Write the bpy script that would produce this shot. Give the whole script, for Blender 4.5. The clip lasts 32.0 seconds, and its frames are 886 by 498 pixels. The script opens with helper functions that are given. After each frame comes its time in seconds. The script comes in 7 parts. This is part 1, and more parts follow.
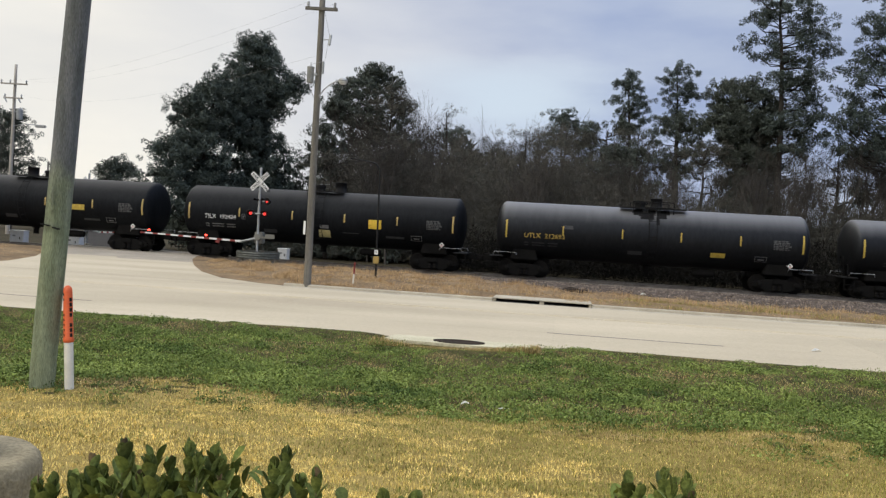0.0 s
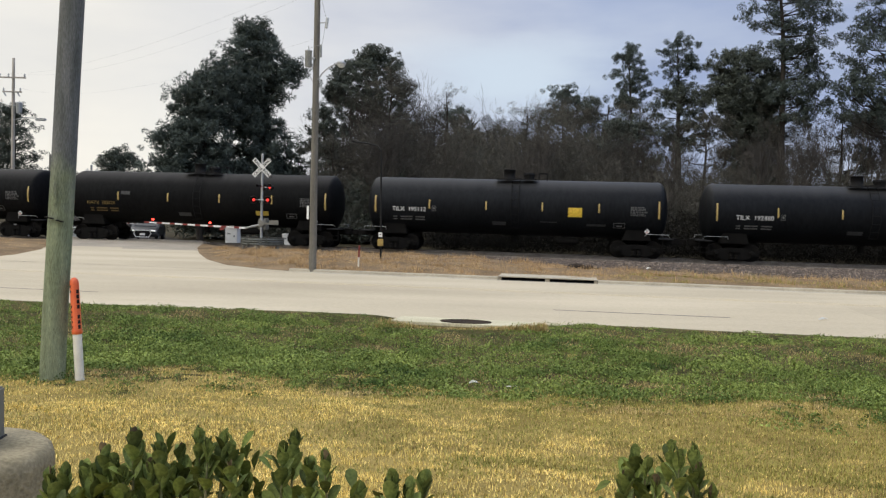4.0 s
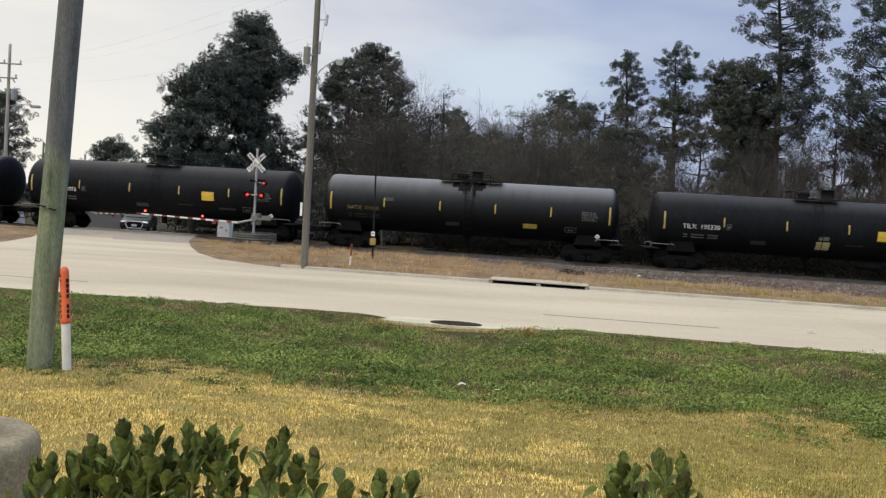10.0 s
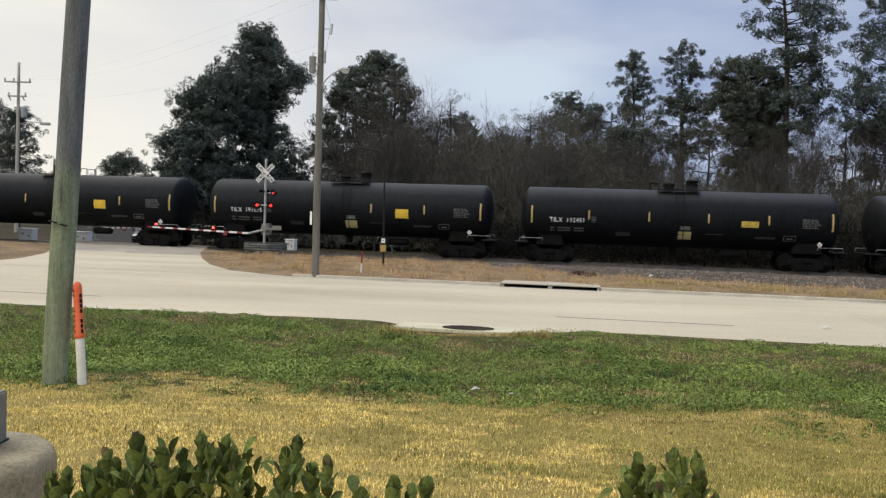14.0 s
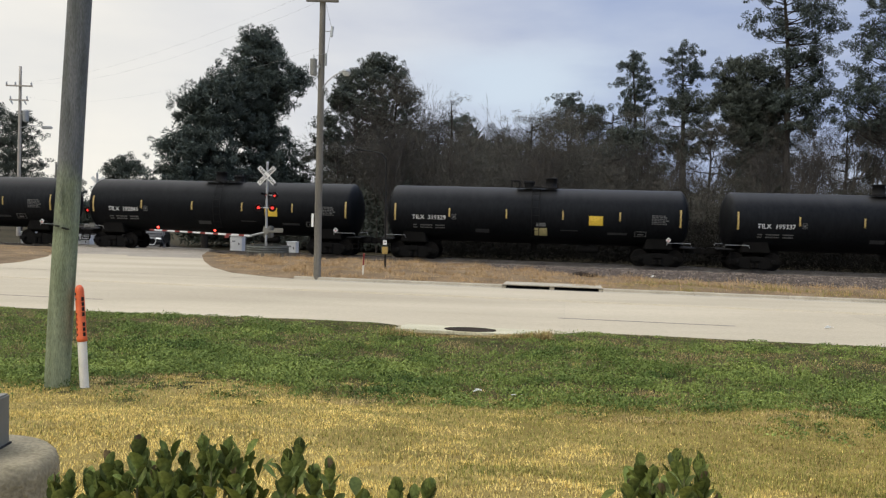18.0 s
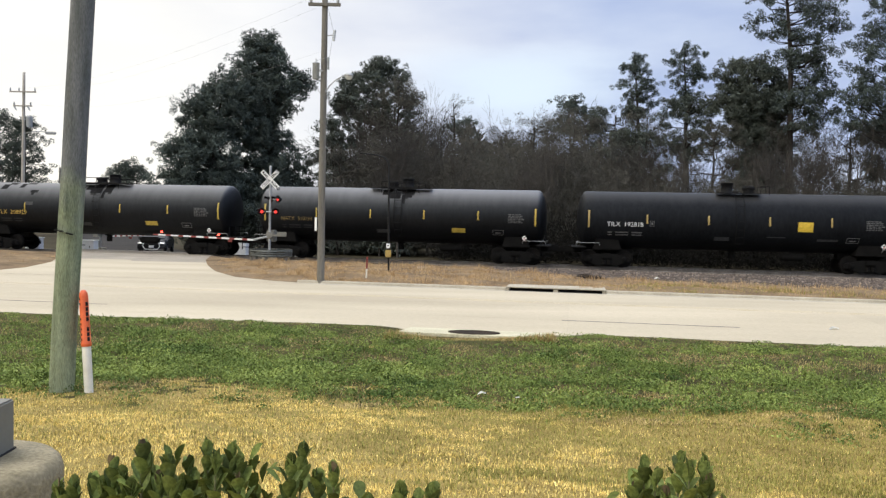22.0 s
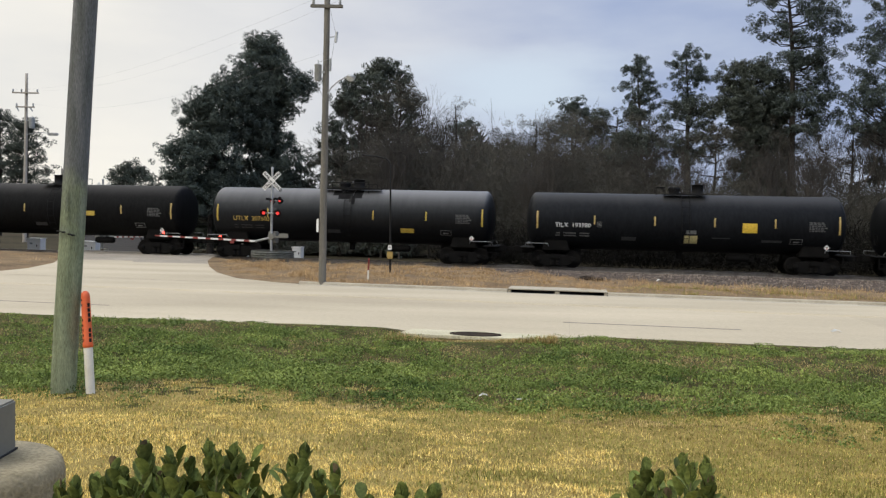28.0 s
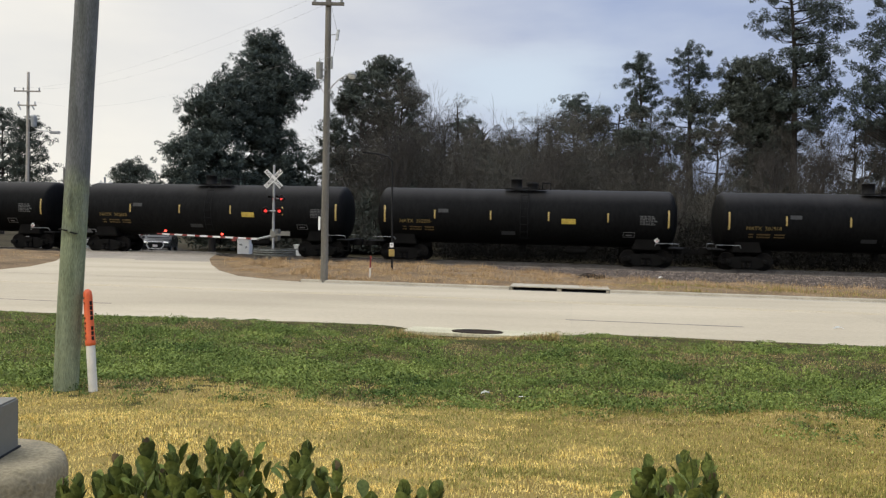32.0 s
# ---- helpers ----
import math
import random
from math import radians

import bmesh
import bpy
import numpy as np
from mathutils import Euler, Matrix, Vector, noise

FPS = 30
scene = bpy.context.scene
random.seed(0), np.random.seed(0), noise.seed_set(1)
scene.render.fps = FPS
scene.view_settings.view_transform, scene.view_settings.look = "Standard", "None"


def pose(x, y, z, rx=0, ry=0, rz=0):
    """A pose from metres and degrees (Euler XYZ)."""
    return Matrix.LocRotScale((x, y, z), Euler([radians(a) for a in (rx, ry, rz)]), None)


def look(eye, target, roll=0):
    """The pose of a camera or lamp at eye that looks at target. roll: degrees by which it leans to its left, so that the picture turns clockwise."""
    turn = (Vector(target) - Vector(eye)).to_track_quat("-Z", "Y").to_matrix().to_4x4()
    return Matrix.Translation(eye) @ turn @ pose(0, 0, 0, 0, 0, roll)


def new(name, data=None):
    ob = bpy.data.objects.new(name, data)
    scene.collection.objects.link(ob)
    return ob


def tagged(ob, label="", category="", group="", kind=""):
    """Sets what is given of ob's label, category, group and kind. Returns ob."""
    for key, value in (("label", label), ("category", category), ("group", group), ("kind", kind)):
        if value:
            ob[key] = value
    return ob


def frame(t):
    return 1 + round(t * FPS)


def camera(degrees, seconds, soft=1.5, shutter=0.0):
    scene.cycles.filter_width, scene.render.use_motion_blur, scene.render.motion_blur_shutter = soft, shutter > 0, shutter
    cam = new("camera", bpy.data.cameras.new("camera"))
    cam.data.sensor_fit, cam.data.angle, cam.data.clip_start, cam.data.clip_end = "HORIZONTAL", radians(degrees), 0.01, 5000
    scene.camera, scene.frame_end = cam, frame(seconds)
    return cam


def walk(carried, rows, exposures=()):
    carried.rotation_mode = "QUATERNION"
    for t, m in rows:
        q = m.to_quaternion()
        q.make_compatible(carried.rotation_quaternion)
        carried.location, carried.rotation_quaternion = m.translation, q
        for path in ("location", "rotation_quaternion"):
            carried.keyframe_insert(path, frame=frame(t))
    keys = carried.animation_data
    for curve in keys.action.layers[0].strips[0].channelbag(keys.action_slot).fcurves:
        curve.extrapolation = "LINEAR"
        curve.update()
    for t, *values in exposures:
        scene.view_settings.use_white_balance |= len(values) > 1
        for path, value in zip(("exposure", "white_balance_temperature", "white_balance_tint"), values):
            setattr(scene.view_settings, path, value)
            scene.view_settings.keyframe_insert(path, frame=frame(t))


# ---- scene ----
cam = camera(58.0, 32.0, soft=1.3, shutter=0.12)
CAM_Z = 2.3


def view(yaw, pitch, roll):
    """The held camera: it only turns, and sways sideways by millimetres as it rolls."""
    return pose(0.0047 * (1.8 - roll), 0, CAM_Z, 0, 0, yaw) @ pose(0, 0, 0, 90 + pitch) @ pose(0, 0, 0, 0, 0, roll)


walk(cam, [
    (0, view(-0.155, -1.266, 3.371)),
    (0.5, view(-0.095, -1.599, 3.597)),
    (1, view(0.001, -2.072, 3.694)),
    (1.5, view(-0.460, -2.544, 2.858)),
    (2, view(-0.441, -2.769, 2.542)),
    (2.5, view(-0.297, -2.664, 2.372)),
    (3, view(-0.115, -2.670, 2.051)),
    (3.5, view(0.049, -2.704, 1.816)),
    (5.5, view(-0.007, -2.485, 0.664)),
    (6, view(0.000, -2.470, 0.450)),
    (6.5, view(0.017, -2.379, 0.352)),
    (7, view(0.008, -2.300, 0.247)),
    (7.5, view(0.032, -2.269, 0.047)),
    (8, view(0.083, -2.219, 0.089)),
    (8.5, view(-0.121, -2.078, 0.704)),
    (9, view(-0.284, -2.165, 2.341)),
    (9.5, view(-0.359, -2.589, 3.604)),
    (10, view(-0.453, -2.560, 3.474)),
    (10.5, view(-0.467, -2.332, 3.197)),
    (11, view(-0.372, -2.252, 2.956)),
    (11.5, view(-0.240, -2.219, 2.717)),
    (12, view(-0.146, -2.184, 2.523)),
    (12.5, view(-0.089, -2.123, 2.355)),
    (13, view(0.009, -2.069, 2.134)),
    (13.5, view(0.164, -2.134, 1.999)),
    (14, view(0.322, -2.232, 1.868)),
    (14.5, view(0.352, -2.200, 1.937)),
    (16.5, view(0.458, -2.115, 1.837)),
    (17, view(0.458, -2.105, 1.773)),
    (17.5, view(0.453, -2.109, 1.650)),
    (18, view(0.448, -2.115, 1.605)),
    (18.5, view(0.429, -2.007, 1.672)),
    (19, view(0.406, -1.906, 1.640)),
    (19.5, view(0.430, -1.885, 1.582)),
    (20, view(0.514, -1.870, 1.488)),
    (20.5, view(0.640, -1.827, 1.307)),
    (21, view(0.686, -1.813, 1.238)),
    (21.5, view(0.694, -1.876, 1.190)),
    (22, view(0.692, -1.910, 1.256)),
    (22.5, view(0.665, -1.872, 1.487)),
    (23, view(0.693, -1.803, 1.657)),
    (23.5, view(0.752, -1.815, 1.568)),
    (24, view(0.814, -1.869, 1.405)),
    (24.5, view(0.815, -1.875, 1.359)),
    (25, view(0.820, -1.857, 1.344)),
    (25.5, view(0.818, -1.923, 1.320)),
    (27.5, view(0.789, -1.806, 1.425)),
    (28, view(0.812, -1.793, 1.360)),
    (28.5, view(0.812, -1.846, 1.273)),
    (29, view(0.809, -1.889, 1.260)),
    (29.5, view(0.870, -1.959, 1.158)),
    (30, view(0.946, -2.045, 1.048)),
    (30.5, view(0.951, -2.048, 1.062)),
    (31, view(0.947, -1.989, 1.167)),
    (31.5, view(0.916, -1.970, 1.260)),
    (32, view(0.939, -1.970, 1.262)),
], exposures=[(0, 0.0), (21.2, 0.0), (22.0, 0.33), (22.5, 0.22), (23.0, 0.12), (23.6, 0.0), (32, 0.0)])

# ---- sky and sun ----
world = bpy.data.worlds.new("overcast_sky")
scene.world = world
world.use_nodes = True
wn, wl = world.node_tree.nodes, world.node_tree.links
wn.clear()
w_out = wn.new("ShaderNodeOutputWorld")
w_bg = wn.new("ShaderNodeBackground")
w_sky = wn.new("ShaderNodeTexSky")
w_sky.sky_type = "NISHITA"
w_sky.sun_disc = False
w_sky.sun_elevation = radians(48)
w_sky.sun_rotation = radians(-60)
w_co = wn.new("ShaderNodeTexCoord")
w_map = wn.new("ShaderNodeMapping")
w_map.inputs["Scale"].default_value = (1.0, 1.0, 3.2)
w_noise = wn.new("ShaderNodeTexNoise")
w_noise.inputs["Scale"].default_value = 2.6
w_noise.inputs["Detail"].default_value = 7
w_noise.inputs["Roughness"].default_value = 0.5
w_cloud = wn.new("ShaderNodeValToRGB")
w_cloud.color_ramp.elements[0].position = 0.36
w_cloud.color_ramp.elements[0].color = (0.325, 0.405, 0.63, 1)
w_cloud.color_ramp.elements[1].position = 0.66
w_cloud.color_ramp.elements[1].color = (0.565, 0.635, 0.775, 1)
# the side of the sky behind which the sun stands is brighter and warmer
w_sep = wn.new("ShaderNodeSeparateXYZ")
w_side = wn.new("ShaderNodeMapRange")
w_side.inputs["From Min"].default_value = 0.18
w_side.inputs["From Max"].default_value = -0.40
w_warm = wn.new("ShaderNodeMix")
w_warm.data_type = "RGBA"
w_warm.inputs["B"].default_value = (0.97, 0.94, 0.875, 1)
w_half = wn.new("ShaderNodeMath")
w_half.operation = "MULTIPLY"
w_half.inputs[1].default_value = 0.95
# an overcast sky is about three times as bright overhead as at the horizon
w_high = wn.new("ShaderNodeMapRange")
w_high.inputs["From Min"].default_value = 0.30
w_high.inputs["From Max"].default_value = 0.95
w_high.inputs["To Min"].default_value = 1.0
w_high.inputs["To Max"].default_value = 2.7
w_gain = wn.new("ShaderNodeVectorMath")
w_gain.operation = "SCALE"
w_blue = wn.new("ShaderNodeMix")
w_blue.data_type = "RGBA"
w_blue.inputs["Factor"].default_value = 0.93
w_dim = wn.new("ShaderNodeVectorMath")
w_dim.operation = "SCALE"
w_dim.inputs["Scale"].default_value = 0.08
wl.new(w_co.outputs["Generated"], w_map.inputs["Vector"])
wl.new(w_map.outputs["Vector"], w_noise.inputs["Vector"])
w_pale = wn.new("ShaderNodeValToRGB")
w_pale.color_ramp.elements[0].position = 0.34
w_pale.color_ramp.elements[0].color = (0.86, 0.84, 0.79, 1)
w_pale.color_ramp.elements[1].position = 0.62
w_pale.color_ramp.elements[1].color = (1.0, 0.955, 0.86, 1)
wl.new(w_noise.outputs["Fac"], w_pale.inputs["Fac"])
wl.new(w_pale.outputs["Color"], w_warm.inputs["B"])
wl.new(w_noise.outputs["Fac"], w_cloud.inputs["Fac"])
wl.new(w_co.outputs["Generated"], w_sep.inputs["Vector"])
wl.new(w_sep.outputs["X"], w_side.inputs["Value"])
wl.new(w_side.outputs["Result"], w_half.inputs[0])
wl.new(w_half.outputs["Value"], w_warm.inputs["Factor"])
wl.new(w_cloud.outputs["Color"], w_warm.inputs["A"])
wl.new(w_sep.outputs["Z"], w_high.inputs["Value"])
# a thin place in the overcast, paler than the cloud round it
w_off = wn.new("ShaderNodeVectorMath")
w_off.operation = "SUBTRACT"
w_off.inputs[1].default_value = (0.075, 0.98, 0.158)
w_flat = wn.new("ShaderNodeVectorMath")
w_flat.operation = "MULTIPLY"
w_flat.inputs[1].default_value = (6.0, 0.5, 19.0)
w_len = wn.new("ShaderNodeVectorMath")
w_len.operation = "LENGTH"
w_thin = wn.new("ShaderNodeMapRange")
w_thin.interpolation_type = "SMOOTHSTEP"
w_thin.inputs["From Min"].default_value = 1.25
w_thin.inputs["From Max"].default_value = 0.0
w_rag = wn.new("ShaderNodeMath")
w_rag.operation = "MULTIPLY_ADD"
w_rag.inputs[1].default_value = -2.4
w_sum = wn.new("ShaderNodeMath")
w_sum.operation = "ADD"
w_sum.inputs[1].default_value = 1.2
w_pour = wn.new("ShaderNodeMix")
w_pour.data_type = "RGBA"
w_pour.inputs["B"].default_value = (0.66, 0.76, 0.87, 1)
wl.new(w_co.outputs["Generated"], w_off.inputs[0])
wl.new(w_off.outputs["Vector"], w_flat.inputs[0])
wl.new(w_flat.outputs["Vector"], w_len.inputs[0])
wl.new(w_noise.outputs["Fac"], w_rag.inputs[0])
wl.new(w_len.outputs["Value"], w_rag.inputs[2])
wl.new(w_rag.outputs["Value"], w_sum.inputs[0])
wl.new(w_sum.outputs["Value"], w_thin.inputs["Value"])
wl.new(w_thin.outputs["Result"], w_pour.inputs["Factor"])
wl.new(w_warm.outputs["Result"], w_pour.inputs["A"])
wl.new(w_pour.outputs["Result"], w_gain.inputs[0])
wl.new(w_high.outputs["Result"], w_gain.inputs["Scale"])
wl.new(w_sky.outputs["Color"], w_dim.inputs[0])
wl.new(w_dim.outputs["Vector"], w_blue.inputs["A"])
wl.new(w_gain.outputs["Vector"], w_blue.inputs["B"])
wl.new(w_blue.outputs["Result"], w_bg.inputs["Color"])
w_bg.inputs["Strength"].default_value = 1.0
wl.new(w_bg.outputs["Background"], w_out.inputs["Surface"])

sun_data = bpy.data.lights.new("sun", "SUN")
sun_data.energy = 1.2
sun_data.angle = radians(40)
sun_data.color = (1.0, 0.95, 0.86)
sun = new("sun", sun_data)
sun.matrix_world = look((-14, -9, 22), (0, 8, 0))


# ---- materials ----
def mk(name, c1, c2, rough=0.8, scale=4.0, fine=40.0, bump=0.3, metallic=0.0, spec=0.5, stretch=(1, 1, 1), island=0.0, rnd=0.0, grit=0.35):
    """A painted, mineral or plant surface: broad blotches, fine grain, relief."""
    m = bpy.data.materials.new(name)
    m.use_nodes = True
    n, l = m.node_tree.nodes, m.node_tree.links
    b = n["Principled BSDF"]
    co = n.new("ShaderNodeTexCoord")
    mp = n.new("ShaderNodeMapping")
    mp.inputs["Scale"].default_value = stretch
    l.new(co.outputs["Object"], mp.inputs["Vector"])
    n1 = n.new("ShaderNodeTexNoise")
    n1.inputs["Scale"].default_value = scale
    n1.inputs["Detail"].default_value = 5
    n2 = n.new("ShaderNodeTexNoise")
    n2.inputs["Scale"].default_value = fine
    n2.inputs["Detail"].default_value = 3
    l.new(mp.outputs["Vector"], n1.inputs["Vector"])
    l.new(mp.outputs["Vector"], n2.inputs["Vector"])
    r = n.new("ShaderNodeMapRange")
    r.inputs["From Min"].default_value = 0.3
    r.inputs["From Max"].default_value = 0.7
    l.new(n1.outputs["Fac"], r.inputs["Value"])
    mix = n.new("ShaderNodeMix")
    mix.data_type = "RGBA"
    mix.inputs["A"].default_value = (*c1, 1)
    mix.inputs["B"].default_value = (*c2, 1)
    l.new(r.outputs["Result"], mix.inputs["Factor"])
    grain = n.new("ShaderNodeMapRange")
    grain.inputs["From Min"].default_value = 0.25
    grain.inputs["From Max"].default_value = 0.75
    grain.inputs["To Min"].default_value = 1 - grit
    grain.inputs["To Max"].default_value = 1 + grit
    l.new(n2.outputs["Fac"], grain.inputs["Value"])
    sc = n.new("ShaderNodeVectorMath")
    sc.operation = "SCALE"
    l.new(mix.outputs["Result"], sc.inputs[0])
    l.new(grain.outputs["Result"], sc.inputs["Scale"])
    last = sc.outputs["Vector"]
    if island or rnd:
        src = n.new("ShaderNodeNewGeometry").outputs["Random Per Island"] if island else n.new("ShaderNodeObjectInfo").outputs["Random"]
        v = n.new("ShaderNodeMapRange")
        v.inputs["To Min"].default_value = 1 - (island or rnd)
        v.inputs["To Max"].default_value = 1 + (island or rnd)
        l.new(src, v.inputs["Value"])
        s2 = n.new("ShaderNodeVectorMath")
        s2.operation = "SCALE"
        l.new(last, s2.inputs[0])
        l.new(v.outputs["Result"], s2.inputs["Scale"])
        last = s2.outputs["Vector"]
    l.new(last, b.inputs["Base Color"])
    b.inputs["Roughness"].default_value = rough
    b.inputs["Metallic"].default_value = metallic
    b.inputs["Specular IOR Level"].default_value = spec
    if bump:
        bp = n.new("ShaderNodeBump")
        bp.inputs["Strength"].default_value = bump
        bp.inputs["Distance"].default_value = 0.02
        l.new(n2.outputs["Fac"], bp.inputs["Height"])
        l.new(bp.outputs["Normal"], b.inputs["Normal"])
    return m


def glow(name, color, strength, base=(0.2, 0.01, 0.01)):
    m = bpy.data.materials.new(name)
    m.use_nodes = True
    b = m.node_tree.nodes["Principled BSDF"]
    b.inputs["Base Color"].default_value = (*base, 1)
    b.inputs["Roughness"].default_value = 0.3
    b.inputs["Emission Color"].default_value = (*color, 1)
    b.inputs["Emission Strength"].default_value = strength
    return m


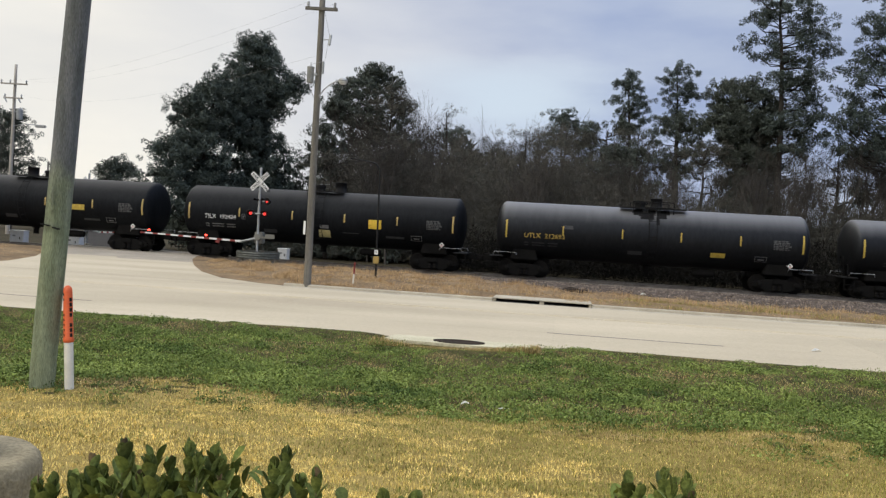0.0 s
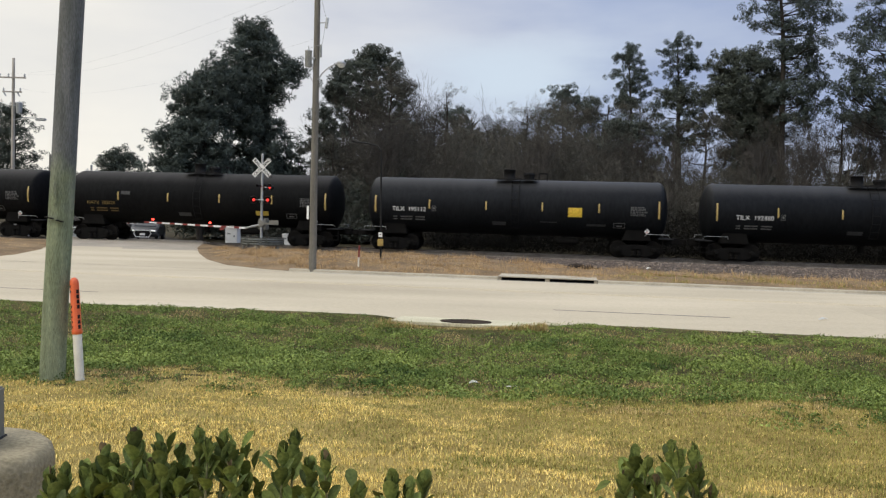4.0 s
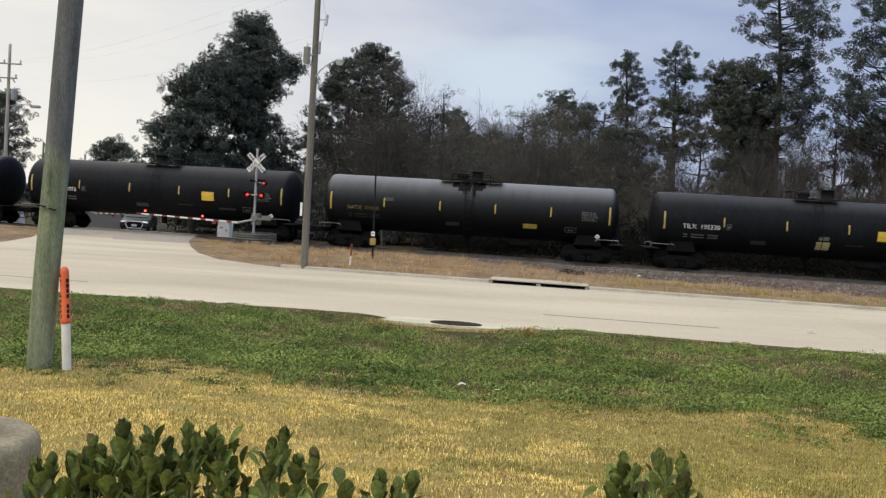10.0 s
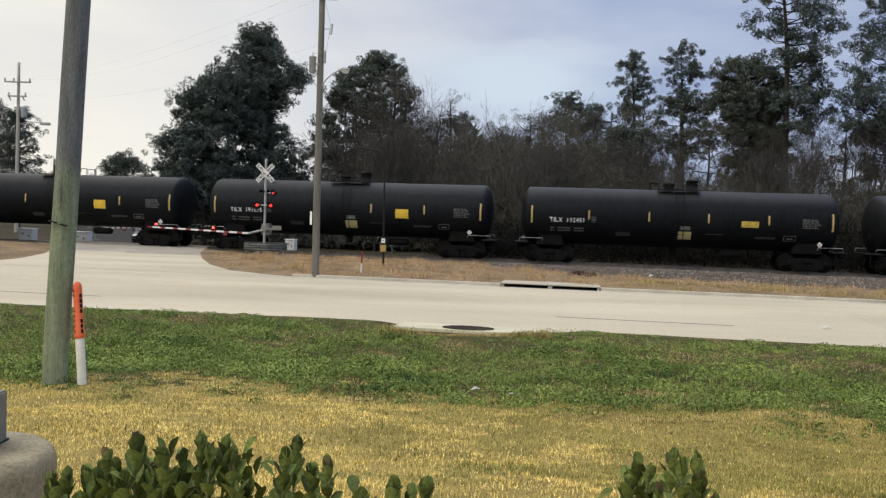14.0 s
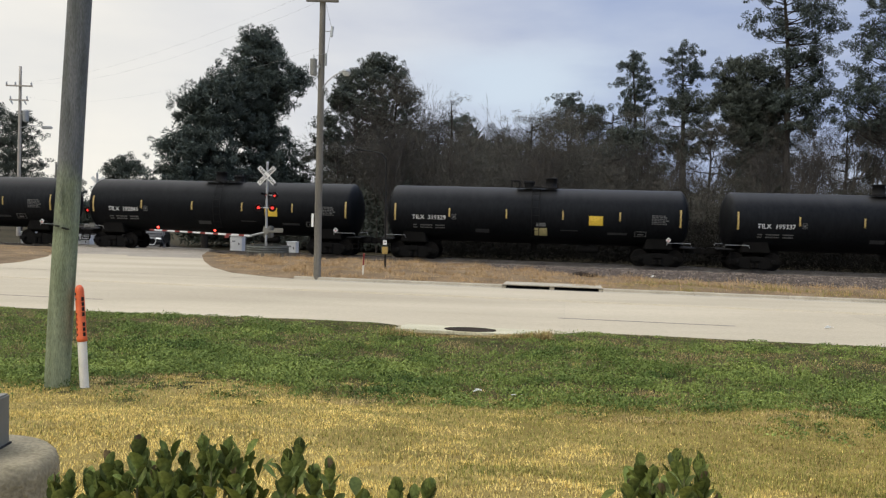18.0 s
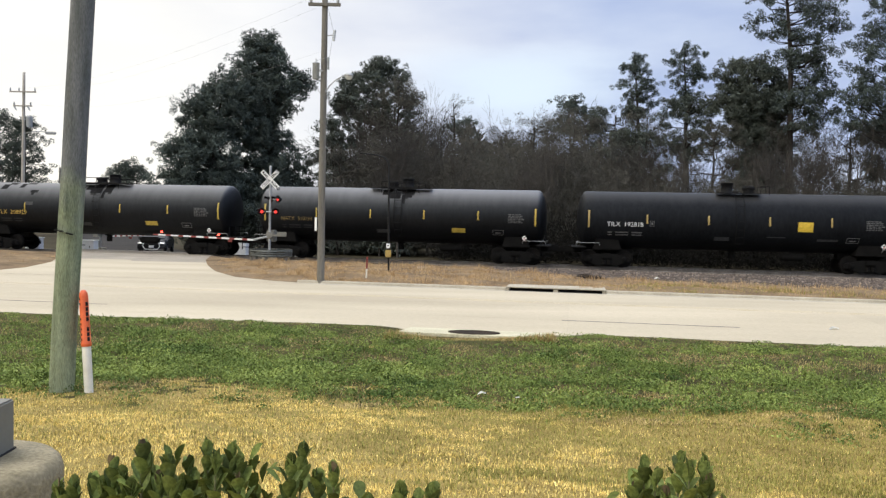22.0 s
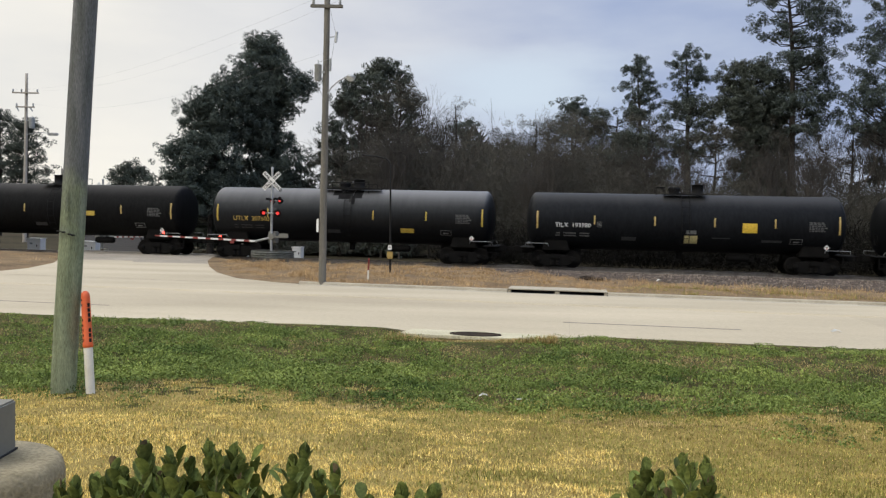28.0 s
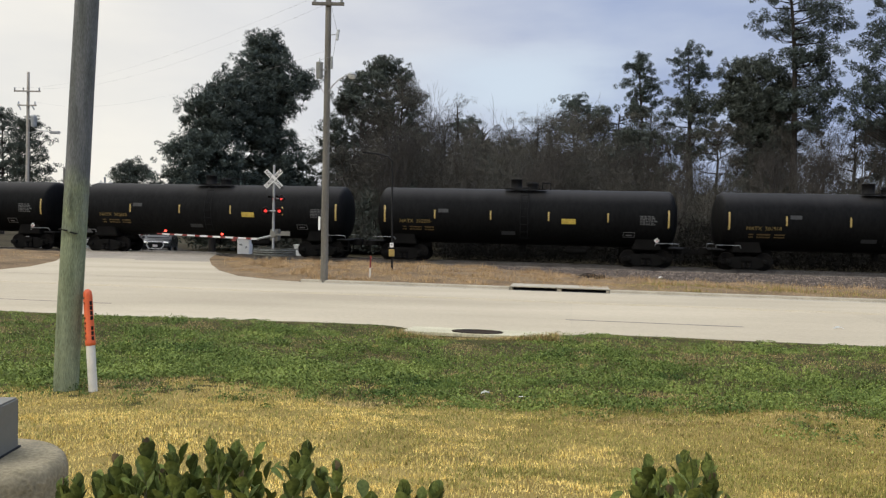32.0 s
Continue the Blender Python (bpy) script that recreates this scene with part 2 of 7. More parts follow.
M = {
    "lawn": mk("lawn_soil", (0.21, 0.158, 0.052), (0.34, 0.258, 0.088), 0.95, 1.2, 60, 0.6, spec=0.05),
    # soil colour set extra dark for the shade between the weed clumps
    "shaded_weed_soil": mk("shaded_weedy_soil", (0.038, 0.038, 0.016), (0.100, 0.084, 0.035), 0.95, 1.4, 50, 0.6, spec=0.05),
    "blade_dry": mk("dry_grass_blade", (0.53, 0.40, 0.122), (0.86, 0.67, 0.240), 0.75, 4.0, 14, 0, island=0.52, spec=0.1),
    "blade_green": mk("green_weed_leaf", (0.052, 0.091, 0.021), (0.262, 0.318, 0.080), 0.7, 1.3, 9, 0, island=0.30, stretch=(0.65, 1.4, 1), spec=0.12),
    "blade_olive": mk("turning_grass_blade", (0.180, 0.186, 0.046), (0.345, 0.302, 0.086), 0.75, 1.8, 8, 0, island=0.45, spec=0.1),
    "straw": mk("dead_straw_blade", (0.31, 0.232, 0.100), (0.52, 0.40, 0.185), 0.8, 1.5, 8, 0, island=0.45, spec=0.1),
    "thatch": mk("brown_thatch_blade", (0.20, 0.146, 0.056), (0.35, 0.262, 0.10), 0.8, 1.5, 8, 0, island=0.4, spec=0.1),
    "pale_pole": mk("pale_pole_wood", (0.29, 0.26, 0.215), (0.41, 0.375, 0.32), 0.9, 2.0, 30, 0.4, stretch=(3, 3, 0.25)),
    # dark asphalt, darkened further: the train's shade is in its colour
    "far_asphalt": mk("shaded_asphalt", (0.024, 0.022, 0.020), (0.043, 0.039, 0.035), 0.9, 0.6, 20, 0.2, spec=0.1),
    "tan": mk("dead_verge_grass", (0.13, 0.092, 0.056), (0.26, 0.185, 0.108), 0.9, 0.6, 12, 0.4, spec=0.05),
    "tan_blade": mk("dead_grass_stalk", (0.33, 0.215, 0.105), (0.52, 0.365, 0.19), 0.8, 0.7, 5, 0, island=0.35, spec=0.15),
    "dirt": mk("far_ground", (0.034, 0.029, 0.018), (0.062, 0.052, 0.032), 0.95, 0.08, 2, 0.4, spec=0.05),
    "concrete": mk("road_concrete", (0.365, 0.312, 0.220), (0.485, 0.421, 0.305), 0.85, 0.25, 30, 0.15, stretch=(0.35, 1.5, 1), grit=0.14, rnd=0.035, spec=0.3),
    "worn_yellow": mk("worn_road_line", (0.46, 0.385, 0.235), (0.50, 0.43, 0.31), 0.85, 1.5, 20, 0.1),
    "road_bed": mk("joint_grout", (0.27, 0.24, 0.19), (0.33, 0.295, 0.235), 0.9, 2, 20, 0.1),
    "joint": mk("tar_joint", (0.10, 0.09, 0.08), (0.17, 0.16, 0.14), 0.8, 3, 30, 0.2),
    "kerb": mk("kerb_concrete", (0.31, 0.275, 0.205), (0.43, 0.385, 0.295), 0.85, 0.9, 30, 0.3),
    "apron": mk("apron_concrete", (0.42, 0.385, 0.255), (0.54, 0.50, 0.345), 0.85, 0.9, 30, 0.3),
    "old_concrete": mk("weathered_concrete", (0.175, 0.146, 0.088), (0.36, 0.305, 0.195), 0.9, 5.5, 70, 0.4, grit=0.3, spec=0.2),
    "iron": mk("rusted_iron", (0.018, 0.014, 0.010), (0.042, 0.029, 0.019), 0.85, 5, 60, 0.4, spec=0.1),
    "dark": mk("dark_hollow", (0.012, 0.012, 0.012), (0.02, 0.02, 0.02), 0.9, 3, 20, 0),
    # much darker stone for the bed than for the spread beside it
    "bed_gravel": mk("near_black_ballast", (0.016, 0.014, 0.012), (0.034, 0.029, 0.025), 0.95, 1.2, 22, 0.9, grit=0.6, spec=0.04),
    "gravel": mk("ballast_gravel", (0.050, 0.040, 0.033), (0.105, 0.086, 0.071), 0.95, 1.2, 22, 0.9, grit=0.6, spec=0.04),
    "stone": mk("ballast_stone", (0.105, 0.084, 0.068), (0.235, 0.193, 0.160), 0.9, 3, 20, 0.3, island=0.5, spec=0.1),
    "rail": mk("rail_steel", (0.10, 0.088, 0.078), (0.19, 0.17, 0.15), 0.38, 2, 30, 0.2, metallic=0.5),
    "tie": mk("timber_tie", (0.05, 0.04, 0.03), (0.10, 0.08, 0.06), 0.9, 3, 30, 0.4, rnd=0.3),
    "asphalt": mk("crossing_asphalt", (0.235, 0.205, 0.160), (0.32, 0.28, 0.22), 0.9, 0.5, 30, 0.3),
    "tank_t": mk("black_tank_paint", (0.0056, 0.0061, 0.0069), (0.0082, 0.0088, 0.0098), 0.48, 0.7, 9, 0.03, spec=0.075, stretch=(1, 1, 0.25), rnd=0.25),
    "tank_n": mk("dull_black_tank_paint", (0.0056, 0.0056, 0.0055), (0.0078, 0.0078, 0.0076), 0.55, 0.7, 9, 0.03, spec=0.04, stretch=(1, 1, 0.25), rnd=0.25),
    "tank_u": mk("greyed_black_tank_paint", (0.0058, 0.0060, 0.0066), (0.0088, 0.0090, 0.0098), 0.44, 0.7, 9, 0.03, spec=0.2, stretch=(1, 1, 0.25), rnd=0.2),
    "under": mk("grimy_underframe", (0.0055, 0.0053, 0.0050), (0.0090, 0.0085, 0.0078), 0.85, 2, 20, 0.3, spec=0.08),
    "wheel": mk("wheel_steel", (0.0055, 0.0050, 0.0046), (0.0095, 0.0086, 0.0078), 0.8, 3, 20, 0.2, spec=0.1),
    "grate": mk("galvanised_grating", (0.012, 0.012, 0.012), (0.022, 0.022, 0.022), 0.7, 3, 20, 0.2, spec=0.15),
    "yellow": mk("yellow_reflector", (0.55, 0.36, 0.03), (0.68, 0.46, 0.05), 0.5, 3, 20, 0),
    "yellow_dull": mk("dusty_yellow_panel", (0.36, 0.25, 0.035), (0.50, 0.36, 0.06), 0.6, 3, 20, 0),
    "reflector": mk("faded_reflector", (0.36, 0.25, 0.075), (0.48, 0.345, 0.12), 0.5, 3, 20, 0),
    "cream": mk("cream_panel", (0.42, 0.36, 0.16), (0.55, 0.47, 0.22), 0.6, 3, 20, 0),
    "white_mark": mk("white_stencil", (0.60, 0.60, 0.58), (0.75, 0.75, 0.73), 0.6, 3, 20, 0),
    "grey_mark": mk("grey_stencil", (0.10, 0.10, 0.10), (0.16, 0.16, 0.155), 0.7, 3, 20, 0),
    "spec_mark": mk("worn_grey_stencil", (0.050, 0.050, 0.051), (0.082, 0.082, 0.080), 0.7, 3, 20, 0),
    "faint_mark": mk("faded_stencil", (0.020, 0.021, 0.022), (0.038, 0.039, 0.040), 0.7, 3, 20, 0),
    "yellow_mark": mk("yellow_stencil", (0.38, 0.25, 0.05), (0.50, 0.34, 0.07), 0.6, 3, 20, 0),
    "dim_mark": mk("dim_yellow_stencil", (0.13, 0.088, 0.028), (0.22, 0.15, 0.045), 0.7, 3, 20, 0),
    "brown_mark": mk("worn_stencil", (0.10, 0.065, 0.02), (0.15, 0.10, 0.035), 0.7, 3, 20, 0),
    "red_mark": mk("red_stencil", (0.45, 0.10, 0.08), (0.55, 0.14, 0.10), 0.6, 3, 20, 0),
    "old_wood": mk("weathered_pole_wood", (0.135, 0.163, 0.096), (0.275, 0.312, 0.195), 0.9, 2.2, 34, 0.9, stretch=(5, 5, 0.55), grit=0.5),
    "grey_wood": mk("grey_pole_wood", (0.100, 0.092, 0.076), (0.175, 0.162, 0.135), 0.9, 2.0, 30, 0.6, stretch=(3, 3, 0.25), grit=0.3),
    "bark": mk("pine_bark", (0.018, 0.015, 0.012), (0.040, 0.033, 0.026), 0.95, 2, 14, 0.6, stretch=(1, 1, 0.35)),
    "bare": mk("bare_twig_bark", (0.040, 0.035, 0.029), (0.072, 0.062, 0.052), 0.95, 1, 14, 0, island=0.25),
    "needle": mk("pine_needles", (0.069, 0.088, 0.079), (0.095, 0.117, 0.101), 0.8, 0.5, 3, 0, island=0.12, spec=0.15),
    "needle_far": mk("far_pine_needles", (0.055, 0.068, 0.056), (0.080, 0.094, 0.076), 0.8, 0.5, 3, 0, island=0.3, spec=0.25),
    "oak_leaf": mk("evergreen_oak_leaves", (0.070, 0.084, 0.071), (0.104, 0.119, 0.098), 0.8, 0.5, 3, 0, island=0.14, spec=0.15),
    "brush": mk("winter_brush", (0.074, 0.072, 0.061), (0.118, 0.111, 0.093), 0.9, 0.4, 3, 0, island=0.22, spec=0.1),
    "far_wood": mk("far_wood_haze", (0.045, 0.045, 0.040), (0.075, 0.073, 0.063), 0.95, 0.3, 2, 0, island=0.2, spec=0.05),
    # brush darkened past its own brown to carry the shade behind the train
    "shaded_brush": mk("shaded_brush_twig", (0.008, 0.0078, 0.0066), (0.015, 0.014, 0.0118), 0.95, 0.3, 2, 0, island=0.3, spec=0.05),
    "hedge_leaf": mk("hedge_leaf", (0.078, 0.108, 0.026), (0.175, 0.205, 0.060), 0.5, 22, 90, 0.15, rnd=0.5, spec=0.14),
    "young_leaf": mk("bronze_young_leaf", (0.085, 0.068, 0.036), (0.15, 0.105, 0.06), 0.5, 22, 90, 0.1, rnd=0.3, spec=0.2),
    "hedge_fill": mk("hedge_inner_leaf", (0.082, 0.110, 0.022), (0.16, 0.19, 0.046), 0.6, 18, 90, 0, island=0.4, spec=0.14),
    "stem": mk("hedge_stem", (0.10, 0.11, 0.04), (0.16, 0.14, 0.07), 0.8, 20, 90, 0.2),
    "galv": mk("galvanised_steel", (0.28, 0.29, 0.29), (0.42, 0.43, 0.43), 0.5, 3, 40, 0.1, metallic=0.6),
    "guard_steel": mk("weathered_guard_steel", (0.13, 0.14, 0.125), (0.22, 0.23, 0.21), 0.6, 3, 40, 0.2, metallic=0.3),
    "relay_white": mk("bright_white_paint", (0.74, 0.74, 0.72), (0.84, 0.84, 0.82), 0.5, 3, 40, 0.03, grit=0.06),
    "grey_paint": mk("grey_paint", (0.22, 0.23, 0.225), (0.30, 0.31, 0.30), 0.55, 3, 40, 0.1),
    "box_grey": mk("grey_box_paint", (0.15, 0.145, 0.12), (0.17, 0.165, 0.14), 0.6, 3, 50, 0.03, grit=0.06),
    "white": mk("white_paint", (0.62, 0.62, 0.59), (0.74, 0.74, 0.71), 0.5, 3, 40, 0.03, grit=0.08),
    "black": mk("black_paint", (0.007, 0.007, 0.007), (0.013, 0.013, 0.013), 0.6, 3, 40, 0.05, spec=0.2),
    "sooty": mk("sooty_black_fitting", (0.007, 0.007, 0.0072), (0.012, 0.012, 0.0122), 0.75, 3, 40, 0.1, spec=0.1),
    "red": mk("red_paint", (0.16, 0.022, 0.018), (0.24, 0.035, 0.028), 0.5, 3, 40, 0.05),
    "orange": mk("orange_plastic", (0.62, 0.10, 0.028), (0.72, 0.14, 0.04), 0.5, 6, 60, 0.03, grit=0.08),
    "marker_white": mk("white_plastic", (0.62, 0.59, 0.51), (0.76, 0.73, 0.65), 0.5, 4, 60, 0.03, grit=0.06),
    "amber_box": mk("ochre_paint", (0.30, 0.20, 0.05), (0.40, 0.28, 0.08), 0.6, 4, 40, 0.1),
    "cable": mk("black_cable", (0.20, 0.20, 0.21), (0.28, 0.28, 0.29), 0.7, 4, 40, 0),
    "car_paint": mk("dark_car_paint", (0.035, 0.037, 0.04), (0.05, 0.052, 0.056), 0.3, 2, 40, 0, metallic=0.4),
    "tyre": mk("tyre_rubber", (0.015, 0.015, 0.015), (0.025, 0.025, 0.025), 0.9, 4, 40, 0.1),
    "glass_dark": mk("tinted_glass", (0.015, 0.018, 0.02), (0.02, 0.024, 0.026), 0.08, 2, 20, 0),
    "red_lens": glow("red_lens", (1.0, 0.06, 0.05), 1.1),
    "red_lamp": glow("red_arm_lamp", (1.0, 0.05, 0.03), 6.0),
    "headlight": glow("car_headlight", (1.0, 0.97, 0.9), 0.7, (0.7, 0.7, 0.7)),
    "lamp_glass": mk("lamp_glass", (0.42, 0.44, 0.44), (0.52, 0.54, 0.54), 0.25, 3, 20, 0),
}


def two_tone_wood(m, z0, z1, upper):
    """The pole's foot is green with algae, its upper part weathered grey."""
    n, l = m.node_tree.nodes, m.node_tree.links
    b = n["Principled BSDF"]
    src = b.inputs["Base Color"].links[0].from_socket
    co = n.new("ShaderNodeTexCoord")
    sep = n.new("ShaderNodeSeparateXYZ")
    l.new(co.outputs["Object"], sep.inputs["Vector"])
    wob = n.new("ShaderNodeTexNoise")
    wob.inputs["Scale"].default_value = 3.0
    l.new(co.outputs["Object"], wob.inputs["Vector"])
    add = n.new("ShaderNodeMath")
    add.operation = "MULTIPLY_ADD"
    add.inputs[1].default_value = 2.2
    l.new(wob.outputs["Fac"], add.inputs[0])
    l.new(sep.outputs["Z"], add.inputs[2])
    r = n.new("ShaderNodeMapRange")
    r.inputs["From Min"].default_value = z0 + 1.1
    r.inputs["From Max"].default_value = z1 + 1.1
    l.new(add.outputs["Value"], r.inputs["Value"])
    tint = n.new("ShaderNodeMix")
    tint.data_type = "RGBA"
    tint.blend_type = "MULTIPLY"
    tint.inputs["B"].default_value = (*upper, 1)
    l.new(r.outputs["Result"], tint.inputs["Factor"])
    l.new(src, tint.inputs["A"])
    l.new(tint.outputs["Result"], b.inputs["Base Color"])


def sheen_top(m, sheen, low, high):
    """Sky sheen painted into the tank's colour: paler where the skin faces up, in streaks."""
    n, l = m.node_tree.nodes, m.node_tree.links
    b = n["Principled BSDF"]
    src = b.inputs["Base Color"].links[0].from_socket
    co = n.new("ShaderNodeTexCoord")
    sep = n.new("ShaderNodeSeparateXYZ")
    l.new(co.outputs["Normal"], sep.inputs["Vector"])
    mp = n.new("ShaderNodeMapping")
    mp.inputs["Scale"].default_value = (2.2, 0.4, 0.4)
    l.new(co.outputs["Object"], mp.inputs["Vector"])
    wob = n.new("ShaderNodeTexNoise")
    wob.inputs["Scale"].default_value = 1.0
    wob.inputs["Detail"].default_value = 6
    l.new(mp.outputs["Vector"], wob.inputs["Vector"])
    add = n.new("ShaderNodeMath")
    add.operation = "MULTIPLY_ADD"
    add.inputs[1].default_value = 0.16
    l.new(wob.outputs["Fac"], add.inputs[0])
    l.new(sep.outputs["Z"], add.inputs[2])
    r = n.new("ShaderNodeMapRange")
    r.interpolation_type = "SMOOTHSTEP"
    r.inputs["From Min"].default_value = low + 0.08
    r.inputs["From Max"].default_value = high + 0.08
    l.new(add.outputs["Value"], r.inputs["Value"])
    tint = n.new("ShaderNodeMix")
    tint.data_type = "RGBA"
    tint.inputs["B"].default_value = (*sheen, 1)
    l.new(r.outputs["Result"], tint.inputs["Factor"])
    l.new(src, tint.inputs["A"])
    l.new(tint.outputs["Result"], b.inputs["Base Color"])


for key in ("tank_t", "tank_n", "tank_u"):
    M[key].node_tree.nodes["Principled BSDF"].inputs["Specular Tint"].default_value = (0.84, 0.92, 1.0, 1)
# sky sheen put into the paint colour, strongest on the tank_u cars
sheen_top(M["tank_u"], (0.150, 0.150, 0.153), 0.30, 1.05)
sheen_top(M["tank_t"], (0.040, 0.040, 0.040), 0.45, 1.0)
sheen_top(M["tank_n"], (0.036, 0.035, 0.034), 0.45, 1.0)
two_tone_wood(M["old_wood"], 1.9, 2.9, (0.63, 0.57, 0.93))


# ---- building helpers ----
TH = radians(8.345)
CT, ST = math.cos(TH), math.sin(TH)
TRACK_W, RAIL_Z = 44.40, 0.10


def uw(u, w, z=0.0):
    """World place from metres along the track (u) and away from the camera across it (w)."""
    return Vector((u * CT + w * ST, -u * ST + w * CT, z))


def to_uw(x, y):
    return x * CT - y * ST, x * ST + y * CT


def along(u, w, z=0.0, turn=0.0):
    p = uw(u, w, z)
    return pose(p.x, p.y, p.z, 0, 0, -math.degrees(TH) + turn)


def mesh_of(name, verts, faces, material, smooth=False):
    me = bpy.data.meshes.new(name)
    if isinstance(verts, np.ndarray) and isinstance(faces, np.ndarray):
        k = faces.shape[1]
        me.vertices.add(len(verts))
        me.vertices.foreach_set("co", verts.astype(np.float32).ravel())
        me.loops.add(faces.size)
        me.loops.foreach_set("vertex_index", faces.astype(np.int32).ravel())
        me.polygons.add(len(faces))
        me.polygons.foreach_set("loop_start", np.arange(0, faces.size, k, dtype=np.int32))
        me.update(calc_edges=True)
    else:
        me.from_pydata([tuple(v) for v in verts], [], [tuple(f) for f in faces])
        me.update()
    if smooth:
        me.polygons.foreach_set("use_smooth", [True] * len(me.polygons))
    me.materials.append(material)
    return me


def part(name, bm, material, parent, label="", m=None, smooth=False):
    """Links a bmesh, or a ready mesh, as one mesh object under a thing or under a part."""
    if isinstance(bm, bmesh.types.BMesh):
        me = bpy.data.meshes.new(name)
        bm.normal_update()
        bm.to_mesh(me)
        bm.free()
        me.materials.append(material)
        if smooth:
            me.polygons.foreach_set("use_smooth", [True] * len(me.polygons))
    else:
        me = bm
    ob = new(name, me)
    ob.parent = parent
    if m is not None:
        ob.matrix_basis = m
    if label:
        ob["label"] = label
    return ob


def thing(name, m, label, category, group="", kind=""):
    return_ob = new(name)
    return_ob.empty_display_size = 0.2
    return_ob.matrix_basis = m
    return tagged(return_ob, label, category, group, kind)


def structure(name, me, label="", category="", m=None):
    ob = new(name, me)
    if m is not None:
        ob.matrix_basis = m
    return tagged(ob, label, category, "", "structure")


def stuff(name, me, label, category, m=None):
    ob = new(name, me)
    if m is not None:
        ob.matrix_basis = m
    return tagged(ob, label, category, "", "stuff")


def box(sx, sy, sz, m=None, bevel=0.0, bm=None):
    """A box of that size about its centre, with worn edges where bevel is given."""
    bm = bm or bmesh.new()
    g = bmesh.ops.create_cube(bm, size=1.0)["verts"]
    bmesh.ops.scale(bm, vec=(sx, sy, sz), verts=g)
    if bevel:
        es = list({e for v in g for e in v.link_edges})
        g = list({v for f in bmesh.ops.bevel(bm, geom=es, offset=bevel, segments=2, affect="EDGES")["faces"] for v in f.verts} | {v for v in g if v.is_valid})
    if m is not None:
        bmesh.ops.transform(bm, matrix=m, verts=g)
    return bm


def rod(p, q, r1, r2=None, n=8, bm=None, caps=True):
    """A tapered round bar from p to q."""
    bm = bm or bmesh.new()
    p, q = Vector(p), Vector(q)
    r2 = r1 if r2 is None else r2
    d = q - p
    g = bmesh.ops.create_cone(bm, cap_ends=caps, segments=n, radius1=r1, radius2=r2, depth=d.length)["verts"]
    m = Matrix.Translation((p + q) / 2) @ d.to_track_quat("Z", "Y").to_matrix().to_4x4()
    bmesh.ops.transform(bm, matrix=m, verts=g)
    return bm


def turned(profile, n=24, axis="z", bm=None, m=None, close=False):
    """A turned body: (radius, height) rows spun about an axis."""
    bm = bm or bmesh.new()
    rings = []
    for r, h in profile:
        ring = []
        for i in range(n):
            a = 2 * math.pi * i / n
            c = (r * math.cos(a), r * math.sin(a), h)
            if axis == "x":
                c = (h, r * math.cos(a), r * math.sin(a))
            elif axis == "y":
                c = (r * math.cos(a), h, r * math.sin(a))
            ring.append(bm.verts.new(c))
        rings.append(ring)
    for a, b in zip(rings, rings[1:]):
        for i in range(n):
            bm.faces.new((a[i], a[(i + 1) % n], b[(i + 1) % n], b[i]))
    if close:
        bm.faces.new(rings[0][::-1])
        bm.faces.new(rings[-1])
    bmesh.ops.recalc_face_normals(bm, faces=bm.faces)
    if m is not None:
        bmesh.ops.transform(bm, matrix=m, verts=[v for r in rings for v in r])
    return bm


def path_tube(points, r, n=6, bm=None):
    bm = bm or bmesh.new()
    for p, q in zip(points, points[1:]):
        rod(p, q, r, r, n, bm)
    return bm


def prism(outline, depth, m=None, bevel=0.0, bm=None):
    """An outline in x, z pulled along y by depth, about y = 0."""
    bm = bm or bmesh.new()
    a = [bm.verts.new((x, -depth / 2, z)) for x, z in outline]
    b = [bm.verts.new((x, depth / 2, z)) for x, z in outline]
    fs = [bm.faces.new(a), bm.faces.new(b[::-1])]
    k = len(a)
    for i in range(k):
        fs.append(bm.faces.new((a[i], b[i], b[(i + 1) % k], a[(i + 1) % k])))
    bmesh.ops.recalc_face_normals(bm, faces=fs)
    if bevel:
        bmesh.ops.bevel(bm, geom=list({e for f in fs for e in f.edges}), offset=bevel, segments=2, affect="EDGES")
    if m is not None:
        bmesh.ops.transform(bm, matrix=m, verts=bm.verts)
    return bm


def text_mesh(words, size, material, bold=0.0):
    """Flat letters in x, y as a mesh, starting at x = 0."""
    cu = bpy.data.curves.new("letters", "FONT")
    cu.body = words
    cu.size = size
    cu.resolution_u = 2
    cu.offset = bold
    ob = bpy.data.objects.new("letters", cu)
    scene.collection.objects.link(ob)
    bpy.context.view_layer.update()
    me = bpy.data.meshes.new_from_object(ob.evaluated_get(bpy.context.evaluated_depsgraph_get()))
    bpy.data.objects.remove(ob)
    me.materials.clear()
    me.materials.append(material)
    return me


# ---- ground ----
# where the dormant lawn gives way to green weeds
LAWN_EDGE_U = [-9, -6.2, -4.7, -3.3, -1.4, 0, 1, 2.5, 3.4, 6]
LAWN_EDGE_W = [8.0, 8.2, 9.0, 9.2, 9.5, 9.05, 8.95, 8.85, 8.7, 8.3]
LAWN_W = [-400, 0, 3.6, 5.5, 7.5, 9.3, 11.0, 13.0, 15.0, 16.5, 16.9, 17.3, 27.3, 27.7, 28.2, 36, 41, 46, 50, 60, 400]
LAWN_Z = [0.80, 0.80, 0.74, 0.55, 0.32, 0.16, 0.04, 0.00, 0.03, 0.06, 0.03, -0.12, -0.12, -0.04, -0.02, -0.08, -0.14, -0.16, -0.34, -0.36, -0.36]


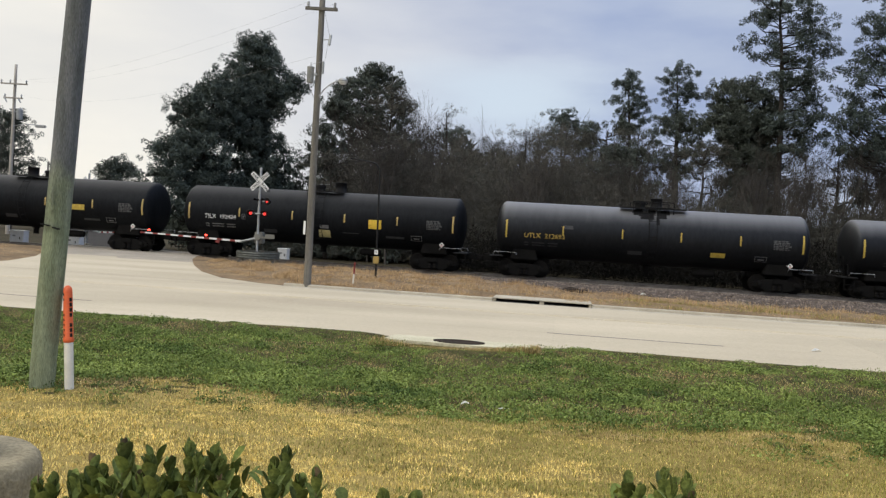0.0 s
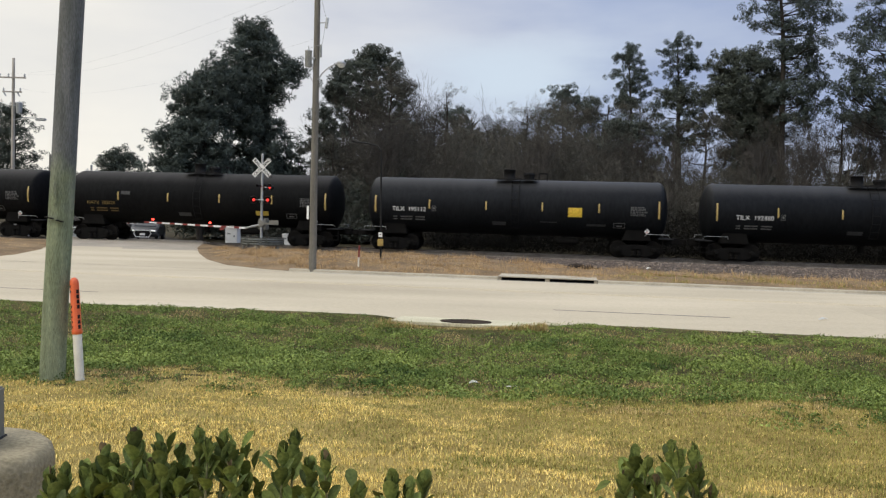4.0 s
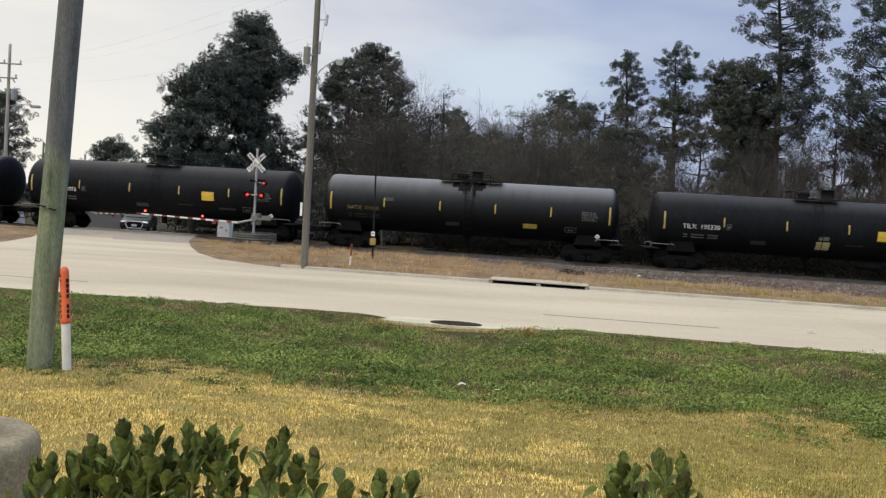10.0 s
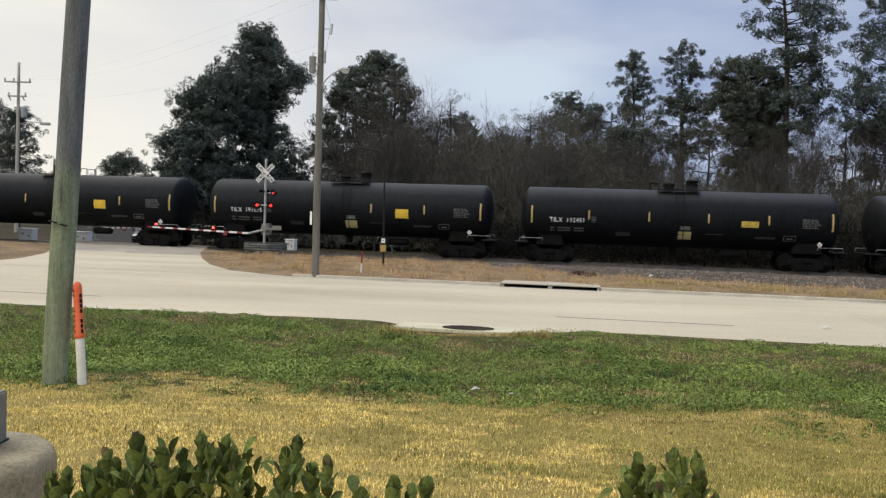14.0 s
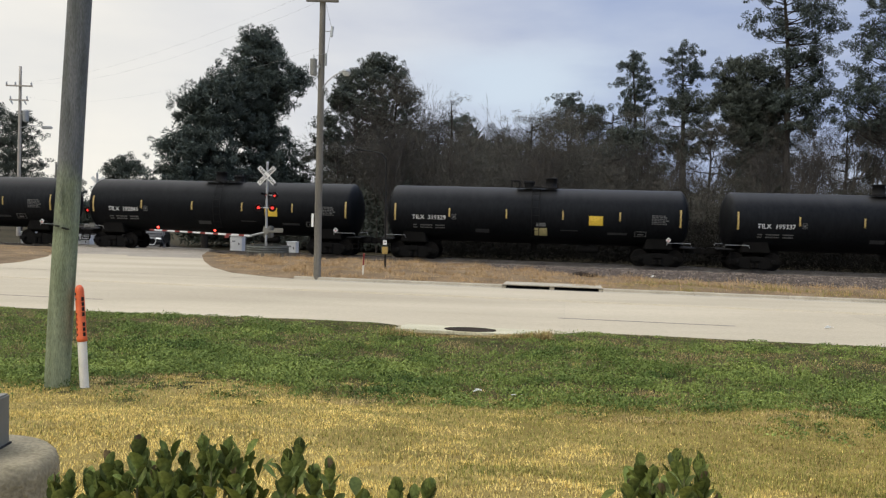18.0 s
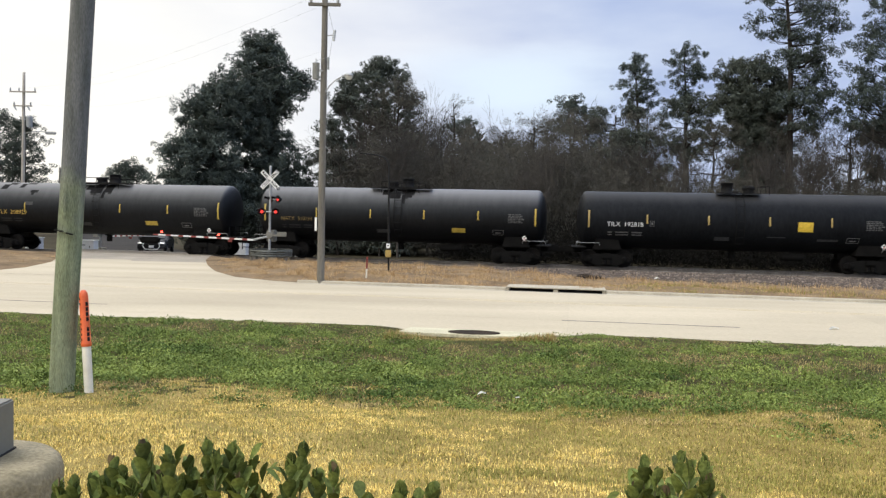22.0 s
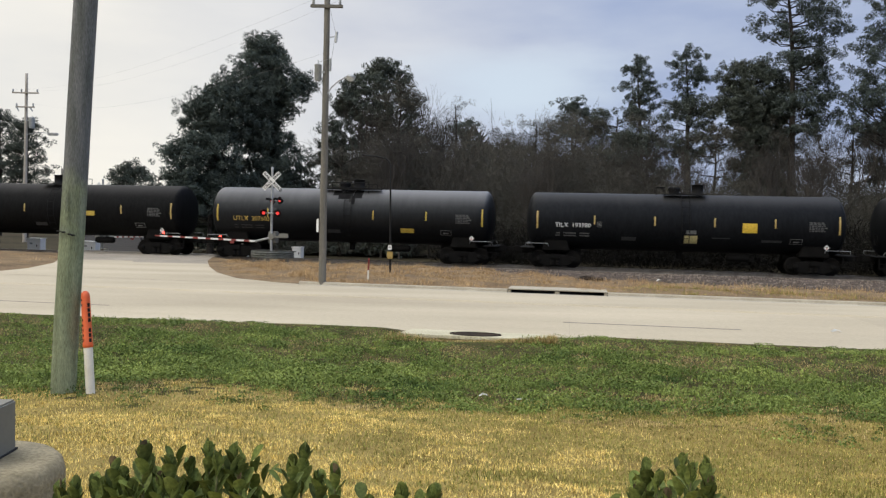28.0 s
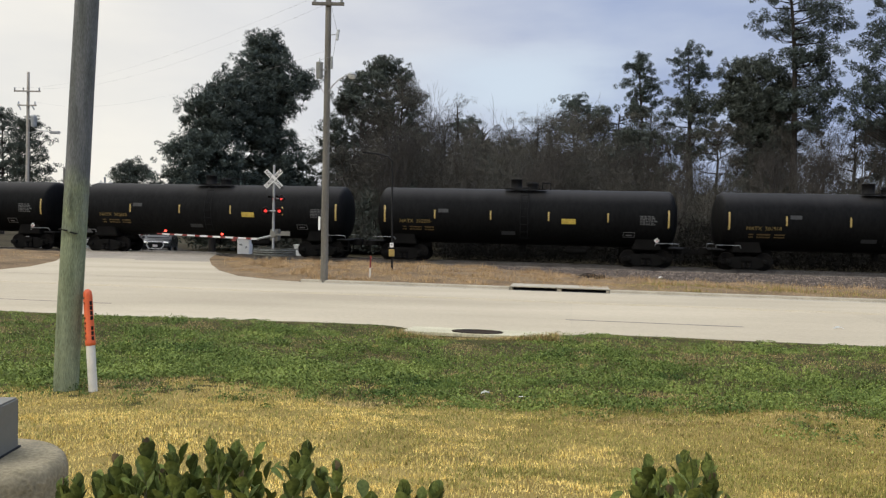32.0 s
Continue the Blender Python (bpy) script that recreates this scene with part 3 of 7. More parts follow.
def flare(u):
    """The near edge of the street bends a little towards the lawn beyond the wooden pole."""
    t = np.clip((-3.5 - u) / 8.0, 0, 1)
    return 0.45 * t * t * (3 - 2 * t)


def ground_z(x, y):
    u, w = x * CT - y * ST, x * ST + y * CT
    w = w + flare(u) * np.clip((w - 12) / 3, 0, 1) * np.clip((24 - w) / 4, 0, 1)
    z = np.interp(w, LAWN_W, LAWN_Z)
    near = np.clip((17.0 - w) / 1.5, 0, 1) * np.clip((w - 1) / 2, 0, 1)
    z = z + near * (0.03 * np.sin(x * 0.9 + 0.4 * y) + 0.025 * np.sin(1.7 * y - 0.6 * x + 1.0) + 0.012 * np.sin(3.1 * x + 2.3 * y))
    pan = np.clip(1.6 - np.hypot((x - 0.52) / 1.55, (y - 16.5) / 0.75) * 1.0, 0, 1)
    return z - np.minimum(pan * 1.6, 1.0) * (z + 0.045)


def sheet(name, us, ws, zf, material, left=None):
    """A sheet over the track's own axes. left(w) gives where each row begins."""
    verts, faces = [], []
    for w in ws:
        for u in us:
            uu = u if left is None else left(w) + u
            p = uw(uu, w)
            verts.append((p.x, p.y, zf(uu, w)))
    k = len(us)
    for j in range(len(ws) - 1):
        for i in range(k - 1):
            faces.append((j * k + i, j * k + i + 1, (j + 1) * k + i + 1, (j + 1) * k + i))
    return mesh_of(name, np.array(verts), np.array(faces), material, True)


def z_at_uw(u, w):
    p = uw(u, w)
    return float(ground_z(p.x, p.y))


def grain(x, y, size, seed):
    """Smooth uneven noise, 0 to 1, with blotches of that size in metres."""
    out, amp, tot = 0.0, 1.0, 0.0
    for o in range(3):
        gx, gy = x / size * 2 ** o + seed * 7.31, y / size * 2 ** o + seed * 3.17
        ix, iy = np.floor(gx), np.floor(gy)
        fx, fy = gx - ix, gy - iy
        fx, fy = fx * fx * (3 - 2 * fx), fy * fy * (3 - 2 * fy)

        def h(a, b):
            return np.mod(np.sin(a * 127.1 + b * 311.7 + seed * 13.7) * 43758.5453, 1.0)

        val = (h(ix, iy) * (1 - fx) + h(ix + 1, iy) * fx) * (1 - fy) + (h(ix, iy + 1) * (1 - fx) + h(ix + 1, iy + 1) * fx) * fy
        out, tot, amp = out + val * amp, tot + amp, amp * 0.55
    return out / tot


def step(v, a, b):
    t = np.clip((v - a) / (b - a), 0, 1)
    return t * t * (3 - 2 * t)


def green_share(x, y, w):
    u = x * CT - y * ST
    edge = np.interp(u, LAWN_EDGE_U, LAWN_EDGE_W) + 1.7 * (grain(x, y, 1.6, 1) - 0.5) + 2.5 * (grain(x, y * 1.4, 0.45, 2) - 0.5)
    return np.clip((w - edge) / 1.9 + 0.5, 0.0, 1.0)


g_u = list(np.concatenate([[-2500, -900, -300, -120, -60, -35], np.arange(-24, -12, 0.4), np.arange(-12, 12, 0.15), np.arange(12, 24.1, 0.4), [30, 45, 70, 130, 300, 900, 2500]]))
g_w = list(np.concatenate([[-2500, -700, -200, -60, -20, -6, 0], np.arange(2, 6, 0.4), np.arange(6, 12, 0.12), np.arange(12, 18.1, 0.4), [20, 24, 27.3, 27.7, 28.2, 32, 36, 41, 46, 50, 60, 90, 160, 400, 1000, 2800]]))
ground_me = sheet("ground", g_u, g_w, z_at_uw, M["lawn"])
ground_me.materials.append(M["shaded_weed_soil"])
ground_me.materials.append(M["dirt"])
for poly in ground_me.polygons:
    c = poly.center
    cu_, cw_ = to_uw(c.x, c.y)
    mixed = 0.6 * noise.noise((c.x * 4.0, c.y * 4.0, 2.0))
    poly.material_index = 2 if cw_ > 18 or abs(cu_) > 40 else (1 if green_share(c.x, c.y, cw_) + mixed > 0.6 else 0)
structure("ground", ground_me, "lawn sloping to a weedy strip beside the road", "ground")

# main road, parallel to the track
NEAR_W, FAR_W = 16.75, 27.6


def road_z(u, w):
    t = (w - NEAR_W) / (FAR_W - NEAR_W)
    return 0.0 + 0.05 * math.sin(math.pi * t)


def slab(name, u0, u1, w0, w1, zf, material, nu=2, nw=6, thick=0.2):
    """One cast slab of paving with its own top, sides and joints."""
    us = np.linspace(u0, u1, nu)
    ws = np.linspace(w0, w1, nw)
    verts, faces = [], []
    for w in ws:
        for u in us:
            verts.append(uw(u, w, zf(u, w)))
    for j in range(nw - 1):
        for i in range(nu - 1):
            faces.append((j * nu + i, j * nu + i + 1, (j + 1) * nu + i + 1, (j + 1) * nu + i))
    n = len(verts)
    ring = list(range(nu)) + [j * nu + nu - 1 for j in range(1, nw)] + [(nw - 1) * nu + i for i in range(nu - 2, -1, -1)] + [j * nu for j in range(nw - 2, 0, -1)]
    for k in ring:
        v = verts[k]
        verts.append((v[0], v[1], v[2] - thick))
    r = len(ring)
    for k in range(r):
        faces.append((ring[k], n + k, n + (k + 1) % r, ring[(k + 1) % r]))
    return mesh_of(name, verts, faces, material)


road = structure("road", slab("road", -400, 400, NEAR_W, FAR_W, lambda u, w: road_z(u, w) - 0.008, M["road_bed"], 60, 9), "pale concrete street with lane joints", "road")

# side road over the crossing
RIGHT_EDGE = [(-5.2, 28.6), (-6.6, 29.3), (-8.4, 30.8), (-10.0, 33.6), (-11.5, 37.4), (-12.9, 41.6), (-14.1, 47.0), (-17.0, 54.0), (-27.0, 72.0), (-50, 125)]
LEFT_EDGE = [(-18.9, 30.5), (-18.4, 30.8), (-18.1, 31.5), (-18.0, 33.4), (-18.9, 37.4), (-20.6, 41.6), (-22.4, 47.0), (-26.0, 54.5), (-36.0, 72.5), (-60, 126)]


def side_z(x, y):
    u, w = to_uw(x, y)
    return float(np.interp(w, [27.6, 31, 38, 42.4, 46.2, 50, 54, 200], [0.012, 0.02, 0.05, 0.115, 0.112, -0.16, -0.25, -0.26]))


def finer(edge):
    """The same kerb line with three more points in every stretch."""
    return [tuple(np.add(np.multiply(a, 1 - k / 4), np.multiply(b, k / 4))) for a, b in zip(edge, edge[1:]) for k in range(4)] + [edge[-1]]


sv, sf = [], []
SIDE_ROWS = list(zip(finer(RIGHT_EDGE), finer(LEFT_EDGE)))
for (xr, yr), (xl, yl) in SIDE_ROWS:
    for k in range(9):
        x, y = xr + (xl - xr) * k / 8, yr + (yl - yr) * k / 8
        sv.append((x, y, side_z(x, y)))
for j in range(len(SIDE_ROWS) - 1):
    for k in range(8):
        sf.append((j * 9 + k, j * 9 + k + 1, (j + 1) * 9 + k + 1, (j + 1) * 9 + k))
for k in range(8):
    sf.append((k + 1, k, len(sv) + k, len(sv) + k + 1))
for k in range(9):
    x, y, z = sv[k]
    u, w = to_uw(x, y)
    sv.append(tuple(uw(u, FAR_W - 0.365, 0.012)))
side_me = mesh_of("side_road", sv, sf, M["concrete"], False)
side_me.materials.append(M["asphalt"])
side_me.materials.append(M["far_asphalt"])
for poly in side_me.polygons:
    cw_ = to_uw(poly.center.x, poly.center.y)[1]
    poly.material_index = 0 if cw_ < 37.2 else (1 if cw_ < 47 else 2)
structure("side_road", side_me, "pale concrete side road leading over the railway crossing", "road")


def right_edge_u(w):
    us = [to_uw(x, y) for x, y in RIGHT_EDGE]
    return float(np.interp(w, [b for a, b in us], [a for a, b in us]))


def left_edge_u(w):
    us = [to_uw(x, y) for x, y in LEFT_EDGE]
    return float(np.interp(w, [b for a, b in us], [a for a, b in us]))


def bumpy(u, w, a=0.05, s=0.8):
    return a * noise.noise((u * s, w * s, 3.1)) + 0.5 * a * noise.noise((u * s * 3, w * s * 3, 1.7))


VERGE_COLS = list(np.concatenate([np.arange(0, 36, 0.5), [40, 50, 70, 120, 400]]))


def stone_edge(u):
    """Where the ballast stone begins to cover the grass."""
    return np.interp(u, [-8, -3.7, -1.25, 2, 5.3, 9.3, 14, 30], [39.5, 37.6, 35.4, 33.2, 32.7, 32.0, 31.3, 30.5])


def verge_z(u, w):
    inner = min(1.0, max(0.0, (u - right_edge_u(w)) / 3.0))
    z = 0.078 + 0.072 * min(1.0, (w - 27.8) / 3) + bumpy(u, w, 0.11) * min(1, (w - 27.78) / 0.6) - 0.05 * max(0.0, (w - 38) / 4) - 0.28 * float(np.clip((w - stone_edge(u)) / 1.6, 0, 1))
    p = uw(u, w)
    return z * inner + (1 - inner) * (side_z(p.x, p.y) + 0.006)


structure("verge", sheet("verge", VERGE_COLS, list(np.concatenate([[27.78], np.arange(28.1, 43.0, 0.5)])), verge_z, M["tan"], right_edge_u), "dead tan grass verge between kerb and railway", "verge")
left_cols = [-x for x in VERGE_COLS]
structure("verge_far", sheet("verge_far", left_cols, list(np.arange(28.0, 42.6, 0.6)), lambda u, w: 0.012 + (0.09 + bumpy(u, w, 0.06)) * float(np.clip(min((w - 28.0) / 1.2, (left_edge_u(w) - u) / 1.2), 0, 1)), M["tan"], left_edge_u), "dead grass verge on the other side of the side road", "verge")


def gravel_z(u, w):
    # a flat spread of stone beside the track, thinning out into the grass
    spread = stone_edge(u)
    return 0.075 + 0.13 * np.tanh((w - spread) / 1.2) + bumpy(u, w, 0.07, 0.9) - 0.06 - 0.17 * np.clip((w - 39.0) / 3.0, 0, 1)


structure("gravel_spread", sheet("gravel_spread", list(np.concatenate([np.arange(-10.5, 30, 0.5), [36, 50, 90, 400]])), list(np.arange(29.6, 41.4, 0.5)), lambda u, w: float(gravel_z(u, w)), M["gravel"]), "grey ballast stone spread beside the track", "gravel")

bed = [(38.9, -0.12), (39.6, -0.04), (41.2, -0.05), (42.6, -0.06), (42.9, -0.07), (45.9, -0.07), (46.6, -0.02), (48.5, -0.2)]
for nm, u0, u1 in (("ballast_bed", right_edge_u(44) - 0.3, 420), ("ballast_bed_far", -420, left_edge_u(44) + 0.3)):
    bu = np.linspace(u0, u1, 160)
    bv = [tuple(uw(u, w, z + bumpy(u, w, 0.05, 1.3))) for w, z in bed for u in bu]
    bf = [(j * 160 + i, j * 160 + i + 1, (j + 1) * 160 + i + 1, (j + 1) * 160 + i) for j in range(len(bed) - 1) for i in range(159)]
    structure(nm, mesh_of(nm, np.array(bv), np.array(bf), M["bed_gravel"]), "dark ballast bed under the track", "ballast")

# far kerb with its storm drain
KERB = [(FAR_W - 0.35, 0.0), (FAR_W - 0.02, 0.015), (FAR_W + 0.0, 0.085), (FAR_W + 0.03, 0.105), (FAR_W + 0.18, 0.105), (FAR_W + 0.19, 0.0)]


def kerb_run(u0, u1, name, parent):
    k = max(2, int((u1 - u0) / 3))
    uu = np.linspace(u0, u1, k)
    vv = [tuple(uw(u, w, z)) for w, z in KERB for u in uu]
    ff = [(j * k + i, j * k + i + 1, (j + 1) * k + i + 1, (j + 1) * k + i) for j in range(len(KERB) - 1) for i in range(k - 1)]
    return part(name, mesh_of(name, vv, ff, M["kerb"]), M["kerb"], parent)


INLET_U = (-2.05, 1.15)
kerb = tagged(new("kerb"), "low pale concrete kerb along the street", "kerb", "", "structure")
u = to_uw(-5.6, 28.6)[0]
first = True
while u < 60:
    v = min(u + 3.0, INLET_U[0] - 0.10) if u < INLET_U[0] - 0.11 else u + 3.0
    if INLET_U[0] - 0.15 < u < INLET_U[1]:
        u = INLET_U[1] + 0.10
        continue
    kerb_run(u + 0.006, v - 0.006, "kerb_stone", kerb)
    u = v
kerb_run(60, 400, "kerb_stone", kerb)

drain = thing("storm_drain", along((INLET_U[0] + INLET_U[1]) / 2, FAR_W, 0), "concrete kerb storm drain with two dark slots", "drain")
half = (INLET_U[1] - INLET_U[0]) / 2
part("cover", box(2 * half + 0.19, 1.3, 0.034, pose(0, 0.62, 0.112), 0.012), M["kerb"], drain)
for sx in (-half - 0.035, 0, half + 0.035):
    part("pier", box(0.16 if sx == 0 else 0.10, 0.35, 0.13, pose(sx, 0.17, 0.012), 0.01), M["kerb"], drain)
part("hollow", box(2 * half, 0.05, 0.15, pose(0, 0.5, 0.0)), M["dark"], drain)
part("sill", box(2 * half, 0.5, 0.02, pose(0, 0.25, -0.02)), M["dark"], drain)

# manhole in its apron on the near side
MAN = (0.52, 16.45)
mu, mw = to_uw(*MAN)
manhole = thing("manhole", along(mu, mw, -0.022) @ pose(0, 0, 0, -3.6), "round rusty manhole lid in a pale concrete apron", "manhole")
part("apron", prism([(-1.52, 0.0), (1.52, 0.0), (1.52, 0.07), (-1.52, 0.07)], 1.5, bevel=0.012), M["apron"], manhole, "pale worn concrete apron")
part("ring", turned([(0.53, 0.06), (0.53, 0.085), (0.49, 0.087), (0.475, 0.076)], 40, m=pose(-0.02, -0.15, 0)), M["iron"], manhole)
part("lid", turned([(0.0001, 0.075), (0.3, 0.075), (0.31, 0.081), (0.42, 0.081), (0.43, 0.075), (0.475, 0.075)], 40, m=pose(-0.02, -0.15, 0)), M["iron"], manhole, "dark rusted iron lid")

# ---- railway ----
track = tagged(new("railway_track"), "steel railway track on timber ties in ballast", "railway track", "", "structure")
RAIL_PROFILE = [(-0.07, -0.17), (0.07, -0.17), (0.07, -0.155), (0.012, -0.13), (0.012, -0.04), (0.036, -0.03), (0.036, -0.004), (0.03, 0), (-0.03, 0), (-0.036, -0.004), (-0.036, -0.03), (-0.012, -0.04), (-0.012, -0.13), (-0.07, -0.155)]
for w in (TRACK_W - 0.75, TRACK_W + 0.75):
    vv = [tuple(uw(u, w + a, RAIL_Z + b)) for u in (-420, 420) for a, b in RAIL_PROFILE]
    k = len(RAIL_PROFILE)
    part("rail", mesh_of("rail", vv, [(i, (i + 1) % k, k + (i + 1) % k, k + i) for i in range(k)], M["rail"]), M["rail"], track)
tie_me = box(0.23, 2.6, 0.16, None, 0.012)
tie_mesh = bpy.data.meshes.new("tie")
tie_me.to_mesh(tie_mesh)
tie_me.free()
tie_mesh.materials.append(M["tie"])
for i in range(150):
    u = -19 + i * 0.52
    if left_edge_u(44) < u < right_edge_u(44):
        continue
    o = part("tie", tie_mesh, M["tie"], track, "", along(u, TRACK_W, RAIL_Z - 0.245))
for w, dw in ((TRACK_W - 1.35, 1.0), (TRACK_W, 1.3), (TRACK_W + 1.35, 1.0)):
    uc = (left_edge_u(w) + right_edge_u(w)) / 2
    part("crossing_panel", box(right_edge_u(w) - left_edge_u(w), dw, 0.1, along(uc, w, RAIL_Z - 0.03), 0.01), M["asphalt"], track)

# ---- tank cars ----
TANK_R, TANK_Z, TANK_HALF = 1.525, 2.545, 8.17


def on_tank(me, x0, h0, lift=0.006):
    """Bends a flat x, y mesh round the side of the tank that faces the street; h is the height above the tank's axis along its skin."""
    for v in me.vertices:
        a = (v.co.y + h0) / TANK_R
        r = TANK_R + lift
        v.co = (v.co.x + x0, -r * math.cos(a), TANK_Z + r * math.sin(a))
    me.update()
    return me


def patch(w, h, material, name="panel"):
    """A flat plate w by h, cut in rows so that it can be bent, with a rim of its own thickness."""
    n = max(2, int(h / 0.12) + 1)
    vv = [(x, h * (j / (n - 1) - 0.5), 0) for j in range(n) for x in (-w / 2, w / 2)]
    return mesh_of(name, vv, [(2 * j, 2 * j + 1, 2 * j + 3, 2 * j + 2) for j in range(n - 1)], material)


def bars(rows, material, name="stencil"):
    """Rows of small flat bars: (x, y, width, height)."""
    vv, ff = [], []
    for x, y, w, h in rows:
        k = len(vv)
        vv += [(x, y, 0), (x + w, y, 0), (x + w, y + h, 0), (x, y + h, 0)]
        ff.append((k, k + 1, k + 2, k + 3))
    return mesh_of(name, vv, ff, material)


def tank_profile():
    """A straight barrel with shallow dished heads and a tight knuckle."""
    depth = 0.50
    head = [(TANK_R * math.sin(math.pi / 2 * i / 10), depth * math.cos(math.pi / 2 * i / 10)) for i in range(1, 11)]
    rows = [(0.0005, -TANK_HALF)] + [(r, -TANK_HALF + depth - d) for r, d in head]
    rows += [(TANK_R, x) for x in (-7.2, -3.0, 0, 3.0, 7.2)]
    rows += [(r, TANK_HALF - depth + d) for r, d in head[::-1]]
    rows.append((0.0005, TANK_HALF))
    return rows


def shared(bm, name, material, smooth=False):
    me = bpy.data.meshes.new(name)
    bm.normal_update()
    bm.to_mesh(me)
    bm.free()
    me.materials.append(material)
    if smooth:
        me.polygons.foreach_set("use_smooth", [True] * len(me.polygons))
    return me


def wheelset_bm():
    prof = [(0.08, -0.79), (0.40, -0.78), (0.44, -0.80), (0.457, -0.79), (0.457, -0.70), (0.485, -0.68), (0.485, -0.66), (0.42, -0.66), (0.30, -0.70), (0.09, -0.66), (0.08, -0.6), (0.08, 0.6), (0.09, 0.66), (0.30, 0.70), (0.42, 0.66), (0.485, 0.66), (0.485, 0.68), (0.457, 0.70), (0.457, 0.79), (0.44, 0.80), (0.40, 0.78), (0.08, 0.79)]
    return turned(prof, 16, "y", close=True)


def car_meshes():
    d = {}
    for k in ("t", "n", "u"):
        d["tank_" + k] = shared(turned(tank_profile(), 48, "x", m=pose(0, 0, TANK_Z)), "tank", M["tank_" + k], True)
    d["wheelset"] = shared(wheelset_bm(), "wheelset", M["wheel"], True)
    side = [(-1.25, 0.30), (-1.05, 0.30), (-0.55, 0.08), (0.55, 0.08), (1.05, 0.30), (1.25, 0.30), (1.25, 0.52), (0.95, 0.60), (0.45, 0.72), (-0.45, 0.72), (-0.95, 0.60), (-1.25, 0.52)]
    d["side_frame"] = shared(prism(side, 0.16, bevel=0.03), "side_frame", M["under"])
    d["bolster"] = shared(box(0.5, 2.3, 0.26, None, 0.03), "bolster", M["under"])
    d["spring"] = shared(turned([(0.10, 0.14), (0.12, 0.2), (0.10, 0.26), (0.12, 0.32), (0.10, 0.38), (0.12, 0.44)], 10), "spring", M["wheel"])
    d["bearing"] = shared(turned([(0.0001, -0.10), (0.07, -0.10), (0.12, -0.07), (0.12, 0.07)], 14, "y"), "bearing_cap", M["under"])
    d["sill"] = shared(box(3.6, 0.55, 0.34, None, 0.03), "stub_sill", M["under"])
    d["saddle"] = shared(prism([(-0.75, -0.35), (0.75, -0.35), (0.55, 0.35), (-0.55, 0.35)], 2.2, bevel=0.03), "saddle", M["under"])
    c = box(0.62, 0.22, 0.26, pose(0, 0, 0), 0.03)
    box(0.22, 0.32, 0.32, pose(0.34, 0.02, 0), 0.05, c)
    d["coupler"] = shared(c, "coupler", M["wheel"])
    h = turned([(0.0001, 0.60), (0.29, 0.60), (0.335, 0.585), (0.345, 0.55), (0.31, 0.54), (0.31, 0.06), (0.40, 0.04), (0.40, -0.1)], 20)
    d["housing"] = shared(h, "valve_housing", M["sooty"], True)
    h = turned([(0.0001, 0.42), (0.22, 0.42), (0.30, 0.36), (0.32, 0.30), (0.27, 0.28), (0.27, 0.0)], 18)
    d["manway"] = shared(h, "manway", M["sooty"])
    d["bolt"] = shared(rod((0.29, 0, 0.22), (0.29, 0, 0.40), 0.03, None, 6), "eye_bolt", M["sooty"])
    d["platform"] = shared(box(2.2, 0.55, 0.04, None, 0.01), "platform", M["grate"])
    h = bmesh.new()
    for x in (-1.05, -0.35, 0.35, 1.05):
        rod((x, 0, 0), (x, 0, 0.62), 0.022, None, 6, h)
    path_tube([(-1.05, 0, 0.62), (1.05, 0, 0.62)], 0.02, 6, h)
    path_tube([(-1.05, 0, 0.32), (1.05, 0, 0.32)], 0.018, 6, h)
    d["railing"] = shared(h, "railing", M["sooty"])
    h = bmesh.new()
    path_tube([(-0.22, 0, 0), (-0.22, 0, 0.42), (0.22, 0, 0.42), (0.22, 0, 0)], 0.018, 6, h)
    d["grab_loop"] = shared(h, "grab_loop", M["sooty"])
    d["long_platform"] = shared(box(3.4, 0.55, 0.07, None, 0.01), "platform", M["grate"])
    pts = [(0, -(TANK_R + 0.16) * math.cos(a), TANK_Z + (TANK_R + 0.16) * math.sin(a)) for a in np.linspace(-0.75, 1.25, 9)]
    vv, ff = [], []
    for p in pts:
        q = Vector(p) - Vector((0, 0, TANK_Z))
        q.normalize()
        vv += [tuple(Vector(p) + q * a + Vector((b, 0, 0))) for a, b in ((0.02, 0), (0, 0.02), (-0.02, 0), (0, -0.02))]
    ff = [(4 * i + j, 4 * i + (j + 1) % 4, 4 * i + 4 + (j + 1) % 4, 4 * i + 4 + j) for i in range(len(pts) - 1) for j in range(4)]
    d["stile"] = mesh_of("stile", vv, ff, M["sooty"])
    d["rung"] = shared(rod((-0.2, 0, 0), (0.2, 0, 0), 0.015, None, 5), "rung", M["sooty"])
    d["rung_at"] = pts
    h = bmesh.new()
    path_tube([(-0.62, -1.42, 1.16), (-0.58, -1.5, 1.30), (0.58, -1.5, 1.30), (0.62, -1.42, 1.16)], 0.013, 6, h)
    d["grab_rail"] = shared(h, "grab_rail", M["galv"])
    h = bmesh.new()
    path_tube([(-0.25, -1.35, 0.98), (-0.25, -1.38, 0.45), (0.25, -1.38, 0.45), (0.25, -1.35, 0.98)], 0.025, 6, h)
    rod((-0.25, -1.38, 0.70), (0.25, -1.38, 0.70), 0.02, None, 6, h)
    d["step"] = shared(h, "side_step", M["under"])
    d["end_walk"] = shared(box(0.75, 2.7, 0.06, None, 0.012), "end_platform", M["grate"])
    d["brake_wheel"] = shared(turned([(0.26, -0.02), (0.28, 0.0), (0.26, 0.02), (0.24, 0.0), (0.26, -0.02)], 18, "x"), "brake_wheel", M["under"])
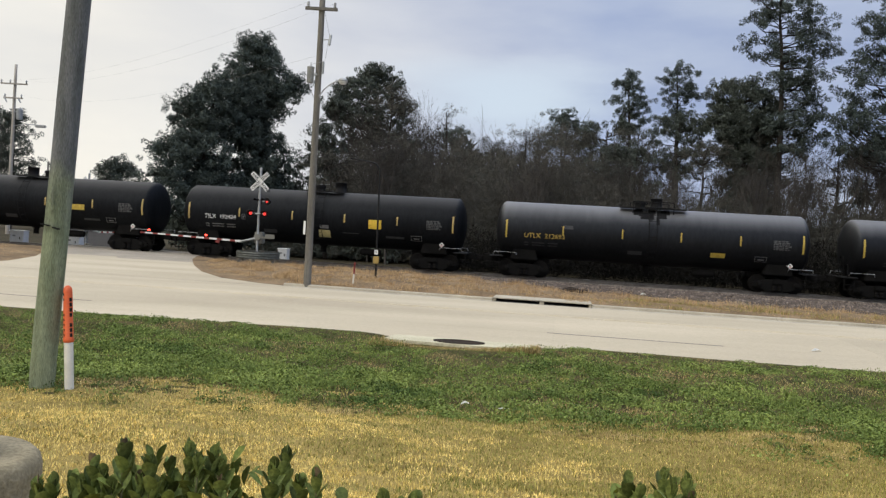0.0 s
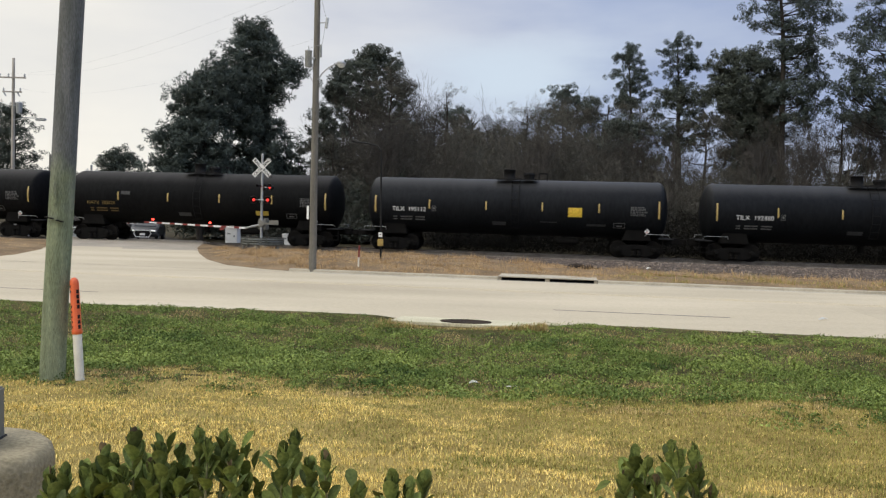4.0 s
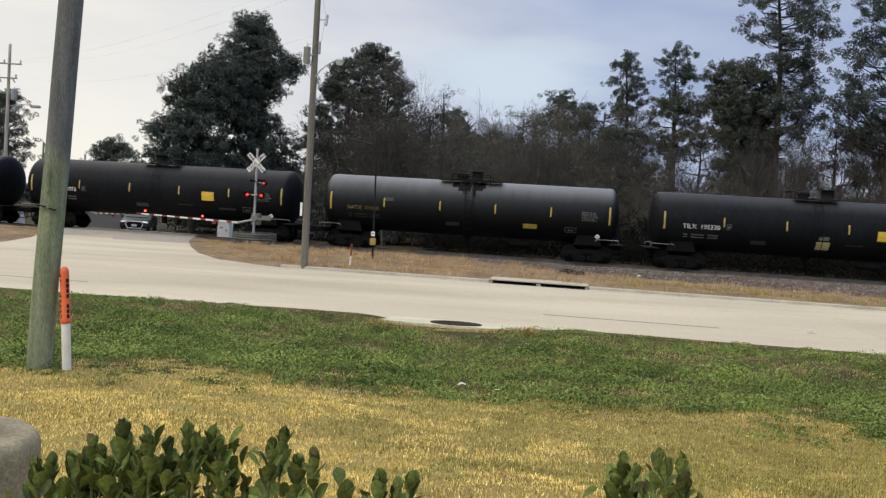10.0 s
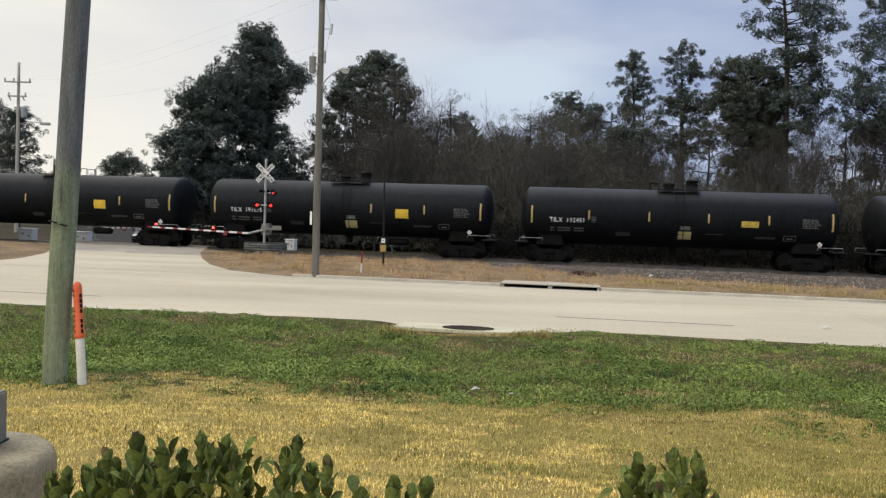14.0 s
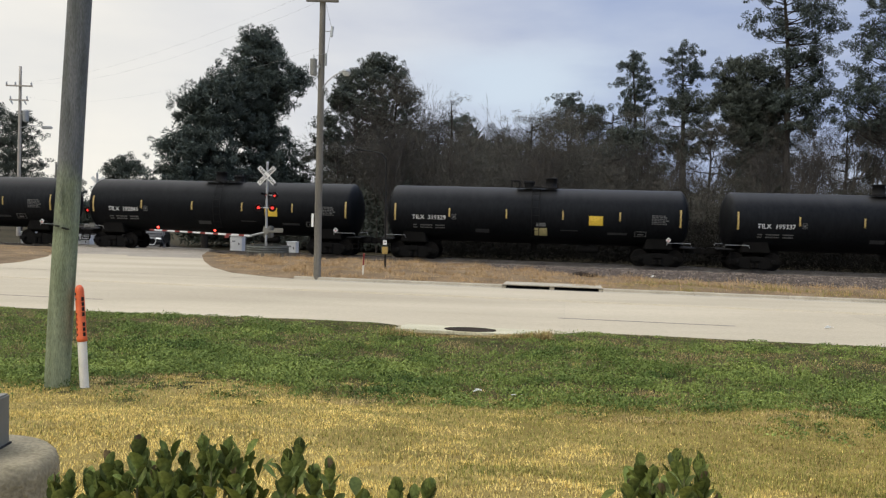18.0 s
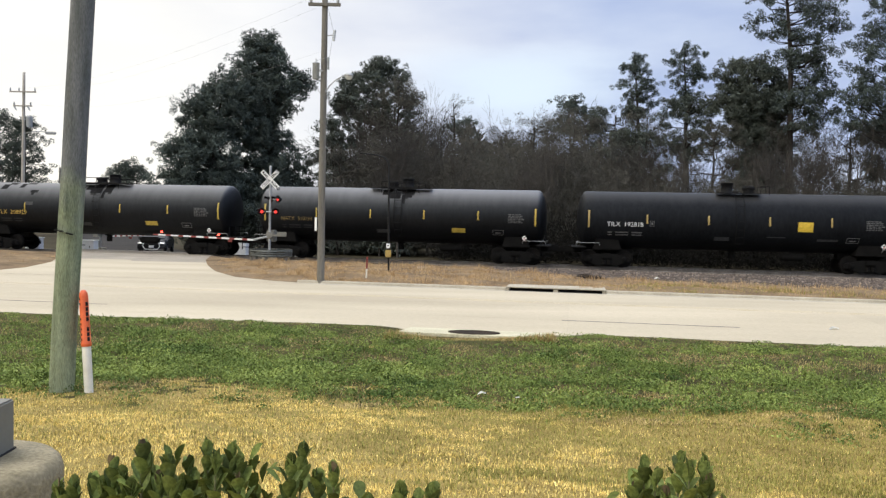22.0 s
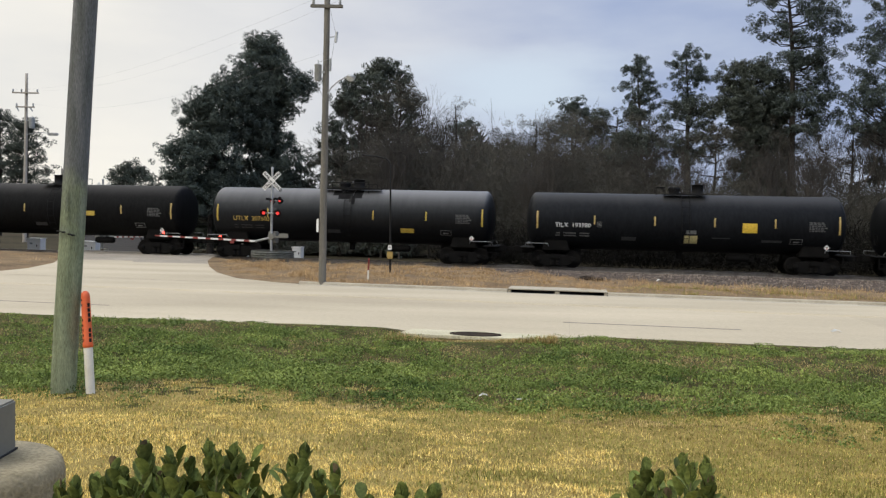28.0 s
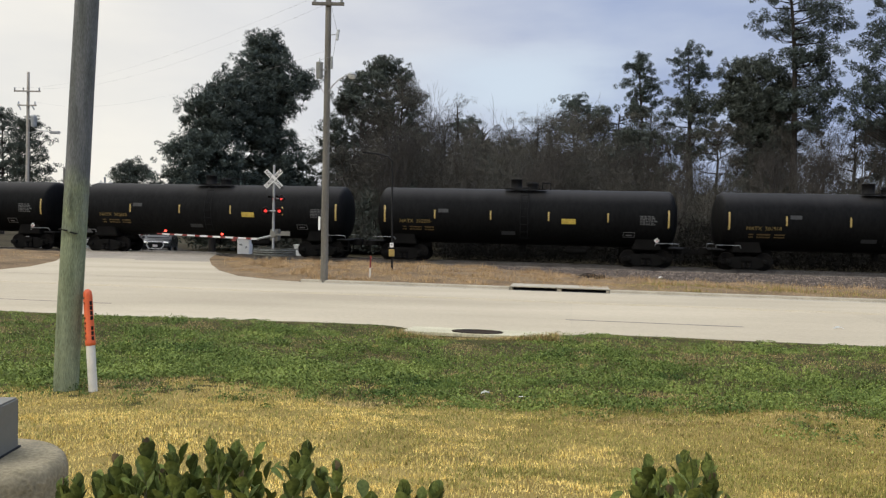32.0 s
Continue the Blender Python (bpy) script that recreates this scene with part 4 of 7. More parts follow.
    d["outlet"] = shared(turned([(0.16, 0.0), (0.16, 0.34), (0.24, 0.36), (0.24, 0.48)], 14, close=True), "bottom_outlet", M["under"])
    d["air_tank"] = shared(turned([(0.0001, -0.6), (0.15, -0.57), (0.19, -0.48), (0.19, 0.48), (0.15, 0.57), (0.0001, 0.6)], 16, "x"), "brake_reservoir", M["under"], True)
    d["dash_long"] = on_tank(patch(0.085, 0.92, M["reflector"], "reflector"), 0, 0.02)
    d["dash"] = on_tank(patch(0.075, 0.48, M["reflector"], "reflector"), 0, 0.05)
    d["dull_dash_long"] = on_tank(patch(0.09, 0.95, M["yellow_dull"], "reflector"), 0, 0.02)
    d["dull_dash"] = on_tank(patch(0.07, 0.5, M["yellow_dull"], "reflector"), 0, 0.05)
    d["placard"] = shared(prism([(0, -0.14), (0.14, 0), (0, 0.14), (-0.14, 0)], 0.02), "hazard_placard", M["white"])
    d["placard_mark"] = shared(prism([(-0.055, -0.02), (0.0, -0.1), (0.055, -0.02)], 0.02), "placard_mark", M["red_mark"])
    d["placard_sign"] = shared(prism([(-0.07, 0.01), (0.07, 0.01), (0.03, 0.055), (-0.03, 0.055)], 0.02), "placard_mark", M["black"])
    rnd = random.Random(5)
    rows = []
    for r in range(6):
        x = 0.0
        while x < 0.72:
            wdt = rnd.choice((0.07, 0.12, 0.16))
            rows.append((x, -0.085 * r, wdt, 0.055))
            x += wdt + 0.04
    d["spec"] = rows
    rows = []
    for r in range(2):
        x = 0.0
        for g in (3, 9, 7):
            for i in range(g):
                rows.append((x, -0.15 * r, 0.055, 0.075))
                x += 0.075
            x += 0.17
    d["fine"] = rows
    return d


CM = car_meshes()
CARS = [
    ("u", "", 0), ("u", "UTLX 212693", 0), ("t", "TILX 192424", 2), ("t", "TILX 192460", 4), ("t", "TILX 195112", 1), ("n", "NATX 303620", 0),
    ("n", "NATX 303601", 0), ("t", "TILX 195230", 2), ("u", "NATX 310121", 0), ("t", "TILX 193076", 1), ("t", "TILX 192451", 3), ("t", "TILX 191075", 2),
    ("t", "TILX 195337", 1), ("t", "TILX 319229", 2), ("t", "TILX 192841", 1), ("t", "TILX 192818", 1), ("u", "NATX 310134", 0), ("u", "UTLX 208929", 0),
    ("t", "TILX 191201", 3), ("t", "TILX 193980", 2), ("u", "UTLX 207603", 0), ("n", "NATX 301918", 0), ("n", "NATX 302020", 0), ("n", "NATX 302605", 0),
    ("n", "", 0), ("n", "", 0),
]
LOOKS = {
    "t": "black tank car with white stencils and yellow reflectors",
    "n": "dull black tank car with faded yellow stencils",
    "u": "worn black tank car with yellow stencils and pale top",
}
cars, wheelsets = [], []


def tank_car(kind, mark, panels):
    car = thing("tank_car", pose(0, 0, 0), LOOKS[kind], "tank car", "train of tank cars")
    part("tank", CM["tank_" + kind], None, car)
    for s in (-1, 1):
        truck = new("truck")
        truck.parent = car
        truck.matrix_basis = pose(s * 6.55, 0, 0)
        for x in (-0.9, 0.9):
            ws = part("wheelset", CM["wheelset"], None, truck, "", pose(x, 0, 0.457))
            wheelsets.append((ws, x))
        for y in (-1.0, 1.0):
            part("side_frame", CM["side_frame"], None, truck, "", pose(0, y, 0))
            part("spring", CM["spring"], None, truck, "", pose(-0.14, y * 1.09, 0.0))
            part("spring", CM["spring"], None, truck, "", pose(0.14, y * 1.09, 0.0))
            for x in (-0.9, 0.9):
                part("bearing_cap", CM["bearing"], None, truck, "", pose(x, -1.1, 0.457) if y < 0 else pose(x, 1.1, 0.457, 0, 0, 180))
        part("bolster", CM["bolster"], None, truck, "", pose(0, 0, 0.6))
        part("stub_sill", CM["sill"], None, car, "", pose(s * 7.0, 0, 0.93))
        part("saddle", CM["saddle"], None, car, "", pose(s * 6.55, 0, 1.28))
        part("coupler", CM["coupler"], None, car, "", pose(s * 8.62, 0, 0.88, 0, 0, 0 if s > 0 else 180))
        part("end_platform", CM["end_walk"], None, car, "", pose(s * 8.05, 0, 1.06))
        for y in (0, 180):
            part("grab_rail", CM["grab_rail"], None, car, "", pose(s * 7.55, 0, 0, 0, 0, y))
            part("side_step", CM["step"], None, car, "", pose(s * 8.1, 0, 0, 0, 0, y))
        if kind == "u":
            part("end_railing", CM["railing"], None, car, "", pose(s * 8.1, 0, 1.09, 0, 0, 90))
    part("brake_wheel", CM["brake_wheel"], None, car, "", pose(-8.32, -0.7, 1.9))
    part("bottom_outlet", CM["outlet"], None, car, "", pose(0, 0, 0.62))
    part("brake_reservoir", CM["air_tank"], None, car, "", pose(2.9, -0.5, 0.78))
    # dome, hatch, walkway and ladder at the middle of the top
    top = TANK_Z + TANK_R
    dome = {"t": 0.85 if panels in (2, 3) else -0.35, "n": -0.45, "u": 0.35}[kind]
    hatch = {"t": -0.35 if panels in (2, 3) else 0.75, "n": 0.45, "u": -0.5}[kind]
    part("valve_housing", CM["housing"], None, car, "", pose(dome, 0, top - 0.05))
    lid = part("manway", CM["manway"], None, car, "", pose(hatch, 0, top - 0.03))
    for i in range(8):
        part("eye_bolt", CM["bolt"], None, lid, "", pose(0, 0, 0, 0, 0, 45 * i))
    for y in (-0.72, 0.72):
        part("platform", CM["long_platform" if kind == "u" else "platform"], None, car, "", pose(0.1, y, top - 0.02))
        if kind == "u":
            part("railing", CM["railing"], None, car, "", pose(0.1, y * 1.4, top - 0.30))
    if kind != "u":
        for y in (-0.4, 0.4):
            part("grab_loop", CM["grab_loop"], None, car, "", pose(hatch + (0.75 if hatch > dome else -0.75), y, top - 0.06))
    for y in (0, 180):
        ladder = new("ladder")
        ladder.parent = car
        ladder.matrix_basis = pose(0.1, 0, 0, 0, 0, y)
        for dx in (-0.2, 0.2):
            part("stile", CM["stile"], None, ladder, "", pose(dx, 0, 0))
        for p in CM["rung_at"]:
            part("rung", CM["rung"], None, ladder, "", pose(*p))
    # reflectors
    stripe = "dull_" if kind == "u" else ""
    for x in (-7.54, 7.60):
        part("reflector", CM[stripe + "dash_long"], None, car, "", pose(x, 0, 0))
    for x in ((-4.75, -1.7, 1.4, 4.5) if kind == "n" else (-4.54, -1.45, 1.55, 4.52)):
        part("reflector", CM[stripe + "dash"], None, car, "", pose(x, 0, 0))
    ink = {"t": "white_mark", "n": "dim_mark", "u": "yellow_mark" if mark.startswith("U") else "dim_mark"}[kind]
    if mark:
        size = {"t": 0.335, "n": 0.275, "u": 0.36 if mark.startswith("U") else 0.29}[kind]
        x = -6.7 if kind == "n" else -6.6
        for word in mark.split(" "):
            me = text_mesh(word, size, M[ink])
            wide = max(v.co.x for v in me.vertices)
            part("car_mark", on_tank(me, x, {"t": -0.35, "n": -0.44, "u": -0.40}[kind]), None, car, "white stencilled letters" if kind == "t" else "yellow stencilled letters")
            x += wide + 0.55 * size
    part("stencil", on_tank(bars(CM["fine"], M[{"t": "grey_mark", "n": "brown_mark", "u": "faint_mark"}[kind]]), -6.55, -0.72), None, car)
    part("stencil", on_tank(bars(CM["spec"], M["spec_mark"]), 6.15, 0.12), None, car, "grey test-date stencil block")
    part("stencil", on_tank(patch(0.75, 0.24, M["faint_mark"]), -2.75 if panels in (2, 3) else -0.75, -0.95), None, car)
    part("stencil", on_tank(bars([(-0.3, 0, 0.6, 0.03), (-0.3, 0.3, 0.6, 0.03), (-0.3, 0, 0.03, 0.3), (0.27, 0, 0.03, 0.3), (-0.15, 0.1, 0.3, 0.08)], M["grey_mark"]), 5.6, -1.05), None, car)
    if kind == "t":
        part("stencil", on_tank(patch(0.9, 0.05, M["faint_mark"]), 1.9, -0.78), None, car)
        part("stencil", on_tank(patch(1.0, 0.14, M["faint_mark"]), 4.4, -0.9), None, car)
        part("stencil", on_tank(bars([(0, 0, 0.22, 0.02), (0, 0.26, 0.22, 0.02), (0, 0, 0.02, 0.28), (0.2, 0, 0.02, 0.28), (0.07, 0.08, 0.08, 0.12)], M["grey_mark"]), -4.40, -0.32), None, car)
    if panels in (1, 2):
        part("panel", on_tank(patch(0.72, 0.5, M["yellow"]), 3.28, -0.20), None, car, "square yellow panel")
    if panels in (2, 3):
        part("panel", on_tank(patch(0.66, 0.5, M["cream"]), 0.40, -0.92), None, car, "cream panel on the lower side")
        part("stencil", on_tank(patch(0.5, 0.2, M["grey_mark"]), 0.40, -0.48), None, car)
    if panels in (3, 4):
        part("panel", on_tank(patch(0.85, 0.32, M["yellow_dull"]), 3.6, -0.18), None, car, "flat yellow panel")
    if kind == "u":
        # black spill marks below the hatch
        for x, h, a, b in ((-0.2, 1.25, 0.7, 0.55), (0.55, 1.45, 0.5, 0.8), (-0.7, 1.5, 0.4, 0.5), (0.35, 0.95, 0.18, 0.6)):
            part("spill_mark", on_tank(patch(a, b, M["sooty"]), x, h, 0.004), None, car)
    if mark == "UTLX 208929":
        for x, h, a, b in ((-6.25, 1.45, 0.42, 0.5), (-5.9, 1.85, 0.5, 0.3), (-5.15, 1.6, 0.3, 0.5), (-4.7, 1.9, 0.6, 0.25), (-4.15, 1.05, 0.5, 0.2), (-4.2, 0.9, 0.18, 0.25)):
            part("spill_mark", on_tank(patch(a, b, M["sooty"]), x, h, 0.004), None, car, "black blot on the pale top")
    if panels == 0:
        at, up = (3.45, -0.80) if kind == "u" else ((3.9, -0.75) if mark.startswith("NATX 3036") else (2.45, -0.20))
        part("panel", on_tank(patch(0.74, 0.28, M["yellow_dull"]), at, up), None, car, "flat dusty yellow panel")
        part("stencil", on_tank(patch(0.55, 0.2, M["faint_mark"]), -4.3, 0.25), None, car)
    if kind == "u":
        rs = random.Random(mark)
        for k in range(7):
            wd = rs.uniform(0.10, 0.32)
            h = rs.uniform(0.5, 1.5)
            part("spill_stain", on_tank(patch(wd, h, M["black"]), 0.1 + rs.uniform(-0.75, 0.75), 2.25 - h / 2, 0.003), None, car, "dark spill running down from the hatch")
    pl = part("hazard_placard", CM["placard"], None, car, "white diamond hazard placard", pose(7.03, -1.42, 1.45))
    part("placard_mark", CM["placard_mark"], None, pl, "", pose(0, -0.012, 0))
    part("placard_mark", CM["placard_sign"], None, pl, "", pose(0, -0.012, 0))
    return car


for kind, mark, panels in CARS:
    cars.append(tank_car(kind, mark, panels))
for car in cars:
    for o in car.children:
        if o.name.startswith("stencil"):
            o["kind"] = "stuff"
CAR_S = [215.4, 197.35, 179.3, 161.3, 143.25, 125.25, 107.2, 89.2, 71.25, 53.25, 35.4, 17.5, -0.4, -18.4, -36.35, -54.25, -72.2, -90.15, -108.1, -126.0, -144.1, -162.1, -180.25, -198.2, -216.3, -234.3]


def train_s(t):
    return 11.566 * (t - 16) - 1.046 * ((t - 16) / 16) ** 2

# road slabs: three lanes of cast concrete with open joints, and tar seals over some of them
LANES = [(NEAR_W + 0.006, 19.165), (19.170, 23.255), (23.260, FAR_W - 0.355)]
for w0, w1 in LANES:
    for i in range(-4, 7):
        part("slab", slab("slab", i * 7.5 + 0.0015, (i + 1) * 7.5 - 0.0015, w0, w1, road_z, M["concrete"], 4, 5, 0.1), None, road)
    part("slab", slab("slab", -400, -30.006, w0, w1, road_z, M["concrete"], 40, 5, 0.1), None, road)
    part("slab", slab("slab", 52.506, 400, w0, w1, road_z, M["concrete"], 40, 5, 0.1), None, road)
us_ = np.linspace(-60, -3.5, 60)
wv = [tuple(uw(u, NEAR_W + 0.002 - k * float(flare(u)) + 0.0, 0.0 - (0.12 if k > 1 else 0.0))) for k in (0, 1, 1.05) for u in us_]
part("widening", mesh_of("widening", wv, [(j * 60 + i, j * 60 + i + 1, (j + 1) * 60 + i + 1, (j + 1) * 60 + i) for j in range(2) for i in range(59)], M["concrete"]), None, road)
for w in (23.1, 23.42):
    part("lane_line", slab("lane_line", -60, 60, w - 0.055, w + 0.055, lambda u, w: road_z(u, w) + 0.004, M["worn_yellow"], 30, 2, 0.01), None, road, "worn faint yellow lane line")
for u0, u1, w, h in ((-0.15, 3.9, 19.168, 0.035), (-15.0, -11.6, 18.7, 0.03), (-26, -15.3, 18.7, 0.03)):
    part("tar_seal", slab("tar_seal", u0, u1, w - h, w + h, lambda u, w: road_z(u, w) + 0.004, M["joint"], 8, 2, 0.01), None, road, "thin dark tar seal in a joint")


# ---- trees ----
def tube_rows(points, radii, n, verts, faces):
    """Adds a round tapering limb through the points to the lists."""
    k0 = len(verts)
    for i, (p, r) in enumerate(zip(points, radii)):
        p = Vector(p)
        d = (Vector(points[min(i + 1, len(points) - 1)]) - Vector(points[max(i - 1, 0)])).normalized()
        a = d.orthogonal().normalized()
        b = d.cross(a)
        for j in range(n):
            t = 2 * math.pi * j / n
            verts.append(tuple(p + (a * math.cos(t) + b * math.sin(t)) * r))
    for i in range(len(points) - 1):
        for j in range(n):
            faces.append((k0 + i * n + j, k0 + i * n + (j + 1) % n, k0 + (i + 1) * n + (j + 1) % n, k0 + (i + 1) * n + j))


def tufts(centres, spreads, count, length, width, rng, up=0.25, needles=False):
    """Bunches of narrow leaf blades, count round each centre, pointing outwards."""
    c = np.repeat(np.asarray(centres), count, axis=0)
    s = np.repeat(np.asarray(spreads), count)[:, None]
    n = len(c)
    d = rng.normal(size=(n, 3))
    d /= np.linalg.norm(d, axis=1)[:, None]
    base = c + d * s * rng.uniform(0.25, 1.0, (n, 1)) * np.array([1, 1, 0.7])
    way = d + rng.normal(scale=0.5, size=(n, 3)) + np.array([0, 0, up])
    way /= np.linalg.norm(way, axis=1)[:, None]
    side = np.cross(way, rng.normal(size=(n, 3)))
    side /= np.linalg.norm(side, axis=1)[:, None]
    ln = length * rng.uniform(0.6, 1.3, (n, 1))
    wd = width * rng.uniform(0.6, 1.3, (n, 1))
    if needles:
        v = np.stack([base - side * wd * 0.5, base + side * wd * 0.5, base + way * ln], 1)
        return v.reshape(-1, 3), np.arange(n * 3).reshape(-1, 3)
    v = np.empty((n, 4, 3))
    v[:, 0] = base - way * ln * 0.5
    v[:, 1] = base + side * wd * 0.5
    v[:, 2] = base + way * ln * 0.5
    v[:, 3] = base - side * wd * 0.5
    return v.reshape(-1, 3), np.arange(n * 4).reshape(-1, 4)


def bare_meshes(seed, h, spread):
    """A leafless tree: forking limbs, ever thinner, then fine twigs."""
    rng = np.random.default_rng(seed)
    tv, tf, bv, bf, wv, wf = [], [], [], [], [], []

    def grow(p, d, ln, r, level):
        mid = p + d * ln * 0.5 + rng.normal(scale=0.05 * ln, size=3)
        end = p + d * ln
        if level == 0:
            tube_rows([p, mid, end], [r, r * 0.85, r * 0.7], 7, tv, tf)
        elif level < 4:
            tube_rows([p, mid, end], [r, r * 0.8, r * 0.6], 4, bv, bf)
        else:
            tube_rows([p, end], [r, r * 0.4], 3, wv, wf)
        if level == 6:
            return
        for k in range((4, 4, 3, 3, 2, 2)[level]):
            dd = d + rng.normal(scale=spread * (0.75 if level else 0.6), size=3) + np.array([0, 0, 0.18])
            dd /= np.linalg.norm(dd)
            t = 1.0 if k == 0 else rng.uniform(0.45, 1.0)
            grow(p + d * ln * t, dd, ln * rng.uniform(0.55, 0.85), max(0.007, r * (0.62 if k == 0 else 0.5)), level + 1)

    grow(np.zeros(3), np.array([0, 0, 1.0]), h * 0.30, 0.0095 * h, 0)
    top = max(p[2] for p in wv)
    s = h / top
    out = []
    for nm, vv, ff in (("trunk", tv, tf), ("branchwork", bv, bf), ("twig_crown", wv, wf)):
        out.append((nm, mesh_of(nm, np.array(vv) * s, np.array(ff), M["bare"])))
    return out


BARE = [bare_meshes(40 + i, 10.0, sp) for i, sp in enumerate((0.42, 0.5, 0.36, 0.46))]


def bare_tree(x, y, h, turn, k):
    tree = thing("bare_tree", pose(x, y, -0.38, 0, 0, turn), "leafless winter tree with fine grey-brown twigs", "tree", "bare trees behind the railway")
    tree.scale = (h / 10, h / 10, h / 10)
    for nm, me in BARE[k % 4]:
        part(nm, me, None, tree)
    return tree


def puffs(centres, radii, count, width, rng):
    """Needle bunches: blades that radiate from each centre to a ragged ball, each turned outwards."""
    c = np.repeat(np.asarray(centres), count, axis=0)
    s = np.repeat(np.asarray(radii), count)[:, None]
    n = len(c)
    d = rng.normal(size=(n, 3))
    d /= np.linalg.norm(d, axis=1)[:, None]
    base = c + d * s * rng.uniform(0.15, 1.0, (n, 1)) ** 0.6 * np.array([0.85, 0.85, 0.7])
    way = d + rng.normal(scale=0.45, size=(n, 3)) + np.array([0, 0, 0.2])
    way /= np.linalg.norm(way, axis=1)[:, None]
    side = np.cross(way, rng.normal(size=(n, 3)))
    side /= np.linalg.norm(side, axis=1)[:, None]
    face = np.cross(side, way)
    side[np.einsum("ij,ij->i", face, d) < 0] *= -1
    ln = s * rng.uniform(0.25, 0.45, (n, 1))
    wd = width * rng.uniform(0.6, 1.3, (n, 1))
    v = np.stack([base - side * wd * 0.5, base + side * wd * 0.5, base + way * ln], 1)
    return v.reshape(-1, 3), np.arange(n * 3).reshape(-1, 3), np.repeat(d, 3, axis=0)


def soft_leaves(me, outward, share=0.85):
    """Bends the blades' shading towards the round of their bunch, as a tuft of needles scatters light."""
    flat = np.empty(len(me.polygons) * 3, np.float32)
    me.polygons.foreach_get("normal", flat)
    nn = (1 - share) * np.repeat(flat.reshape(-1, 3), 3, axis=0) + share * outward
    nn /= np.maximum(np.linalg.norm(nn, axis=1), 1e-6)[:, None]
    me.polygons.foreach_set("use_smooth", np.ones(len(me.polygons), bool))
    me.normals_split_custom_set_from_vertices(nn.tolist())
    return me


def crowned(name, x, y, rows, seed, label, leaf="needle", dense=1.0, size=0.5, count=76, width=0.080, group="trees behind the railway", lobes=(), trunk_top=0.95, flat=0.75, core=0):
    """A tree whose crown has an uneven outline: rows of height and reach to either side of the trunk, top row first."""
    rng = np.random.default_rng(seed)
    tree = thing(name, pose(x, y, -0.38), label, "tree", group)
    top = rows[0][0]
    n = 9
    sway = (rows[0][1] + rows[0][2]) / 2
    pts = [(sway * (i / (n - 1)) ** 2 + rng.normal(scale=0.05), rng.normal(scale=0.08), top * trunk_top * i / (n - 1)) for i in range(n)]
    r0 = 0.013 * top + 0.05
    v, f = [], []
    tube_rows(pts, [r0 * (1 - 0.85 * i / (n - 1)) * (1.25 if i == 0 else 1) for i in range(n)], 9, v, f)
    part("trunk", mesh_of("trunk", v, f, M["bark"], True), None, tree)
    cen, spr, lv, lf = [], [], [], []
    for outline in (rows,) + tuple(lobes):
        zs = [r[0] for r in outline][::-1]
        ls = [r[1] for r in outline][::-1]
        rs = [r[2] for r in outline][::-1]
        area = sum((zs[i + 1] - zs[i]) * (rs[i] + rs[i + 1] - ls[i] - ls[i + 1]) / 2 for i in range(len(zs) - 1))
        for k in range(int(area * 2.5 * dense / (size / 0.5) ** 1.6)):
            z = rng.uniform(zs[0], zs[-1] - 0.35 * size)
            l, r = np.interp(z, zs, ls) + 0.7 * size, np.interp(z, zs, rs) - 0.7 * size
            if rng.uniform(0, 1) > (r - l + 1.6 * size) / (max(rs) - min(ls)) * 1.5:
                continue
            if r < l:
                l = r = (l + r) / 2
            # boughs crowd towards the outside of the crown, each with its own bunches
            a, b = rng.uniform(0, 2 * math.pi), rng.uniform(0, 1) ** 0.45
            p = Vector(((l + r) / 2 + (r - l) / 2 * b * math.cos(a), (r - l) / 2 * flat * b * math.sin(a), z))
            for m in range(int(rng.integers(3, 7))):
                cen.append(tuple(p + Vector(rng.normal(size=3)) * Vector((0.9, 0.9, 0.45)) * size))
                spr.append(size * rng.uniform(0.55, 1.0))
            if rng.uniform(0, 1) < 0.5:
                zb = max(zs[0] * 0.7, p.z - 0.25 * (p.xy.length) - 0.5)
                i = min(n - 2, int(zb / (top * trunk_top) * (n - 1)))
                q = Vector(pts[i]).lerp(Vector(pts[i + 1]), min(1.0, max(0.0, zb / (top * trunk_top) * (n - 1) - i)))
                mid = q.lerp(p, 0.5) + Vector((0, 0, -0.12 * (p - q).length)) + Vector(rng.normal(scale=0.12, size=3))
                tube_rows([q, mid, p], [0.03 + 0.013 * (p - q).length, 0.02 + 0.006 * (p - q).length, 0.012], 4, lv, lf)
    part("branchwork", mesh_of("branchwork", np.array(lv), np.array(lf), M["bark"]), None, tree)["kind"] = "stuff"
    v, f, out = puffs(cen, spr, count, width, rng)
    crown = part("crown", soft_leaves(mesh_of("crown", v, f, M[leaf]), out), None, tree)
    if core:
        # the shaded inside of a dense crown
        v, f = tufts([tuple(np.multiply(c, (0.88, 0.7, 0.985))) for c in cen[::4]], [0.35 * size] * len(cen[::4]), core, 0.30, 0.20, rng, 0.0, True)
        part("inner_needles", mesh_of("inner_needles", v, f, M[leaf]), None, tree)["kind"] = "stuff"
    return tree


